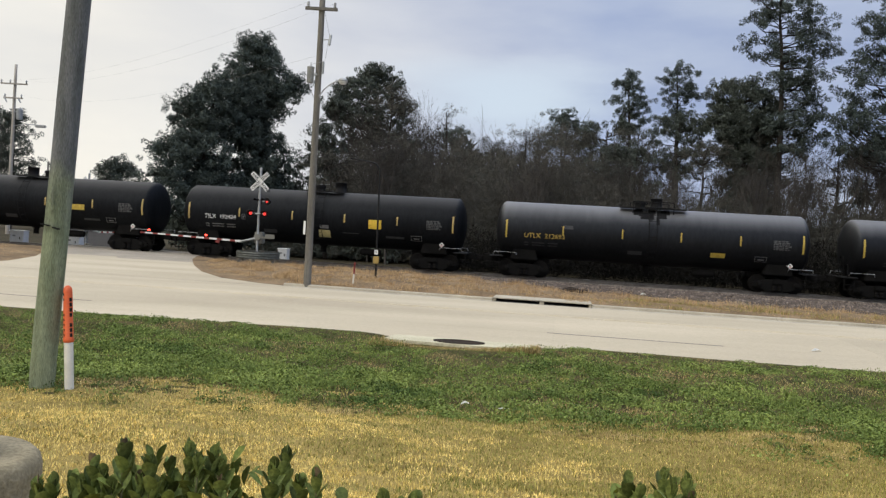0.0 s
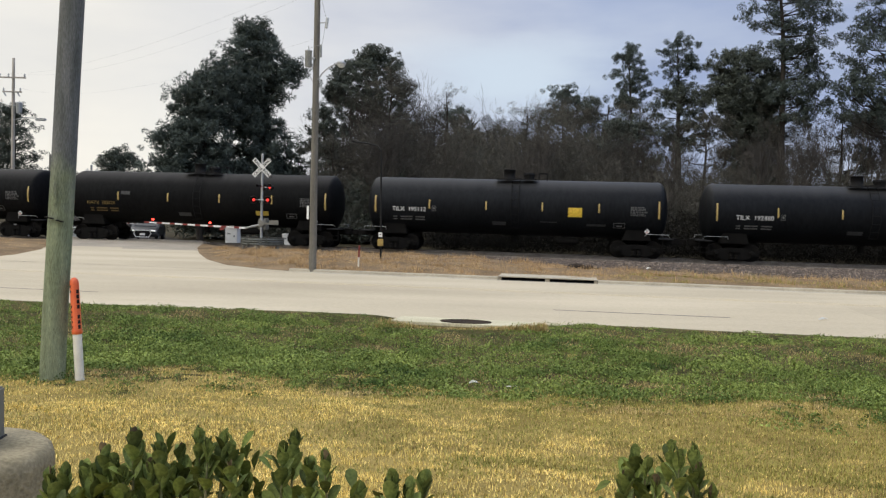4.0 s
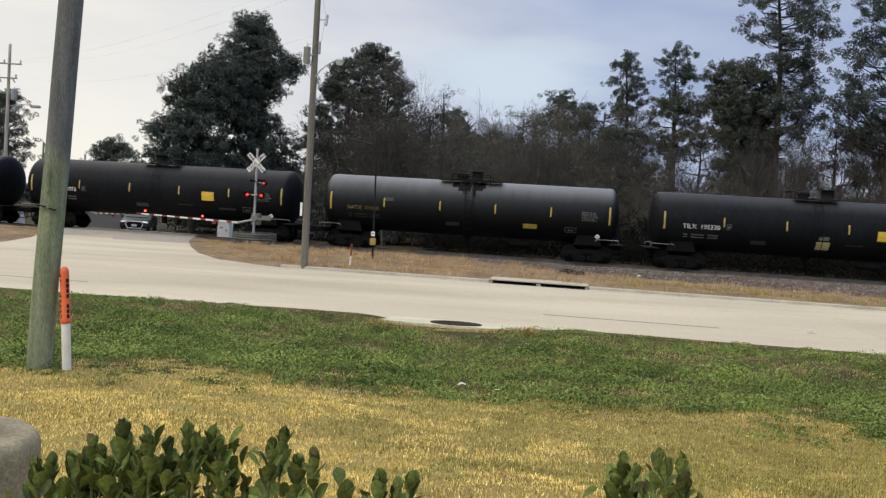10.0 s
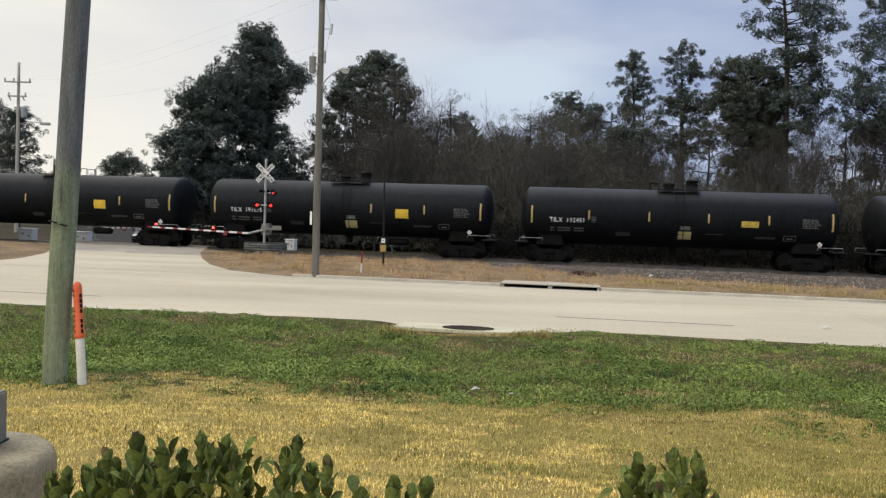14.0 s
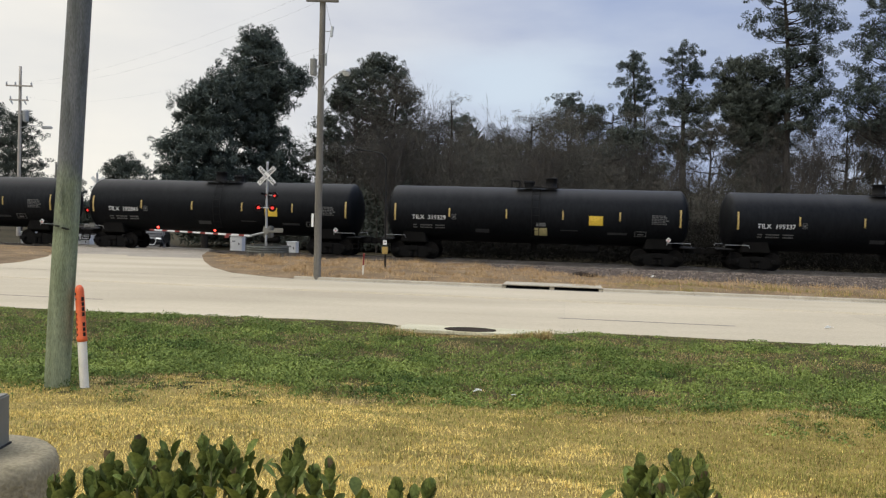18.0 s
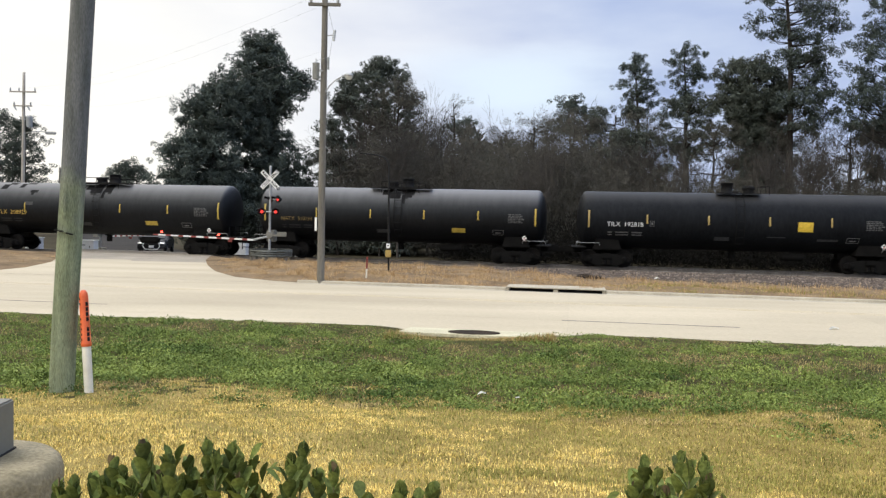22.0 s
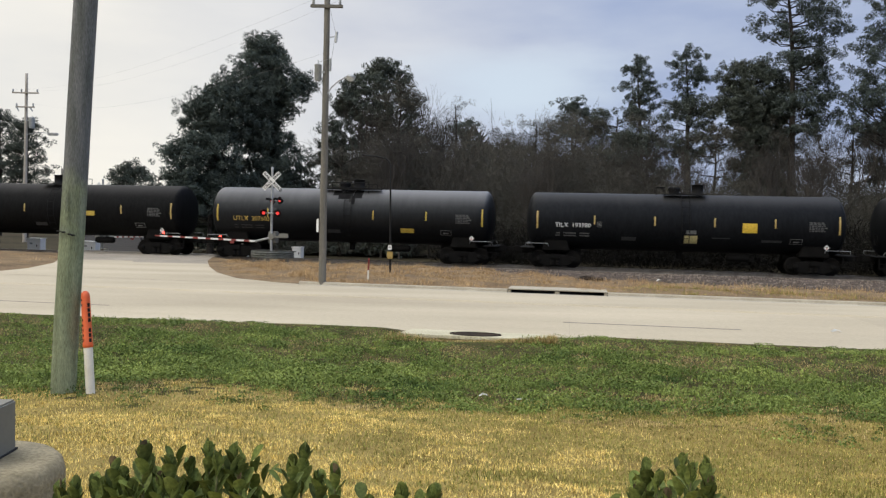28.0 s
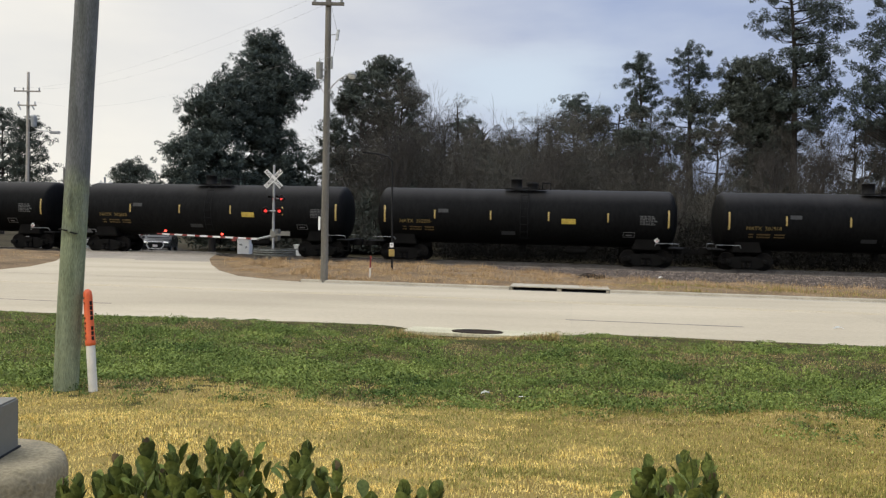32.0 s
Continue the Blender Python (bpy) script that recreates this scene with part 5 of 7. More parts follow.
P_LABEL = "tall pine with dark green needle clumps behind the railway"
BIG = "massive dense dark green pine behind the railway"
crowned("pine_tree", -14.1, 63, [(17.4, -1.6, -0.4), (16.7, -2.5, 0.5), (15.7, -2.8, 0.8), (15.2, -3.2, 1.6), (14.5, -3.8, 1.6), (13.2, -4.3, 1.6), (12.3, -4.5, 1.8), (11.2, -4.5, 1.3), (10.1, -4.3, 1.3), (9.0, -4.0, 1.4), (7.9, -3.8, 2.3), (6.8, -3.5, 2.5), (5.6, -3.5, 2.2), (4.0, -3.5, 2.4)], 101, BIG, dense=2.1, core=12, lobes=([(14.2, 1.2, 2.1), (13.6, 1.2, 2.9), (13.0, 1.2, 3.3), (12.5, 1.2, 2.1)],))
crowned("pine_tree", -18.5, 60, [(13.8, 0.8, 1.7), (12.8, -0.6, 2.4), (11.8, -1.2, 2.8), (10.7, -2.5, 2.8), (9.6, -2.4, 2.8), (8.6, -3.2, 2.9), (7.5, -4.0, 2.9), (6.2, -3.9, 2.9), (5.2, -4.2, 3.4), (3.2, -4.4, 4.2)], 102, BIG, dense=2.0, core=12)
crowned("pine_tree", 1.0, 76, [(12.8, -1.2, 0.3), (12.1, -1.9, 0.9), (11.5, -1.8, 0.7), (11.0, -1.0, 1.3), (10.0, -1.0, 1.7), (8.7, -1.2, 1.8)], 103, P_LABEL, size=0.42)
crowned("pine_tree", 11.2, 76, [(14.8, -1.0, -0.2), (14.2, -1.8, 1.4), (13.2, -2.3, 1.8), (12.3, -3.2, 1.9), (11.0, -3.4, 2.2)], 104, P_LABEL, size=0.42)
crowned("pine_tree", 16.5, 72, [(18.2, -1.3, 0.3), (17.6, -1.8, 0.7), (16.9, -1.8, 0.9), (16.1, -2.5, 1.7), (15.3, -2.5, 1.8), (14.6, -2.1, 2.1), (13.8, -1.4, 1.6), (12.4, -1.4, 0.4)], 105, P_LABEL, dense=0.95, size=0.40)
crowned("pine_tree", 20.3, 70, [(18.6, -1.1, -0.2), (17.8, -1.5, 0.9), (16.8, -2.5, 1.6), (15.8, -2.3, 1.5), (14.9, -1.4, 0.6), (13.8, -1.0, 0.6), (13.3, -2.6, 1.3), (12.6, -3.3, 1.8), (12.2, -3.1, 2.1)], 106, P_LABEL, dense=0.9, size=0.38)
TALL = "very tall open-crowned pine with long bare limbs"
crowned("pine_tree", 25.1, 60, [(23.9, -1.8, -0.1), (22.6, -2.8, 1.2), (21.0, -3.5, 2.3), (19.3, -4.5, 3.4), (18.3, -4.5, 3.8), (17.5, -3.2, 4.0), (16.9, -1.5, 2.3), (16.0, -2.4, 3.6), (15.0, -2.7, 3.7), (14.0, -1.8, 3.7), (13.2, -1.0, 3.6), (11.6, -2.4, 3.4), (10.0, -1.6, 2.0)], 107, TALL, dense=0.85, size=0.46)
crowned("pine_tree", 31.8, 57, [(22.3, -1.7, 0.3), (20.3, -2.8, 2.0), (18.7, -3.3, 2.8), (17.8, -3.0, 3.3), (16.7, -4.1, 3.7), (15.5, -4.3, 3.8), (14.5, -4.5, 3.9), (13.6, -4.4, 3.5), (12.4, -4.8, 3.6), (11.3, -5.6, 3.3), (10.7, -5.9, 0.1), (9.6, -3.0, 1.8)], 108, TALL, dense=0.85, size=0.45)
crowned("pine_tree", 38.5, 60, [(21, -1, 1), (18, -3, 3), (14, -4, 4), (10, -3, 3)], 109, TALL, dense=0.6, size=0.4)
crowned("bare_tree", 0.1, 68, [(13.5, -1.2, 0.7), (12.0, -2.0, 1.6), (9.5, -2.4, 2.4), (5.0, -2.6, 2.6)], 127, "leafless winter tree with a dense haze of brown twigs", "brush", dense=0.32, size=0.5, count=60, width=0.03, group="bare trees behind the railway")
crowned("bare_tree", -4.6, 63.5, [(14.0, -0.7, 0.9), (12.4, -2.0, 2.4), (11.0, -2.4, 3.0), (9.0, -3.4, 3.7), (6.2, -4.4, 4.2), (4.0, -4.4, 4.2)], 121, "leafless winter tree with a dense haze of brown twigs", "brush", dense=1.1, size=0.5, count=60, width=0.03, group="bare trees behind the railway")
crowned("bare_tree", 19.2, 60, [(10.6, -1.6, 2.0), (9.0, -2.6, 3.2), (6.5, -3.2, 4.0), (3.5, -3.2, 4.0)], 122, "leafless winter tree with a dense haze of brown twigs", "brush", dense=0.58, size=0.5, count=55, width=0.03, group="bare trees behind the railway")
crowned("bare_tree", 29.4, 60, [(10.8, -2.4, 2.2), (8.8, -3.8, 3.6), (6.0, -4.2, 4.2), (3.0, -4.2, 4.2)], 123, "leafless winter tree with a dense haze of brown twigs", "brush", dense=0.5, size=0.5, count=55, width=0.03, group="bare trees behind the railway")
crowned("bare_tree", 9.6, 66, [(12.0, -2.4, 2.8), (10.0, -3.8, 4.4), (7.0, -4.4, 4.8), (4.0, -4.4, 4.8)], 124, "leafless winter tree with a dense haze of brown twigs", "brush", dense=0.85, size=0.5, count=60, width=0.03, group="bare trees behind the railway")
crowned("bare_tree", 15.4, 65, [(12.2, -2.6, 2.8), (10.0, -3.4, 3.6), (7.0, -3.6, 3.8), (4.0, -3.6, 3.8)], 125, "leafless winter tree with a dense haze of brown twigs", "brush", dense=0.6, size=0.5, count=60, width=0.03, group="bare trees behind the railway")
crowned("bare_tree", 24.4, 61, [(11.4, -2.6, 2.8), (9.6, -3.4, 3.8), (7.0, -3.6, 4.0), (4.0, -3.6, 4.0)], 126, "leafless winter tree with a dense haze of brown twigs", "brush", dense=0.55, size=0.5, count=55, width=0.03, group="bare trees behind the railway")
for i, (x, y, h, r) in enumerate([(-1.2, 66, 11.2, 3.6), (3.6, 67, 10.6, 3.6), (-8.8, 61, 8.2, 3.0), (6.2, 65, 11.4, 3.4)]):
    crowned("bare_tree", x, y, [(h, -0.6 * r, 0.7 * r), (h * 0.85, -0.9 * r, r), (h * 0.6, -1.1 * r, 1.15 * r), (3.5, -1.1 * r, 1.15 * r)], 130 + i, "leafless winter tree with a dense haze of brown twigs", "brush", dense=0.6, size=0.5, count=60, width=0.03, group="bare trees behind the railway")
EVER = "broad dark evergreen with thin gaps behind the railway"
crowned("evergreen_tree", -5.9, 68, [(16.4, -1.2, 0.9), (15.7, -1.8, 1.3), (14.9, -3.6, 1.8), (13.4, -4.7, 2.6), (12.0, -4.9, 3.5), (11.0, -3.8, 3.9), (9.6, -4.1, 4.1), (8.2, -4.7, 4.4), (6.2, -5.4, 4.7)], 111, "broad evergreen with brown bare twigs in its crown", "oak_leaf", dense=1.05, size=0.42, trunk_top=0.8, core=5, lobes=([(16.4, -1.2, 0.9), (15.7, -1.8, 1.3), (14.6, -2.4, 1.8)], [(14.9, -3.9, -2.2), (13.4, -4.7, -2.4), (11.5, -4.7, -2.6)]))
crowned("evergreen_tree", -9.5, 64, [(10.8, -1.3, 0.5), (9.8, -1.4, 0.8), (8.4, -2.1, 1.4), (6.9, -2.6, 2.0), (4.0, -3.6, 2.4)], 112, EVER, "oak_leaf", dense=1.3, size=0.42, core=8)
crowned("evergreen_tree", 22.9, 62, [(15.6, -1.2, 0.2), (15.1, -2.5, 1.1), (14.6, -3.2, 2.6), (13.8, -3.9, 3.1), (12.9, -3.3, 3.2), (12.1, -3.1, 3.2), (11.2, -2.5, 3.0), (10.2, -2.2, 3.2), (8.2, -1.6, 3.6), (5.5, -2.0, 3.6)], 113, "round-topped dense dark evergreen behind the railway", "oak_leaf", dense=2.3, size=0.45, core=10)
crowned("evergreen_tree", 34.5, 62, [(12, -2, 2), (9, -4.5, 4), (6, -4.5, 4), (4, -3, 3)], 114, EVER, "oak_leaf", dense=1.2)
crowned("evergreen_tree", 14.0, 63, [(10.4, -1.2, 1.5), (9.0, -3.2, 3.2), (7, -3.6, 3.6), (4.5, -3.4, 3.4)], 115, EVER, "oak_leaf", dense=0.8)
crowned("evergreen_tree", 18.4, 65, [(13.4, -1.2, 2.0), (12.0, -2.4, 3.2), (10.0, -2.6, 3.4), (8.2, -2.0, 3.0)], 118, EVER, "oak_leaf", dense=0.8, size=0.40)
crowned("evergreen_tree", 13.8, 69, [(12.8, -2.4, 2.2), (10.4, -3.4, 3.4), (6.5, -3.6, 3.6)], 119, EVER, "oak_leaf", dense=0.7, size=0.42)
crowned("evergreen_tree", 4.2, 72, [(10.2, -1.0, 1.0), (9.2, -2.2, 2.4), (7, -2.8, 2.8), (5, -2.8, 2.8)], 116, EVER, "oak_leaf", dense=0.8)
for i, (x, y, h, b, r) in enumerate([(-49.6, 92, 14.2, 4.5, 3.2), (-54.5, 95, 15.0, 4.5, 3.6), (-59, 90, 12.0, 3.0, 3.2), (-46.8, 98, 8.5, 3.0, 2.4)]):
    crowned("pine_tree", x, y, [(h, -0.5, 0.5), (h * 0.9, -0.45 * r, 0.5 * r), (h * 0.75, -0.8 * r, 0.7 * r), (h * 0.55, -r, r), (b, -0.7 * r, 0.6 * r)], 400 + i, "distant pine beyond the crossing", "needle_far", dense=1.0, size=0.5, count=55, width=0.10)
for i, (x, y, h, r) in enumerate([(-47.0, 115, 10.4, 4.2), (-43.6, 112, 6.8, 3.0), (-52.5, 118, 4.4, 2.6)]):
    crowned("evergreen_tree", x, y, [(h, -0.3 * r, 0.3 * r), (h * 0.9, -0.65 * r, 0.6 * r), (h * 0.7, -0.9 * r, r), (h * 0.45, -r, 0.95 * r), (1.0, -0.7 * r, 0.7 * r)], 520 + i, "distant round evergreen tree", "needle_far", dense=2.0, size=0.6, count=40, width=0.13)

rt = random.Random(11)
for i, (x, y, h) in enumerate([(-6.6, 64.5, 14.2), (-4.4, 65, 14.0), (-3.0, 64, 13.6), (-8.2, 65, 12.2), (-0.6, 68, 14.2), (5.2, 70, 13.6), (13.6, 70, 14.8), (7.0, 72, 13.0), (12.9, 70, 14.0), (22.9, 60, 11.4), (26.8, 56, 12.0), (18.1, 58, 10.4), (30.3, 58, 12.0), (14.9, 60, 10.8), (28.3, 60, 11.6), (32.6, 59, 10.8), (24.8, 57, 9.6), (21.0, 63, 11.0), (34.6, 56, 9.8), (-5.5, 60, 10.2), (-8.3, 62, 10.6), (9.6, 66, 11.0), (-4.0, 58, 9.4)]):
    bare_tree(x, y, h, rt.uniform(0, 360), i)
for i in range(24):
    u, w = rt.uniform(-6, 40), rt.uniform(51.5, 64)
    p = uw(u, w)
    bare_tree(p.x, p.y, rt.uniform(6.5, 10.2), rt.uniform(0, 360), i)

for i in range(18):
    bare_tree(rt.uniform(-7, 15), rt.uniform(58, 65), rt.uniform(8.0, 11.2), rt.uniform(0, 360), i)

# undergrowth along the far side of the track, and the wood's depth behind it
def thicket(name, u0, u1, w0, w1, top, n, ln, wd, material, seed, label, per=4):
    rng = np.random.default_rng(seed)
    u = rng.uniform(u0, u1, n)
    w = rng.uniform(w0, w1, n)
    hill = top(u) * (0.72 + 0.28 * np.array([noise.noise((a * 0.35, b * 0.35, seed)) for a, b in zip(u, w)]) + 0.12 * np.sin(u * 1.7 + w))
    z = hill * rng.uniform(0, 1, n) ** 0.8
    c = np.stack([u * CT + w * ST, -u * ST + w * CT, z - 0.1], 1)
    v, f = tufts(c, np.full(n, 0.35), per, ln, wd, rng, 0.5, True)
    stuff(name, mesh_of(name, v, f, M[material]), label, "undergrowth")


# the two front strips use the brush colour with shade painted in
thicket("trackside_brush", -8, 60, 47.6, 51, lambda u: np.interp(u, [-8, 0, 60], [1.3, 1.8, 2.0]), 9000, 0.40, 0.05, "shaded_brush", 9, "low brush in shade-dark colour along the far side of the track")
thicket("undergrowth", -9, 60, 50.5, 56, lambda u: np.interp(u, [-9, 0, 20, 30, 60], [2.6, 3.4, 3.6, 3.0, 3]), 14000, 0.60, 0.035, "shaded_brush", 3, "tangled brown winter undergrowth beside the railway")
thicket("woodland_thicket", -23, 46, 57, 70, lambda u: np.interp(u, [-23.3, -20.3, -17.3, -13.3, -9.3, -4.3, 0.7, 3.7, 6.7, 12.7, 26.7, 60], [3.6, 4.6, 8.4, 10.4, 10.8, 11.6, 12.0, 9.8, 8.0, 7.0, 6.4, 6.0]), 86000, 0.60, 0.019, "brush", 4, "dense brown leafless thicket filling the wood", 5)
thicket("far_woods", -30, 60, 80, 92, lambda u: np.interp(u, [-30, -27, -24, -20, -12, 0, 3, 6, 12, 75], [3, 3.4, 6.0, 9.8, 11.8, 11.8, 9.6, 6.6, 5.4, 5.2]), 33000, 1.0, 0.45, "far_wood", 5, "dark far wood behind the thicket")
thicket("pine_understorey", -30, -12, 58, 66, lambda u: np.interp(u, [-30, -28, -24, -23, -21.5, -18.5, -12], [3.5, 7.0, 9.0, 7.6, 4.2, 4.8, 6.0]), 16000, 0.5, 0.12, "oak_leaf", 6, "dark evergreen scrub under the big pines")
thicket("far_hedgerow", -140, -25, 120, 128, lambda u: np.interp(u, [-140, -25], [4.0, 4.0]), 7000, 1.0, 0.4, "needle_far", 8, "distant low tree line beyond the crossing")

# ---- poles and wires ----
def wood_pole(base, top, r0, r1, material, label, name="utility_pole"):
    pole = thing(name, pose(*base), label, "utility pole")
    b, t = Vector(base), Vector(top)
    v, f = [], []
    n = 10
    rng = np.random.default_rng(int(abs(base[0]) * 10))
    pts = [tuple((t - b) * (i / n) + Vector((rng.normal(scale=0.004), 0, 0))) for i in range(n + 1)]
    pts[0] = (pts[0][0], pts[0][1], pts[0][2] - 0.2)
    tube_rows(pts, [r0 + (r1 - r0) * i / n for i in range(n + 1)], 20, v, f)
    f.append(tuple(range(len(v) - 20, len(v))))
    part("shaft", mesh_of("shaft", v, f, M[material], True), None, pole)
    return pole


near = wood_pole((-4.505, 9.15, 0.12), (-4.125, 9.27, 8.95), 0.138, 0.122, "old_wood", "greenish weathered wooden pole standing in the lawn")
def on_near(z):
    return 0.392 * z / 8.83
nail = bmesh.new()
for dx, dz in ((-0.085, 1.995), (-0.03, 1.985), (0.045, 1.962), (0.085, 1.952)):
    box(0.05, 0.03, 0.018, pose(dx + on_near(dz), -0.129, dz, 0, 6, 0), 0.006, nail)
part("saw_mark", nail, M["black"], near, "black gouges in the wood")
part("scar", prism([(-0.018, 0), (-0.014, 0.25), (-0.004, 0.33), (0.006, 0.30), (0.013, 0.10), (0.007, -0.04)], 0.008, pose(on_near(2.2), -0.134, 2.14), 0.002), M["old_wood"], near, "old scar in the wood")

marker = thing("marker_post", pose(-4.15, 9.11, 0.15, 0, -3.6, 0), "orange and white plastic marker post beside the wooden pole", "marker post")
part("tube", turned([(0.050, -0.08), (0.050, 0.68)], 16, close=True), M["marker_white"], marker, "white plastic tube", smooth=False)
part("cap", turned([(0.0001, 1.287), (0.025, 1.28), (0.044, 1.252), (0.049, 1.21), (0.053, 0.69), (0.058, 0.675), (0.058, 0.64), (0.050, 0.635)], 16), M["orange"], marker, "orange plastic cap with dark writing", smooth=True)
ink = bmesh.new()
rk = random.Random(3)
for k in range(9):
    z = 0.72 + k * 0.058
    for a in (-0.55, 1.0):
        if rk.random() < 0.8:
            ang = -math.pi / 2 + a
            box(0.014 if a < 0 else 0.03, 0.004, 0.026 if a < 0 else 0.044, pose(0.052 * math.cos(ang), 0.052 * math.sin(ang), z, 0, 0, math.degrees(ang) + 90), 0, ink)
part("writing", ink, M["black"], marker)

far_pole = wood_pole((-4.73, 28.7, 0.1), (-4.74, 28.7, 10.9), 0.135, 0.10, "grey_wood", "tall grey wooden utility pole behind the kerb")
FPX, FPY, FPZ = -4.73, 28.7, 0.1


def fp(x, z, dy=-0.13):
    return (x - FPX, dy, z - FPZ)


part("crossarm", box(1.15, 0.09, 0.11, pose(*fp(-4.735, 9.93)), 0.01), M["grey_wood"], far_pole)
for x in (-5.21, -4.26):
    part("insulator", turned([(0.03, 0), (0.06, 0.02), (0.035, 0.05), (0.06, 0.08), (0.035, 0.11), (0.05, 0.16), (0.02, 0.2)], 10, close=True, m=pose(*fp(x, 9.98))), M["galv"], far_pole)
    part("insulator_pin", rod(fp(x, 9.9), fp(x, 10.0), 0.012, None, 6), M["galv"], far_pole)
arr = part("arrester", turned([(0.03, -0.2), (0.05, -0.17), (0.05, 0.17), (0.03, 0.2)], 10, close=True, m=pose(*fp(-4.37, 8.85), 0, 6, 0)), M["lamp_glass"], far_pole, "pale fuse cutout")
part("bracket", rod(fp(-4.62, 8.86, -0.05), fp(-4.40, 8.86), 0.018, None, 6), M["galv"], far_pole)
part("arrester", turned([(0.03, -0.22), (0.045, -0.2), (0.045, 0.2), (0.03, 0.22)], 10, close=True, m=pose(*fp(-4.57, 7.86))), M["grey_paint"], far_pole)
can = part("transformer", turned([(0.0001, -0.29), (0.11, -0.29), (0.125, -0.27), (0.125, 0.24), (0.135, 0.25), (0.135, 0.28), (0.06, 0.31), (0.0001, 0.31)], 16, m=pose(*fp(-5.0, 7.58))), M["grey_paint"], far_pole, "grey transformer can", smooth=True)
part("bushing", rod(fp(-5.0, 7.88), fp(-5.0, 8.02), 0.025, 0.018, 8), M["lamp_glass"], can)
part("bracket", box(0.2, 0.06, 0.08, pose(*fp(-4.87, 7.6)), 0.01), M["galv"], far_pole)
armc = bmesh.new()
path_tube([fp(-4.66, 6.85, -0.1), fp(-4.50, 7.08), fp(-4.30, 7.27), fp(-4.08, 7.40), fp(-3.95, 7.43)], 0.025, 8, armc)
part("lamp_arm", armc, M["galv"], far_pole)
lamp = part("lamp_head", turned([(0.0001, 0.08), (0.10, 0.07), (0.165, 0.02), (0.17, -0.02), (0.15, -0.04)], 16, m=pose(*fp(-3.83, 7.45))), M["galv"], far_pole, "round street lamp head", smooth=True)
part("lens", turned([(0.15, -0.04), (0.13, -0.11), (0.07, -0.15), (0.0001, -0.16)], 16, m=pose(*fp(-3.83, 7.45))), M["lamp_glass"], lamp, smooth=True)
part("sign", box(0.085, 0.02, 0.48, pose(*fp(-4.925, 2.14, -0.08), 0, 0, -20), 0.005), M["white"], far_pole, "narrow white marker strip")
drop = bmesh.new()
path_tube([fp(-4.63, 9.9), fp(-4.40, 9.0), fp(-4.52, 8.1), fp(-4.98, 7.95)], 0.006, 5, drop)
path_tube([fp(-5.1, 7.4), fp(-4.98, 7.05), fp(-4.82, 6.75)], 0.012, 5, drop)
part("lead_wire", drop, M["cable"], far_pole)

left_pole = wood_pole((-40.66, 75, -0.2), (-40.58, 75, 15.5), 0.19, 0.12, "pale_pole", "distant wooden utility pole with crossarms beyond the crossing")
part("crossarm", box(2.5, 0.12, 0.13, pose(0.06, -0.16, 13.87), 0.01), M["pale_pole"], left_pole)
part("crossarm", box(1.8, 0.12, 0.12, pose(0.04, -0.16, 12.55), 0.01), M["pale_pole"], left_pole)
for x, z in ((-1.12, 13.94), (1.2, 13.94), (-0.3, 13.94), (-0.75, 12.62), (0.8, 12.62)):
    part("insulator", turned([(0.05, 0), (0.09, 0.04), (0.05, 0.1), (0.09, 0.16), (0.04, 0.3)], 8, close=True, m=pose(x, -0.16, z)), M["galv"], left_pole)
for x in (-0.62, 0.66):
    part("arrester", rod((x - 0.1, -0.2, 12.5), (x + 0.1, -0.2, 12.15), 0.08, 0.06, 8), M["galv"], left_pole)
can = part("transformer", turned([(0.0001, -0.55), (0.26, -0.53), (0.28, 0.4), (0.2, 0.5), (0.0001, 0.52)], 14, m=pose(0.72, -0.2, 11.1)), M["grey_paint"], left_pole, "grey transformer can")
part("bracket", box(0.5, 0.1, 0.1, pose(0.4, -0.15, 11.3), 0.01), M["galv"], left_pole)
armc = bmesh.new()
path_tube([(0.1, -0.1, 9.95), (1.2, -0.2, 10.2), (2.2, -0.25, 10.15)], 0.04, 6, armc)
part("lamp_arm", armc, M["galv"], left_pole)
part("lamp_head", box(1.0, 0.36, 0.26, pose(2.75, -0.25, 10.05), 0.08), M["galv"], left_pole, "street lamp head")
small_pole = wood_pole((-41.6, 84, -0.2), (-41.6, 84, 7.2), 0.13, 0.09, "grey_wood", "short distant wooden pole beyond the crossing")


def wire(name, a, b, sag, r=0.0026, n=14):
    a, b = Vector(a), Vector(b)
    pts = [a.lerp(b, i / n) - Vector((0, 0, sag * 4 * (i / n) * (1 - i / n))) for i in range(n + 1)]
    v, f = [], []
    tube_rows(pts, [r] * len(pts), 5, v, f)
    tagged(part(name, mesh_of(name, v, f, M["cable"]), None, None), "thin black overhead wire strung between utility poles", "wire", "overhead wires")


for (a, b, c), (d, e, f), s in (((-5.21, 28.57, 10.15), (-41.78, 74.84, 13.98), 0.9), ((-4.26, 28.57, 10.15), (-39.46, 74.84, 13.98), 1.0), ((-4.74, 28.6, 8.3), (-39.86, 74.84, 12.7), 1.1)):
    wire("overhead_wire", (a, b, c), (d, e, f), s)

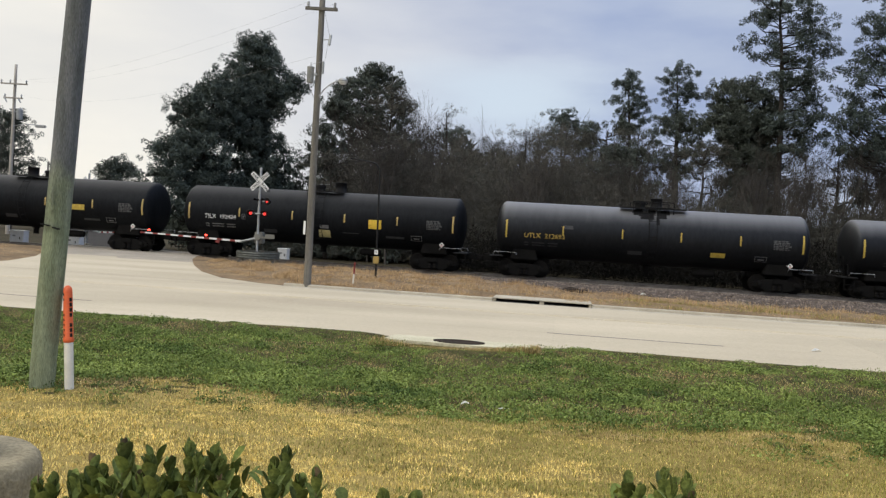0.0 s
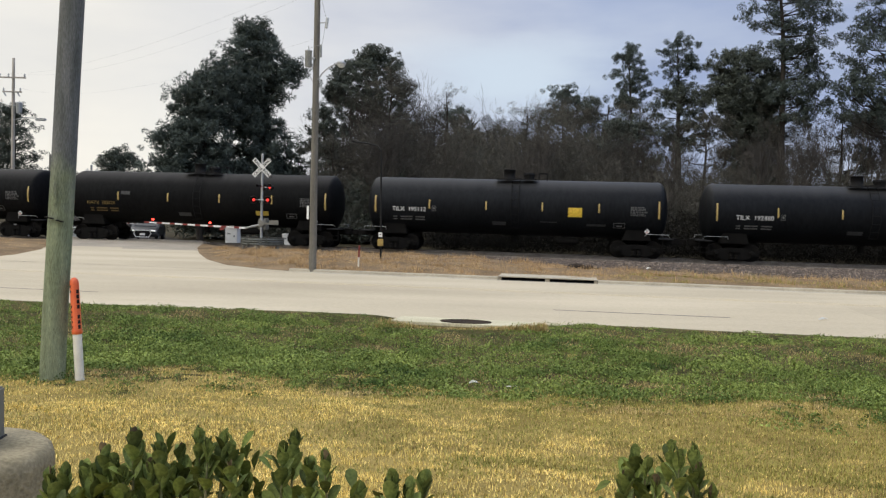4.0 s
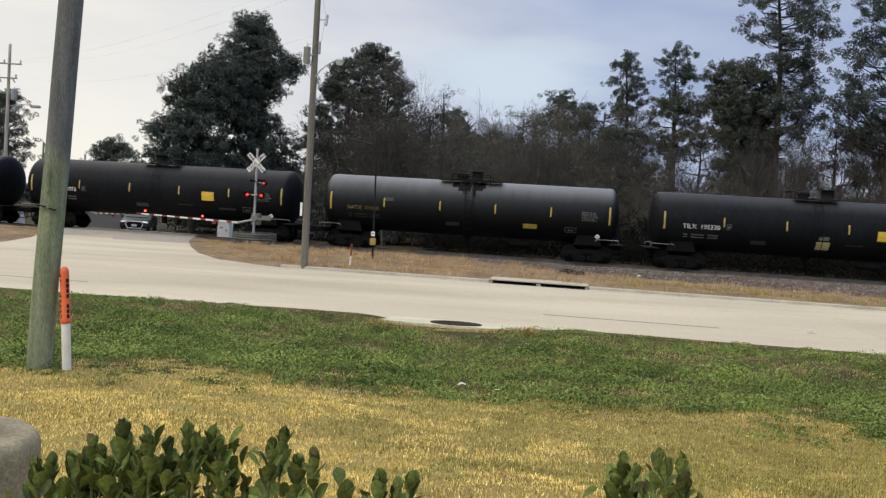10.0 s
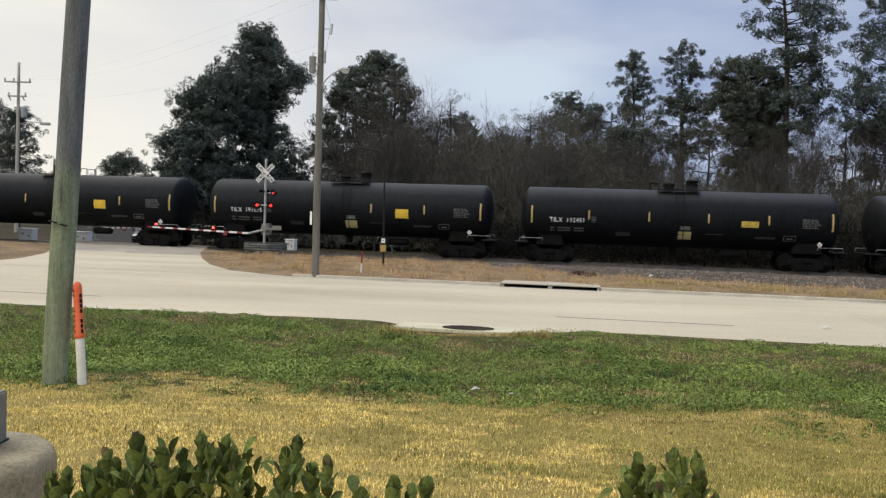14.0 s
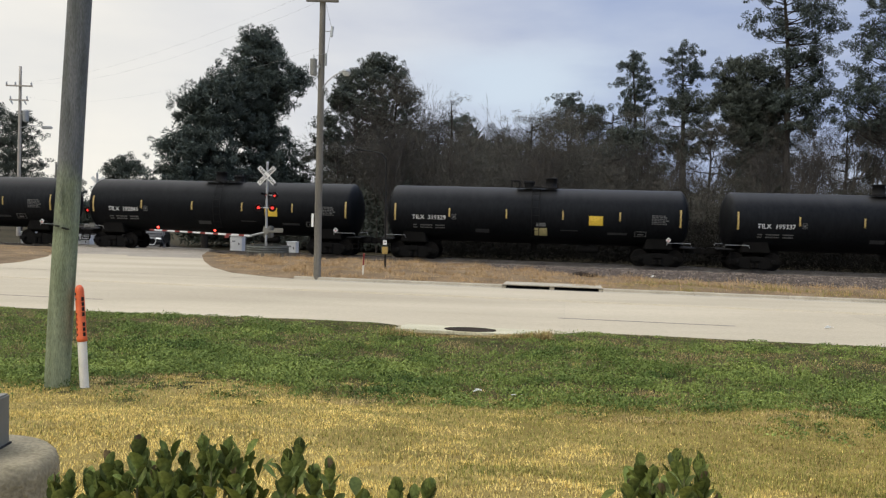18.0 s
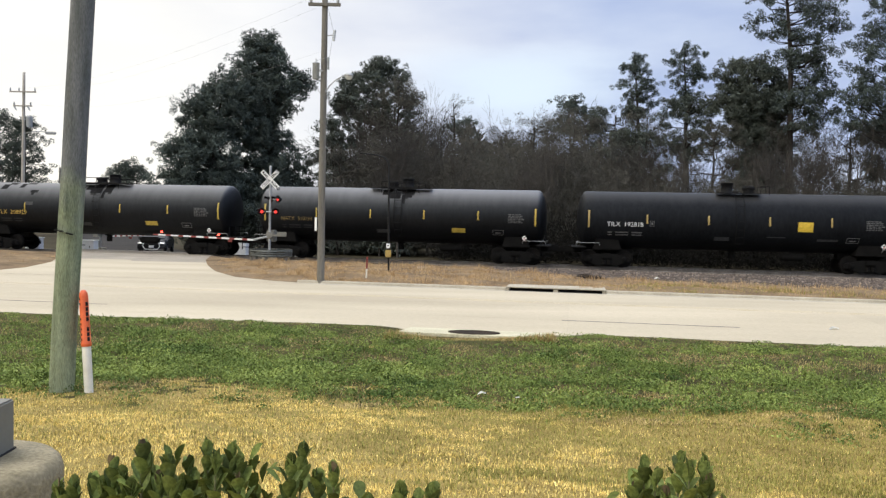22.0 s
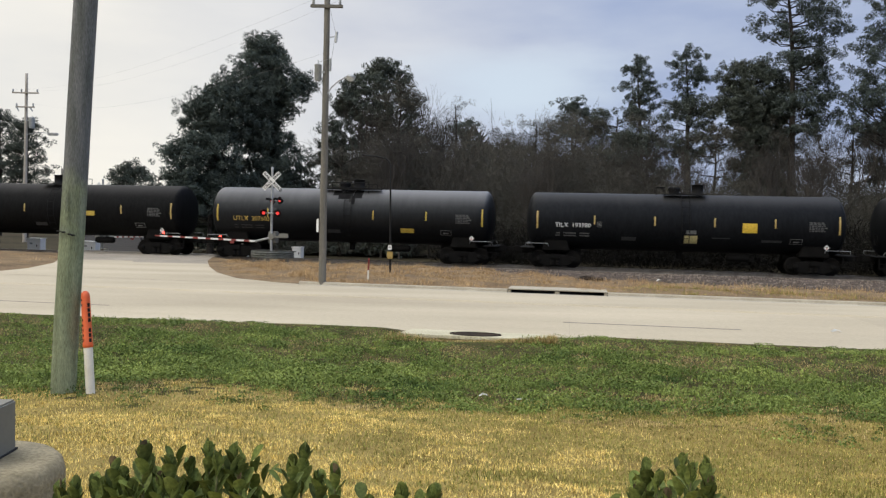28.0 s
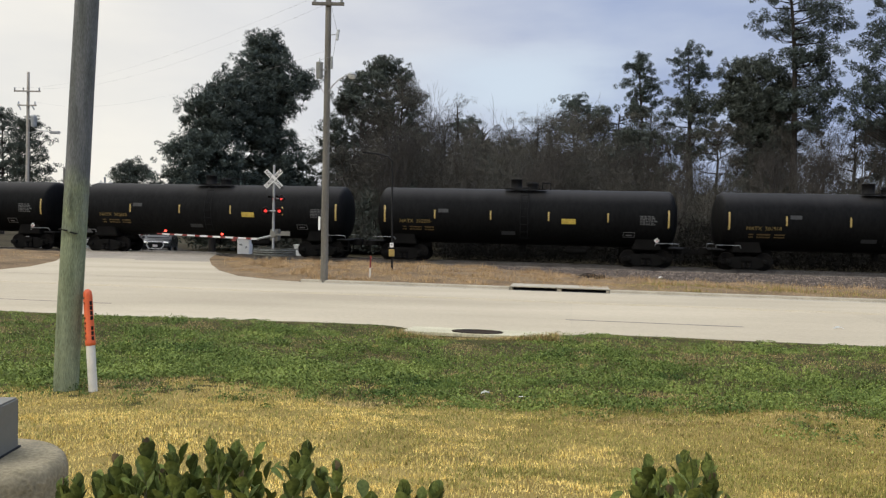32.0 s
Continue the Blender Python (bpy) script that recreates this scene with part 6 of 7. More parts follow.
# slim post with bracket arm, and the short stake beside it
post = thing("bracket_post", pose(-2.71, 34.0, 0.08), "slim dark steel post with a small ochre box beside the track", "post")
part("shaft", rod((0, 0, 0), (-0.08, 0, 4.75), 0.042, 0.035, 10), M["black"], post)
armc = bmesh.new()
path_tube([(-0.08, 0, 4.7), (-0.25, 0, 4.92), (-0.66, 0, 5.02), (-1.33, 0, 5.08)], 0.03, 6, armc)
part("arm", armc, M["black"], post)
part("box", box(0.24, 0.16, 0.30, pose(-0.02, -0.1, 0.84), 0.015), M["amber_box"], post, "small ochre box")
part("sign", box(0.16, 0.02, 0.2, pose(-0.03, -0.07, 1.17), 0.004), M["white"], post, "small white plate")
part("bar", box(0.07, 0.006, 0.03, pose(-0.03, -0.084, 1.18)), M["black"], post)
stake = thing("stake", pose(-3.25, 30.2, 0.08, 0, 2, 0), "short faded red stake with a white foot in dead grass", "stake")
part("shaft", box(0.06, 0.03, 0.45, pose(0, 0, 0.2), 0.005), M["marker_white"], stake)
part("tip", box(0.065, 0.036, 0.46, pose(0, 0, 0.63), 0.006), M["red"], stake)

# ---- crossing signal with its gate ----
def signal_mast(m, label, arm_len=6.35, both_ways=False):
    sig = thing("crossing_signal", m, label, "crossing signal", "crossing signals")
    part("mast", rod((0, 0, 0.3), (0, 0, 4.9), 0.065, None, 12), M["galv"], sig)
    part("foundation", box(0.6, 0.6, 0.4, pose(0, 0, 0.14), 0.03), M["kerb"], sig)
    part("finial", turned([(0.075, 0), (0.075, 0.05), (0.04, 0.09), (0.0001, 0.1)], 12, m=pose(0, 0, 4.9)), M["galv"], sig)
    for a, words in ((45, "CROSSING"), (-45, "RAILROAD")):
        blade = part("blade", box(1.22, 0.012 if a > 0 else 0.01, 0.23, pose(0, -0.085 - (0.014 if a > 0 else 0), 4.27, 0, -a, 0), 0.003), M["white"], sig, "white crossbuck blade with black letters")
        if a > 0:
            for w, x0 in (("CROS", -0.56), ("SING", 0.13)):
                me = text_mesh(w, 0.215, M["black"], 0.006)
                part("letters", me, None, blade, "", pose(0, -0.108, 4.27, 0, -a, 0) @ pose(x0, 0, -0.07, 90, 0, 0))
        else:
            for w, x0 in (("RAIL", -0.56), ("ROAD", 0.13)):
                me = text_mesh(w, 0.215, M["black"], 0.006)
                part("letters", me, None, blade, "", pose(0, -0.094, 4.27, 0, -a, 0) @ pose(x0, 0, -0.07, 90, 0, 0))
    def pair(z, turn, off, y=-0.09):
        arm = part("light_arm", rod((-0.42, 0, 0), (0.42, 0, 0), 0.035, None, 8), M["galv"], sig, "", pose(off, y, z, 0, 0, turn))
        for x in (-0.36, 0.36):
            head = part("flasher", turned([(0.0001, 0.16), (0.10, 0.15), (0.12, 0.05), (0.20, 0.0), (0.21, -0.015), (0.19, -0.03)], 20, "y", m=pose(x, -0.06, 0, 0, 0, 0)), M["black"], arm, "round black flasher with a red lens", smooth=True)
            part("lens", turned([(0.0001, -0.05), (0.045, -0.045), (0.078, -0.03), (0.083, 0.0)], 16, "y", m=pose(x, -0.075, 0)), M["red_lens"], arm, "lit red lens")
            hood = bmesh.new()
            ring = [(math.cos(t), math.sin(t)) for t in np.linspace(0.1, math.pi - 0.1, 9)]
            a = [hood.verts.new((x + 0.13 * c, -0.09, 0.13 * s)) for c, s in ring]
            b = [hood.verts.new((x + 0.14 * c, -0.36, 0.13 * s + 0.02)) for c, s in ring]
            for i in range(8):
                hood.faces.new((a[i], a[i + 1], b[i + 1], b[i]))
            bmesh.ops.solidify(hood, geom=hood.faces[:], thickness=0.008)
            part("hood", hood, M["black"], arm)
    pair(3.25, -38, 0.30)
    pair(2.60, 6, -0.02)
    if both_ways:
        pair(2.48, 186, 0.14, 0.12)
    part("gate_machine", box(0.42, 0.5, 0.62, pose(0.02, 0.28, 1.35), 0.04), M["box_grey"], sig, "grey gate machine")
    part("counterweight", box(0.5, 0.05, 0.24, pose(0.66, -0.02, 1.44), 0.02), M["box_grey"], sig)
    part("counterweight_arm", box(0.9, 0.05, 0.1, pose(0.3, -0.06, 1.38), 0.01), M["box_grey"], sig)
    part("hub", turned([(0.0001, -0.06), (0.17, -0.05), (0.19, 0.05)], 16, "y", m=pose(0, -0.05, 1.38)), M["box_grey"], sig)
    arm = part("gate_arm", rod((-0.1, -0.06, 1.3), (-0.85, -0.06, 1.12), 0.06, 0.05, 8), M["grey_paint"], sig, "lowered red and white gate arm")
    n = 16
    for i in range(n):
        e = [-0.75 - (arm_len - 0.75) * (k + (0.22 if k % 2 else 0.0)) / n for k in (i, i + 1)]
        x0, x1 = e
        zz = 1.12 + 0.16 * (i + 0.5) / n
        part("stripe", box(x0 - x1 - 0.004, 0.03, 0.10 - 0.002 * i, pose((x0 + x1) / 2, -0.06, zz, 0, 1.6, 0), 0.004), M["white"] if i % 2 == 0 else M["red"], arm)
    for x in (-arm_len + 0.48, -arm_len + 3.6, -arm_len + 2.05):
        zz = 1.12 + 0.16 * (-x - 0.75) / (arm_len - 0.75)
        base = part("arm_lamp", box(0.1, 0.08, 0.06, pose(x, -0.06, zz + 0.09), 0.01), M["black"], arm)
        if x != -arm_len + 2.05:
            part("lamp_lens", turned([(0.0001, 0.09), (0.04, 0.085), (0.06, 0.06), (0.06, 0.0)], 12, m=pose(x, -0.07, zz + 0.12)), M["red_lamp"], arm, "lit red lamp")
    part("arm_sign", box(0.22, 0.012, 0.13, pose(-2.1, -0.09, 1.04), 0.004), M["red"], arm)
    return sig


signal_mast(pose(-9.54, 41.5, 0.05, 0, 0, -6), "grey crossing signal with crossbuck, red flashers and lowered gate")
far_sig = signal_mast(pose(-23.5, 53.0, -0.22, 0, 0, 172), "crossing signal seen from behind across the track", 3.9, True)

guard = thing("guard_ring", pose(-9.42, 41.3, 0.08), "round corrugated steel guard rail round the signal", "guard rail")
prof = [(0.0, 0.0), (0.035, 0.05), (-0.005, 0.11), (0.035, 0.17), (0.0, 0.22), (0.035, 0.27), (-0.005, 0.33), (0.0, 0.36)]
for k in range(2):
    bm = bmesh.new()
    rows = []
    for i in range(19):
        a = math.pi * (k + i / 18)
        rows.append([bm.verts.new(((1.08 + d) * math.cos(a), (1.08 + d) * math.sin(a), 0.26 + h * 1.05)) for d, h in prof])
    for r1, r2 in zip(rows, rows[1:]):
        for i in range(len(prof) - 1):
            bm.faces.new((r1[i], r1[i + 1], r2[i + 1], r2[i]))
    bmesh.ops.solidify(bm, geom=bm.faces[:], thickness=0.006)
    part("beam", bm, M["guard_steel"], guard)
for i in range(6):
    a = math.pi * (i + 0.5) / 3
    part("post", box(0.12, 0.15, 0.72, pose(1.0 * math.cos(a), 1.0 * math.sin(a), 0.28, 0, 0, math.degrees(a)), 0.01), M["grey_wood"], guard)

# ---- relay boxes beyond the track ----
def relay(x, y, sx, sz, label, z=-0.24):
    o = thing("relay_box", pose(x, y, z - 0.05, 0, 0, -8), label, "relay box", "relay boxes by the crossing")
    part("case", box(sx, 0.6, sz, pose(0, 0, sz / 2 + 0.06), 0.03), M["relay_white"], o)
    part("lid", box(sx + 0.06, 0.68, 0.06, pose(0, 0, sz + 0.09), 0.015), M["relay_white"], o)
    part("latch", box(0.06, 0.03, 0.14, pose(sx * 0.25, -0.31, sz * 0.6), 0.008), M["black"], o)
    part("vent", box(0.2, 0.02, 0.1, pose(-sx * 0.18, -0.305, sz * 0.75), 0.004), M["grey_paint"], o)
    part("foundation", box(sx * 0.8, 0.5, 0.12, pose(0, 0, 0.03), 0.01), M["kerb"], o)


relay(-27.4, 52, 0.95, 0.92, "white metal relay box beside the crossing")
relay(-23.9, 52.2, 1.0, 0.80, "low white metal relay box beside the crossing")
relay(-13.8, 52, 0.82, 1.06, "white metal relay box with a dark label")
relay(-10.2, 52, 0.62, 0.76, "small white metal relay box behind the track")

# ---- waiting car ----
def waiting_car(m):
    car = thing("waiting_car", m, "dark grey saloon car with lit headlights waiting at the crossing", "car")
    side = [(-2.2, 0.32), (-2.28, 0.55), (-2.2, 0.78), (-1.2, 0.95), (-0.45, 1.42), (0.9, 1.45), (1.75, 1.05), (2.25, 0.98), (2.3, 0.55), (2.2, 0.30)]
    body = bmesh.new()
    prism(side, 1.8, pose(0, 0, 0, 0, 0, 90), 0.08, body)
    part("body", body, M["car_paint"], car)
    part("windscreen", box(1.42, 0.02, 0.62, pose(0, -0.86, 1.2, -58, 0, 0), 0.005), M["glass_dark"], car)
    part("grille", prism([(-0.42, 0.18), (-0.5, 0.0), (-0.36, -0.2), (0.36, -0.2), (0.5, 0.0), (0.42, 0.18)], 0.05, pose(0, -2.29, 0.55), 0.01), M["black"], car, "black hexagonal grille")
    surround = bmesh.new()
    ring = [(-0.46, 0.21), (-0.55, 0.0), (-0.4, -0.23), (0.4, -0.23), (0.55, 0.0), (0.46, 0.21), (-0.46, 0.21)]
    path_tube([(x, -2.31, 0.55 + z) for x, z in ring], 0.025, 6, surround)
    part("grille_surround", surround, M["relay_white"], car, "bright chrome grille surround")
    for s in (-1, 1):
        hl = part("headlight", box(0.42, 0.1, 0.14, pose(s * 0.68, -2.22, 0.74, 0, s * 8, s * 14), 0.03), M["lamp_glass"], car)
        part("bulb", box(0.3, 0.02, 0.07, pose(s * 0.68, -2.285, 0.74, 0, s * 8, s * 14), 0.008), M["headlight"], hl, "lit headlight")
        part("air_intake", box(0.36, 0.04, 0.16, pose(s * 0.72, -2.25, 0.42), 0.02), M["black"], car)
        part("mirror", box(0.2, 0.12, 0.14, pose(s * 1.0, -0.75, 1.02), 0.03), M["car_paint"], car)
        for y in (-1.4, 1.4):
            wh = part("wheel", turned([(0.21, -0.11), (0.31, -0.11), (0.335, -0.07), (0.335, 0.07), (0.31, 0.11), (0.21, 0.11)], 20, "x", m=pose(s * 0.82, y, 0.335)), M["tyre"], car)
            part("rim", turned([(0.0001, -0.09), (0.2, -0.1), (0.215, -0.1)], 16, "x", m=pose(s * 0.82 , y, 0.335, 0, 0, 180 if s > 0 else 0)), M["galv"], wh)
    part("number_plate", box(0.32, 0.01, 0.15, pose(0, -2.33, 0.50), 0.003), M["white"], car, "plain white plate")
    part("hood_seam", box(1.4, 0.02, 0.01, pose(0, -2.1, 0.86)), M["black"], car)
    return car


waiting_car(pose(-20.7, 55.6, -0.25, 0, 0, 12))

# ---- gravel stones, litter, rubble ----
def stones(name, n, u0, u1, w0, w1, size, zf, label, seed):
    rng = np.random.default_rng(seed)
    base = np.array([(1, 0, 0), (-1, 0, 0), (0, 1, 0), (0, -1, 0), (0, 0, 0.8), (0, 0, -0.8)], float)
    tri = np.array([(0, 2, 4), (2, 1, 4), (1, 3, 4), (3, 0, 4), (2, 0, 5), (1, 2, 5), (3, 1, 5), (0, 3, 5)])
    u, w = rng.uniform(u0, u1, n), rng.uniform(w0, w1, n)
    vs, fs = np.empty((n * 6, 3)), np.empty((n * 8, 3), int)
    for i in range(n):
        q = Euler(rng.uniform(0, 6.28, 3)).to_matrix()
        s = size * rng.uniform(0.5, 1.4) * rng.uniform(0.7, 1.2, (6, 1))
        c = uw(u[i], w[i], zf(u[i], w[i]))
        vs[i * 6:i * 6 + 6] = (base * s) @ np.array(q).T + np.array(c)
        fs[i * 8:i * 8 + 8] = tri + i * 6
    stuff(name, mesh_of(name, vs, fs, M["stone"]), label, "gravel")


stones("ballast_stones", 14000, -8, 34, 31.5, 41.4, 0.045, lambda u, w: max(float(gravel_z(u, w)), verge_z(u, w) - 0.03), "loose grey ballast stones beside the track", 21)
for i, (x, y, s) in enumerate([(5.3, 32.0, 0.26), (5.75, 31.7, 0.22), (6.1, 31.9, 0.18), (5.0, 32.3, 0.16)]):
    rock = turned([(0.0001, -0.5), (0.6, -0.4), (1.0, 0.0), (0.7, 0.5), (0.0001, 0.65)], 7)
    rng_ = random.Random(i)
    for v in rock.verts:
        v.co *= rng_.uniform(0.75, 1.2)
    bmesh.ops.scale(rock, vec=(s * 1.5, s, s * 0.8), verts=rock.verts)
    tagged(part("broken_rock", rock, M["iron"] if i < 2 else M["stone"], None, "", pose(x, y, 0.22, 0, 0, 40 * i)), "lump of dark broken rubble in the dead grass", "rubble", "rubble heap")
for x, y, z, sx, sy in ((0.41, 10.0, 0.15, 0.11, 0.06), (-2.62, 9.7, 0.17, 0.12, 0.02), (-3.6, 9.6, 0.17, 0.06, 0.05), (8.8, 18.4, 0.045, 0.22, 0.1), (8.1, 31.6, 0.25, 0.2, 0.14), (0.9, 9.85, 0.15, 0.16, 0.02)):
    bm = bmesh.new()
    pts = [bm.verts.new((px, py, pz)) for px, py, pz in ((-sx / 2, -sy / 2, 0), (sx * 0.1, -sy * 0.6, sy * 0.4), (sx / 2, -sy * 0.3, 0.01), (sx * 0.45, sy / 2, sy * 0.3), (-sx * 0.1, sy * 0.45, sy * 0.6), (-sx / 2, sy * 0.4, 0.005))]
    bm.faces.new((pts[0], pts[1], pts[4], pts[5]))
    bm.faces.new((pts[1], pts[2], pts[3], pts[4]))
    bmesh.ops.solidify(bm, geom=bm.faces[:], thickness=0.004)
    tagged(part("litter", bm, M["white"], None, "", pose(x, y, z)), "crumpled white scrap lying on the ground", "litter", "litter")

# ---- concrete footing with its grey box ----
footing = thing("light_footing", pose(-1.61, 2.62, 0.6), "weathered round concrete footing carrying a grey steel box", "footing")
FZ = 1.471 - 0.6
part("plinth", turned([(0.30, -0.2), (0.302, FZ - 0.055), (0.294, FZ - 0.022), (0.276, FZ - 0.005), (0.25, FZ), (0.0001, FZ + 0.002)], 48), M["old_concrete"], footing, smooth=True)
steel = part("box", box(0.24, 0.24, 0.178, pose(-0.025, 0.02, FZ + 0.09, 0, 0, 4), 0.006), M["box_grey"], footing, "plain grey steel box")
part("base_gap", box(0.25, 0.25, 0.008, pose(-0.025, 0.02, FZ + 0.003, 0, 0, 4)), M["dark"], steel)


# ---- hedge shrubs in front of the camera ----
def leaf_mesh(k):
    """A leathery spoon-shaped leaf, folded along its midrib and curled back."""
    rng = random.Random(k)
    L, Wd = 0.061 * rng.uniform(0.92, 1.08), 0.0160 * rng.uniform(0.9, 1.12)
    vv, ff = [], []
    st = [(0.0, 0.10), (0.16, 0.34), (0.36, 0.78), (0.56, 1.0), (0.76, 0.93), (0.91, 0.58), (1.0, 0.10)]
    curl = rng.uniform(-0.15, 0.45)
    for t, wd in st:
        z = -curl * L * t * t * 0.5
        vv += [(t * L, -Wd * wd, z + 0.32 * Wd * wd), (t * L, -0.5 * Wd * wd, z + 0.10 * Wd * wd), (t * L, 0, z), (t * L, 0.5 * Wd * wd, z + 0.10 * Wd * wd), (t * L, Wd * wd, z + 0.32 * Wd * wd)]
    for i in range(len(st) - 1):
        for j in range(4):
            ff.append((i * 5 + j, i * 5 + j + 1, (i + 1) * 5 + j + 1, (i + 1) * 5 + j))
    return mesh_of("leaf", vv, ff, M["hedge_leaf"], True)


LEAVES = [leaf_mesh(k) for k in range(5)]
YOUNG = leaf_mesh(9)
YOUNG.materials[0] = M["young_leaf"]


def shrub(tips, y0, seed, fill_n, label, depth=0.5):
    """Upright shoots with leaves in crossed pairs; each tip is the top of its highest leaf."""
    rng = random.Random(seed)
    cx = sum(x for x, z in tips) / len(tips)
    off = Vector((cx, y0, 0.76))
    sh = thing("shrub", pose(*off), label, "shrub", "hedge shrubs")
    for x, z in tips:
        y = y0 + rng.uniform(-0.05, 0.08)
        s = y / 2.0
        apex = Vector((x * s, y, 2.3 - (2.3 - z) * s - 0.046))
        lean = Vector((rng.uniform(-0.10, 0.10), rng.uniform(-0.10, 0.10), 1)).normalized()
        low = apex - lean * 0.16
        root = Vector((cx + (low.x - cx) * 0.55, y0 + rng.uniform(-0.08, 0.08), 0.74))
        bm = bmesh.new()
        rod(root - off, low - off, 0.0065, 0.0045, 6, bm)
        rod(low - off, apex - off, 0.0045, 0.002, 6, bm)
        part("stem", bm, M["stem"], sh)
        turn, at = rng.uniform(0, 180), 0.0
        for k in range(6):
            for half_turn in (0, 180):
                if k and rng.random() < 0.06:
                    continue
                p = apex - lean * (at + rng.uniform(-0.003, 0.003)) - off
                up = 86 - 5.5 * k + rng.uniform(-10, 6)
                sc = (0.74, 0.90, 1.0, 1.04, 1.06, 1.02, 0.98)[k] * rng.uniform(0.88, 1.08)
                q = pose(*p, 0, 0, turn + half_turn + rng.uniform(-16, 16)) @ pose(0, 0, 0, 0, -up, 0) @ pose(0, 0, 0, rng.uniform(-22, 22), 0, 0)
                me = YOUNG if k == 0 and rng.random() < 0.28 else LEAVES[rng.randrange(5)]
                part("leaf", me, None, sh, "", q @ Matrix.Diagonal((sc, sc, sc, 1)))
            turn += 90 + rng.uniform(-14, 14)
            at += (0.012, 0.017, 0.021, 0.023, 0.024, 0.024, 0.024)[k]
    if fill_n:
        r2 = np.random.default_rng(seed)
        lm = LEAVES[0]
        co = np.array([v.co[:] for v in lm.vertices])
        fc = np.array([q.vertices[:] for q in lm.polygons])
        vs, fs = [], []
        for i in range(fill_n):
            x, z = tips[r2.integers(len(tips))]
            c = Vector((x + r2.normal(scale=0.035) - cx, r2.uniform(-0.05, depth * 0.5), z - 0.76 - 0.125 - abs(r2.normal(scale=0.12))))
            q = Matrix.Translation(c) @ pose(0, 0, 0, 0, 0, r2.uniform(0, 360)) @ pose(0, 0, 0, r2.uniform(-30, 30), -r2.uniform(30, 80), 0)
            m = np.array(q)
            vs.append((co * r2.uniform(0.8, 1.1)) @ m[:3, :3].T + m[:3, 3])
            fs.append(fc + i * len(co))
        o = part("inner_leaves", mesh_of("inner_leaves", np.concatenate(vs), np.concatenate(fs), M["hedge_fill"], True), None, sh)
        o["kind"] = "stuff"
    return sh


H_LABEL = "dark green broad-leaved hedge shrub with upright shoots"
shrub([(-0.987, 1.632), (-0.948, 1.633), (-0.896, 1.649), (-0.85, 1.692), (-0.824, 1.669), (-0.775, 1.736), (-0.756, 1.706), (-0.872, 1.636), (-0.80, 1.64)], 2.0, 31, 210, H_LABEL)
shrub([(-0.71, 1.707), (-0.653, 1.700), (-0.609, 1.747), (-0.585, 1.713), (-0.544, 1.741), (-0.525, 1.705), (-0.529, 1.657), (-0.495, 1.612), (-0.67, 1.65), (-0.60, 1.65), (-0.73, 1.655)], 2.03, 32, 190, H_LABEL)
shrub([(-0.394, 1.712), (-0.364, 1.741), (-0.329, 1.676), (-0.288, 1.694), (-0.455, 1.545), (-0.425, 1.55)], 1.99, 33, 45, H_LABEL)
shrub([(-0.196, 1.613), (-0.115, 1.648), (-0.069, 1.624), (-0.032, 1.648)], 2.02, 34, 30, H_LABEL)
shrub([(0.478, 1.668), (0.497, 1.723), (0.526, 1.700), (0.552, 1.652), (0.589, 1.742), (0.610, 1.722), (0.648, 1.736), (0.660, 1.690), (0.697, 1.632)], 2.0, 35, 45, H_LABEL)


# ---- grass ----
def hummock(x, y):
    return step(grain(x * 0.75, y * 1.1, 0.5, 5), 0.32, 0.62) * (0.55 + 0.45 * step(grain(x, y, 0.16, 12), 0.3, 0.65))


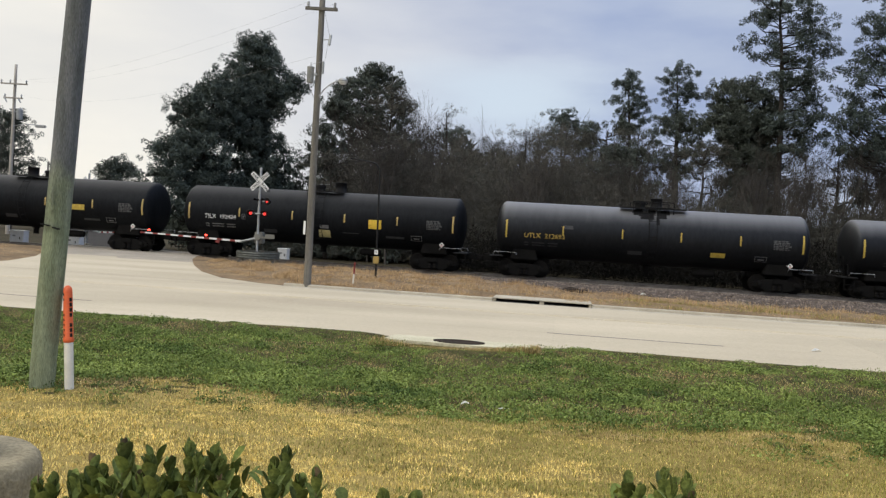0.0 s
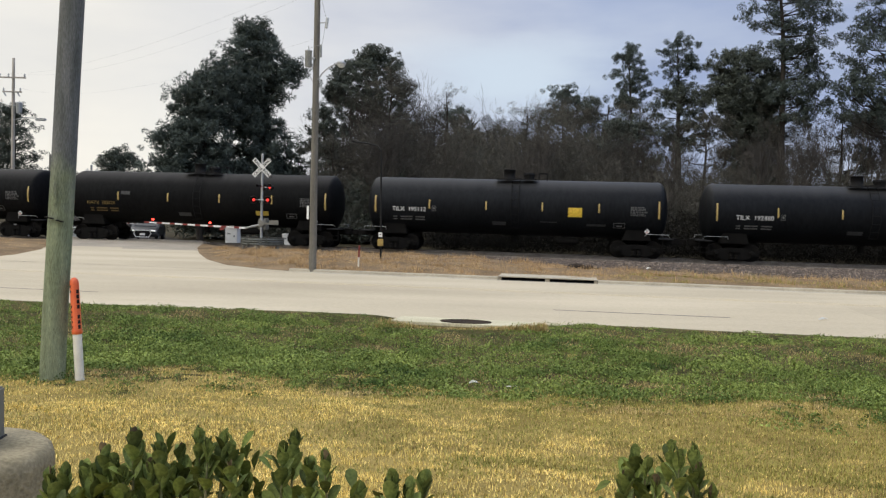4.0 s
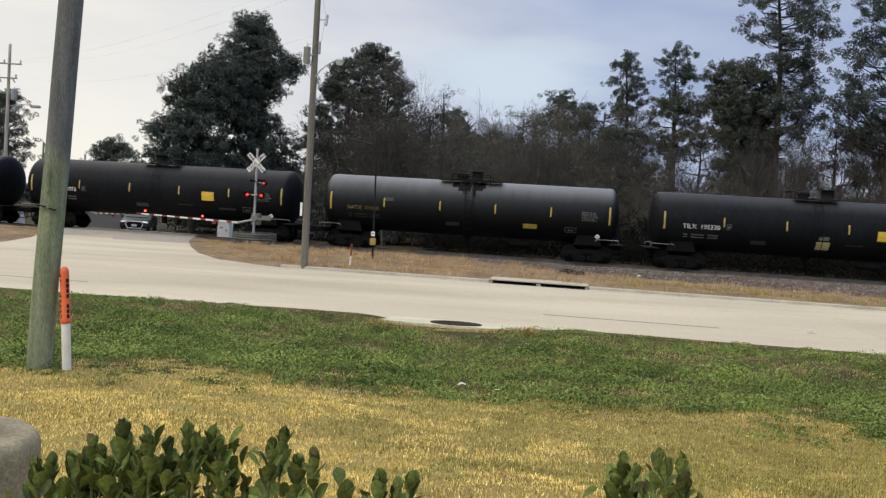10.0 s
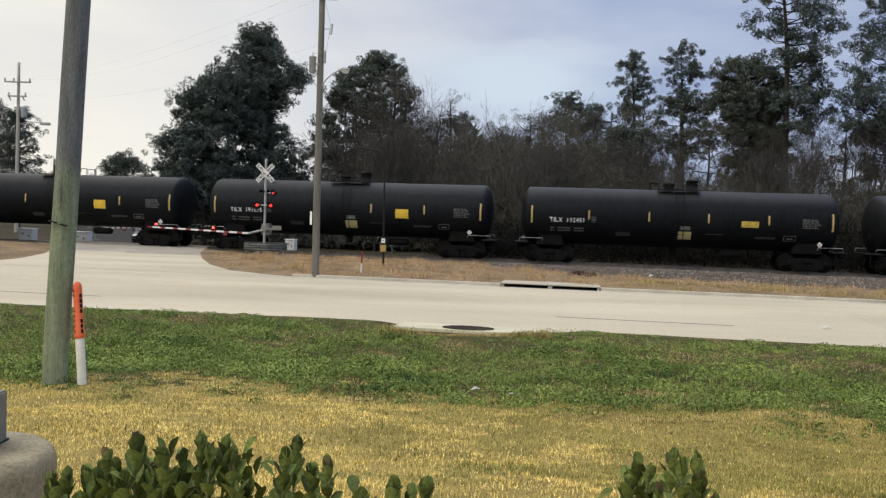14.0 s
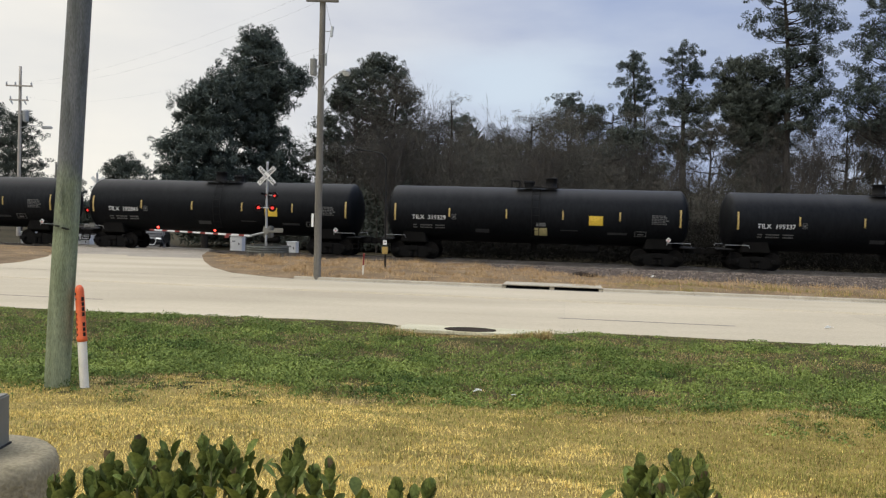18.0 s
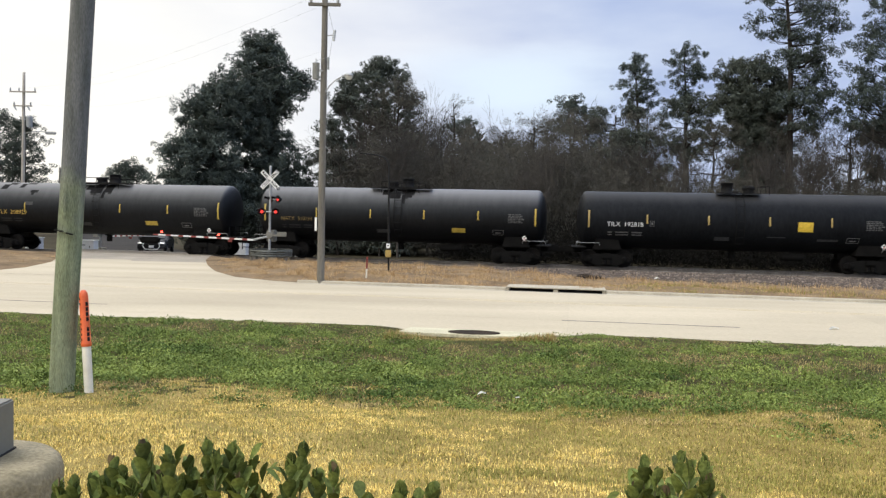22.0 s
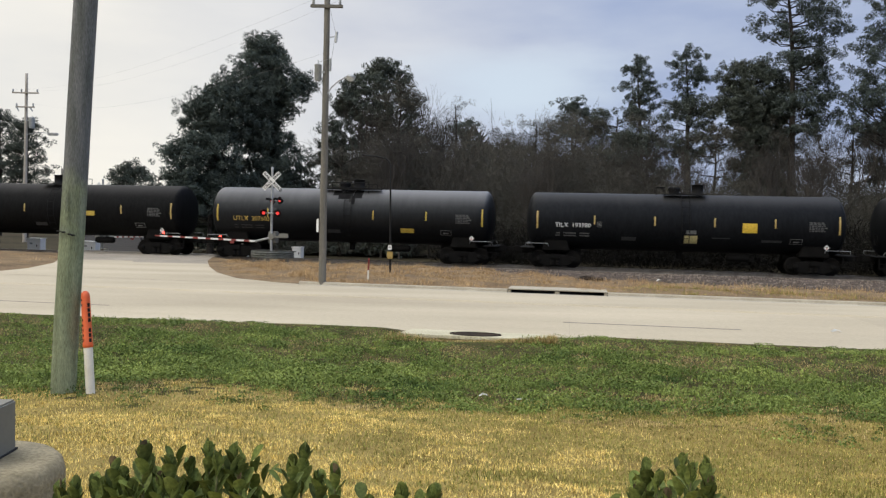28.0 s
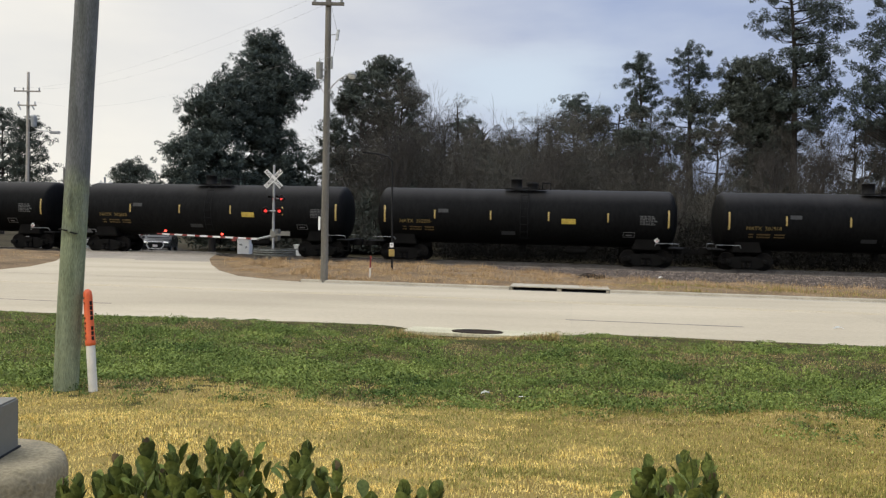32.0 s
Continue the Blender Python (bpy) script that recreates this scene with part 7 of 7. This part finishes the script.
def blades(name, n, region, length, width, material, seed, label, keep, stand=0.9, broad=False, raise_by=0.0):
    """Separate blades or weed leaves standing on the lawn where keep(x, y) allows."""
    rng = np.random.default_rng(seed)
    x0, x1, w0, w1 = region
    # more blades near the camera, where each one shows
    w = w0 + (w1 - w0) * rng.uniform(0, 1, n) ** 1.2
    half_w = np.interp(w, [w0, w1], [x0, x1])
    u = rng.uniform(-1, 1, n) * half_w
    x, y = u * CT + w * ST, -u * ST + w * CT
    ok = rng.uniform(0, 1, n) < keep(x, y, w)
    x, y, w = x[ok], y[ok], w[ok]
    n = len(x)
    z = ground_z(x, y)
    # worn shorter along the edge of the street
    low = 1 - 0.45 * step(w + flare(x * CT - y * ST), 15.4, 16.7)
    # and round the manhole's apron
    ring = step(np.hypot((x * CT - y * ST - mu) / 1.9, (w - mw) / 1.6), 0.75, 1.1)
    low = low * (0.3 + 0.7 * ring)
    az = rng.uniform(0, 2 * math.pi, n)
    lean = np.abs(rng.normal(scale=stand, size=n))
    ln = length * rng.uniform(0.5, 1.3, n) * low
    wd = width * rng.uniform(0.6, 1.3, n) * (0.4 + 0.6 * low)
    d = np.stack([np.cos(az) * np.sin(lean), np.sin(az) * np.sin(lean), np.abs(np.cos(lean)) + 0.1], 1)
    s = np.stack([-np.sin(az), np.cos(az), np.zeros(n)], 1)
    b = np.stack([x, y, z - 0.004], 1)
    b[:, 2] += raise_by * hummock(x, y) * rng.uniform(0, 1, n) ** 0.5 * ring * (1 - 0.85 * step(w + flare(x * CT - y * ST), 15.3, 16.5))
    if broad:
        v = np.empty((n, 4, 3))
        v[:, 0] = b
        v[:, 1] = b + d * ln[:, None] * 0.55 + s * wd[:, None] * 0.5
        v[:, 2] = b + d * ln[:, None]
        v[:, 3] = b + d * ln[:, None] * 0.55 - s * wd[:, None] * 0.5
        f = np.arange(n * 4).reshape(-1, 4)
    else:
        v = np.empty((n, 3, 3))
        v[:, 0] = b - s * wd[:, None] * 0.5
        v[:, 1] = b + s * wd[:, None] * 0.5
        v[:, 2] = b + d * ln[:, None]
        f = np.arange(n * 3).reshape(-1, 3)
    stuff(name, mesh_of(name, v.reshape(-1, 3), f, M[material]), label, "grass")


# worn places among the weeds: x, y, half width, half depth
WORN = [(2.28, 13.8, 0.40, 0.40), (1.56, 11.05, 0.45, 0.28), (0.48, 11.2, 0.28, 0.25), (0.19, 14.05, 0.45, 0.4), (4.71, 9.6, 0.5, 0.42), (6.14, 13.5, 0.4, 0.5), (7.35, 13.4, 0.6, 0.45), (-4.15, 9.72, 0.5, 0.36), (-3.75, 10.2, 0.5, 0.25), (-1.76, 11.7, 0.4, 0.3)]


def bald(x, y, w):
    """1 where weeds cover the soil, 0 in the brown bare patches."""
    worn = 0.0
    for a, b, rx, ry in WORN:
        worn = np.maximum(worn, np.exp(-(((x - a) / rx) ** 2 + ((y - b) / ry) ** 2)))
    return (1 - 0.92 * step(grain(x, y * 1.5, 1.3, 3) + 0.35 * grain(x, y, 0.35, 4), 0.755, 0.90)) * (1 - step(worn + 0.5 * (grain(x, y, 0.2, 11) - 0.5), 0.35, 0.7))


def away(x, y, w):
    u = x * CT - y * ST
    return (((np.abs(u - mu) > 1.56) | (np.abs(w - mw) > 0.74)) & (w + flare(u) < 16.7)) * 1.0


def greening(x, y):
    """Patches of the lawn that are turning green, more of them towards the weeds and to the east."""
    near = np.clip((x * ST + y * CT - 6.4) / 2.6, 0, 1)
    return step(grain(x, y * 1.3, 0.55, 6) + 0.085 * np.clip(x + 0.3, 0, 4) + 0.20 * near, 0.52, 0.74)


def browning(x, y):
    """Dead brown patches in the lawn."""
    return step(grain(x, y * 1.4, 0.5, 9) + 0.12 * np.clip(x - 0.4, 0, 3), 0.54, 0.76)


blades("dry_lawn", 560000, (3.2, 8.5, 3.0, 11.5), 0.029, 0.0074, "blade_dry", 51, "mown straw-yellow dormant lawn", lambda x, y, w: (1 - green_share(x, y, w)) * (0.4 + 0.6 * step(grain(x, y, 0.13, 8), 0.34, 0.6)) * (1 - 0.9 * greening(x, y)) * (1 - 0.75 * browning(x, y)) * (1 - 0.2 * step(x, 1.2, 3.4)) + 0.03, 0.85)
blades("green_weeds", 185000, (6.0, 14.0, 7.6, 16.85), 0.033, 0.020, "blade_green", 52, "low green weeds in the lawn strip beside the road", lambda x, y, w: green_share(x, y, w) ** 1.8 * bald(x, y, w) * (0.06 + 0.94 * hummock(x, y)) * away(x, y, w), 1.0, True, 0.2)
blades("weed_grass", 120000, (5.0, 14.0, 6.5, 16.85), 0.045, 0.009, "blade_green", 53, "green grass blades among the weeds", lambda x, y, w: green_share(x, y, w) * (0.04 + 0.96 * bald(x, y, w)) * (0.08 + 0.92 * hummock(x, y)) * away(x, y, w), 0.9)
blades("straw_in_weeds", 150000, (6.0, 14.0, 8.5, 16.85), 0.04, 0.012, "straw", 54, "straw-coloured dead blades among the weeds", lambda x, y, w: (0.14 + 1.0 * (1 - bald(x, y, w)) + 0.08 * (1 - hummock(x, y))) * away(x, y, w), 1.1)
blades("turning_grass", 190000, (4.2, 13.5, 5.6, 16.6), 0.034, 0.010, "blade_olive", 56, "yellowing grass between the lawn and the weeds", lambda x, y, w: np.clip(1.1 - np.abs(green_share(x, y, w) - 0.45) * 1.7, 0.05, 1) * (0.12 + 0.88 * bald(x, y, w)) * (0.35 + 0.65 * hummock(x, y)) * away(x, y, w), 0.95)
blades("lawn_green_tint", 260000, (3.2, 8.5, 3.2, 9.9), 0.030, 0.008, "blade_olive", 55, "scattered green blades in the dormant lawn", lambda x, y, w: 0.07 + 0.93 * greening(x, y) * step(x, -3.0, 1.6), 0.9)
blades("brown_thatch", 230000, (3.2, 8.5, 3.0, 11.0), 0.028, 0.009, "thatch", 58, "brown dead patches in the dormant lawn", lambda x, y, w: 0.04 + (0.20 + 0.45 * step(x, 0.4, 2.4)) * browning(x, y) * (0.3 + 0.7 * step(grain(x, y, 0.10, 14), 0.35, 0.6)), 1.0)

blades("apron_fringe", 16000, (4.2, 4.2, 15.1, 15.66), 0.16, 0.022, "straw", 59, "dead grass along the concrete apron", lambda x, y, w: (np.abs(x * CT - y * ST - mu) < 1.65) * 0.9, 0.7)


def weed_mounds(name, n, seed, material, label, size=1.0):
    """Low cushions of small weed leaves, each leaf lying on the round of its cushion, with dark creases between."""
    rng = np.random.default_rng(seed)
    w = 7.9 + 8.8 * rng.uniform(0, 1, n) ** 1.1
    u = rng.uniform(-1, 1, n) * np.interp(w, [7.9, 16.7], [6.4, 13.5])
    x, y = u * CT + w * ST, -u * ST + w * CT
    lush = step(grain(x * 0.7, y * 1.2, 0.9, 5), 0.3, 0.65)
    clear = (np.abs(u - mu) > 1.68) | (np.abs(w - mw) > 0.90)
    keep = green_share(x, y, w) ** 1.6 * bald(x, y, w) * (0.25 + 0.75 * lush) * away(x, y, w) * clear
    ok = rng.uniform(0, 1, n) < keep
    x, y, w, u, lush = x[ok], y[ok], w[ok], u[ok], lush[ok]
    # lower and smaller along the street and round the manhole's apron
    low = (1 - 0.6 * step(w + flare(u), 15.2, 16.5)) * (0.3 + 0.7 * step(np.hypot((u - mu) / 2.1, (w - mw) / 1.9), 0.75, 1.15))
    r = size * rng.uniform(0.045, 0.15, len(x)) * (0.6 + 0.55 * lush) * (0.55 + 0.45 * low)
    h = r * rng.uniform(0.55, 1.0, len(x)) * low / size ** 0.3
    z = ground_z(x, y)
    k = np.maximum(6, (r / 0.012) ** 1.55 * 1.8 / size ** 0.5).astype(int)
    c = np.repeat(np.stack([x, y, z - 0.012], 1), k, axis=0)
    rr, hh = np.repeat(r, k)[:, None], np.repeat(h, k)[:, None]
    m = len(c)
    a, e = rng.uniform(0, 2 * math.pi, m), np.arcsin(rng.uniform(0.02, 1, m))
    d = np.stack([np.cos(a) * np.cos(e), np.sin(a) * np.cos(e), np.sin(e)], 1)
    p = c + d * np.concatenate([rr, rr, hh], 1) * rng.uniform(0.82, 1.08, (m, 1))
    nrm = d / np.concatenate([rr, rr, np.maximum(hh, 0.01)], 1)
    nrm /= np.linalg.norm(nrm, axis=1)[:, None]
    lie = nrm + rng.normal(scale=0.45, size=(m, 3))
    lie /= np.linalg.norm(lie, axis=1)[:, None]
    t1 = np.cross(lie, rng.normal(size=(m, 3)))
    t1 /= np.linalg.norm(t1, axis=1)[:, None]
    t2 = np.cross(lie, t1)
    ln = 0.0138 * size ** 0.2 * rng.uniform(0.7, 1.35, (m, 1))
    wd = ln * rng.uniform(0.55, 0.8, (m, 1))
    v = np.stack([p - t1 * ln, p + t2 * wd, p + t1 * ln, p - t2 * wd], 1)
    stuff(name, mesh_of(name, v.reshape(-1, 3), np.arange(m * 4).reshape(-1, 4), M[material]), label, "grass")


weed_mounds("weed_cushions", 10000, 57, "blade_green", "cushions of low green weeds beside the road")
weed_mounds("weed_clumps", 1100, 77, "blade_green", "broad clumps of green weeds beside the road", 2.3)


def verge_blades(name, n, seed, lo, hi, edge, side, material, label):
    rng = np.random.default_rng(seed)
    w = rng.uniform(lo, hi, n)
    off = rng.uniform(0, 1, n) ** 1.3 * side
    e = np.array([edge(a) for a in w])
    u = e + off
    clump = np.array([noise.noise((a * 0.9, b * 0.9, 0.0)) for a, b in zip(u, w)])
    spread = stone_edge(u) + 0.35
    ok = (rng.uniform(-0.5, 0.6, n) < clump + 0.1) & (w < spread + rng.normal(scale=0.5, size=n))
    u, w, off = u[ok], w[ok], np.abs(off[ok])
    n = len(u)
    z = np.array([verge_z(a, b) for a, b in zip(u, w)])
    b = np.stack([u * CT + w * ST, -u * ST + w * CT, z - 0.02], 1)
    az = rng.uniform(0, 6.28, n)
    lean = np.abs(rng.normal(scale=0.95, size=n))
    tall = 0.55 + 0.9 * step(clump[ok], -0.1, 0.45)
    ln = (rng.uniform(0.06, 0.24, n) * tall * np.clip(off / 2.0, 0.2, 1))[:, None]
    d = np.stack([np.cos(az) * np.sin(lean), np.sin(az) * np.sin(lean), np.cos(lean)], 1)
    s = np.stack([-np.sin(az), np.cos(az), np.zeros(n)], 1) * 0.0075
    v = np.stack([b - s, b + s, b + d * ln], 1)
    stuff(name, mesh_of(name, v.reshape(-1, 3), np.arange(n * 3).reshape(-1, 3), M[material]), label, "grass")


verge_blades("verge_grass", 170000, 61, 27.9, 42.3, right_edge_u, 36, "tan_blade", "dead tan grass standing on the verge")
verge_blades("kerb_weeds", 16000, 63, 27.9, 30.6, lambda w: 0.5, 26, "blade_olive", "green grass coming up along the kerb")
verge_blades("verge_grass_far", 22000, 62, 28.6, 42.3, left_edge_u, -9, "tan_blade", "dead tan grass beyond the side road")


def motions():
    """The train rolls past, and its wheels turn with it."""
    for car, s in zip(cars, CAR_S):
        walk(car, [(t, along(s + train_s(t) - 6.514, TRACK_W, RAIL_Z)) for t in range(0, 33, 2)])
    done = {}
    for ws, x in wheelsets:
        if x not in done:
            walk(ws, [(k / 30, pose(x, 0, 0.457, 0, 0, 0) @ pose(0, 0, 0, 0, math.degrees(train_s(k / 30) / 0.457) % 360, 0)) for k in range(0, 961)])
            done[x] = ws.animation_data
        else:
            ws.rotation_mode = "QUATERNION"
            keys = ws.animation_data_create()
            keys.action = done[x].action
            keys.action_slot = done[x].action_slot


motions()
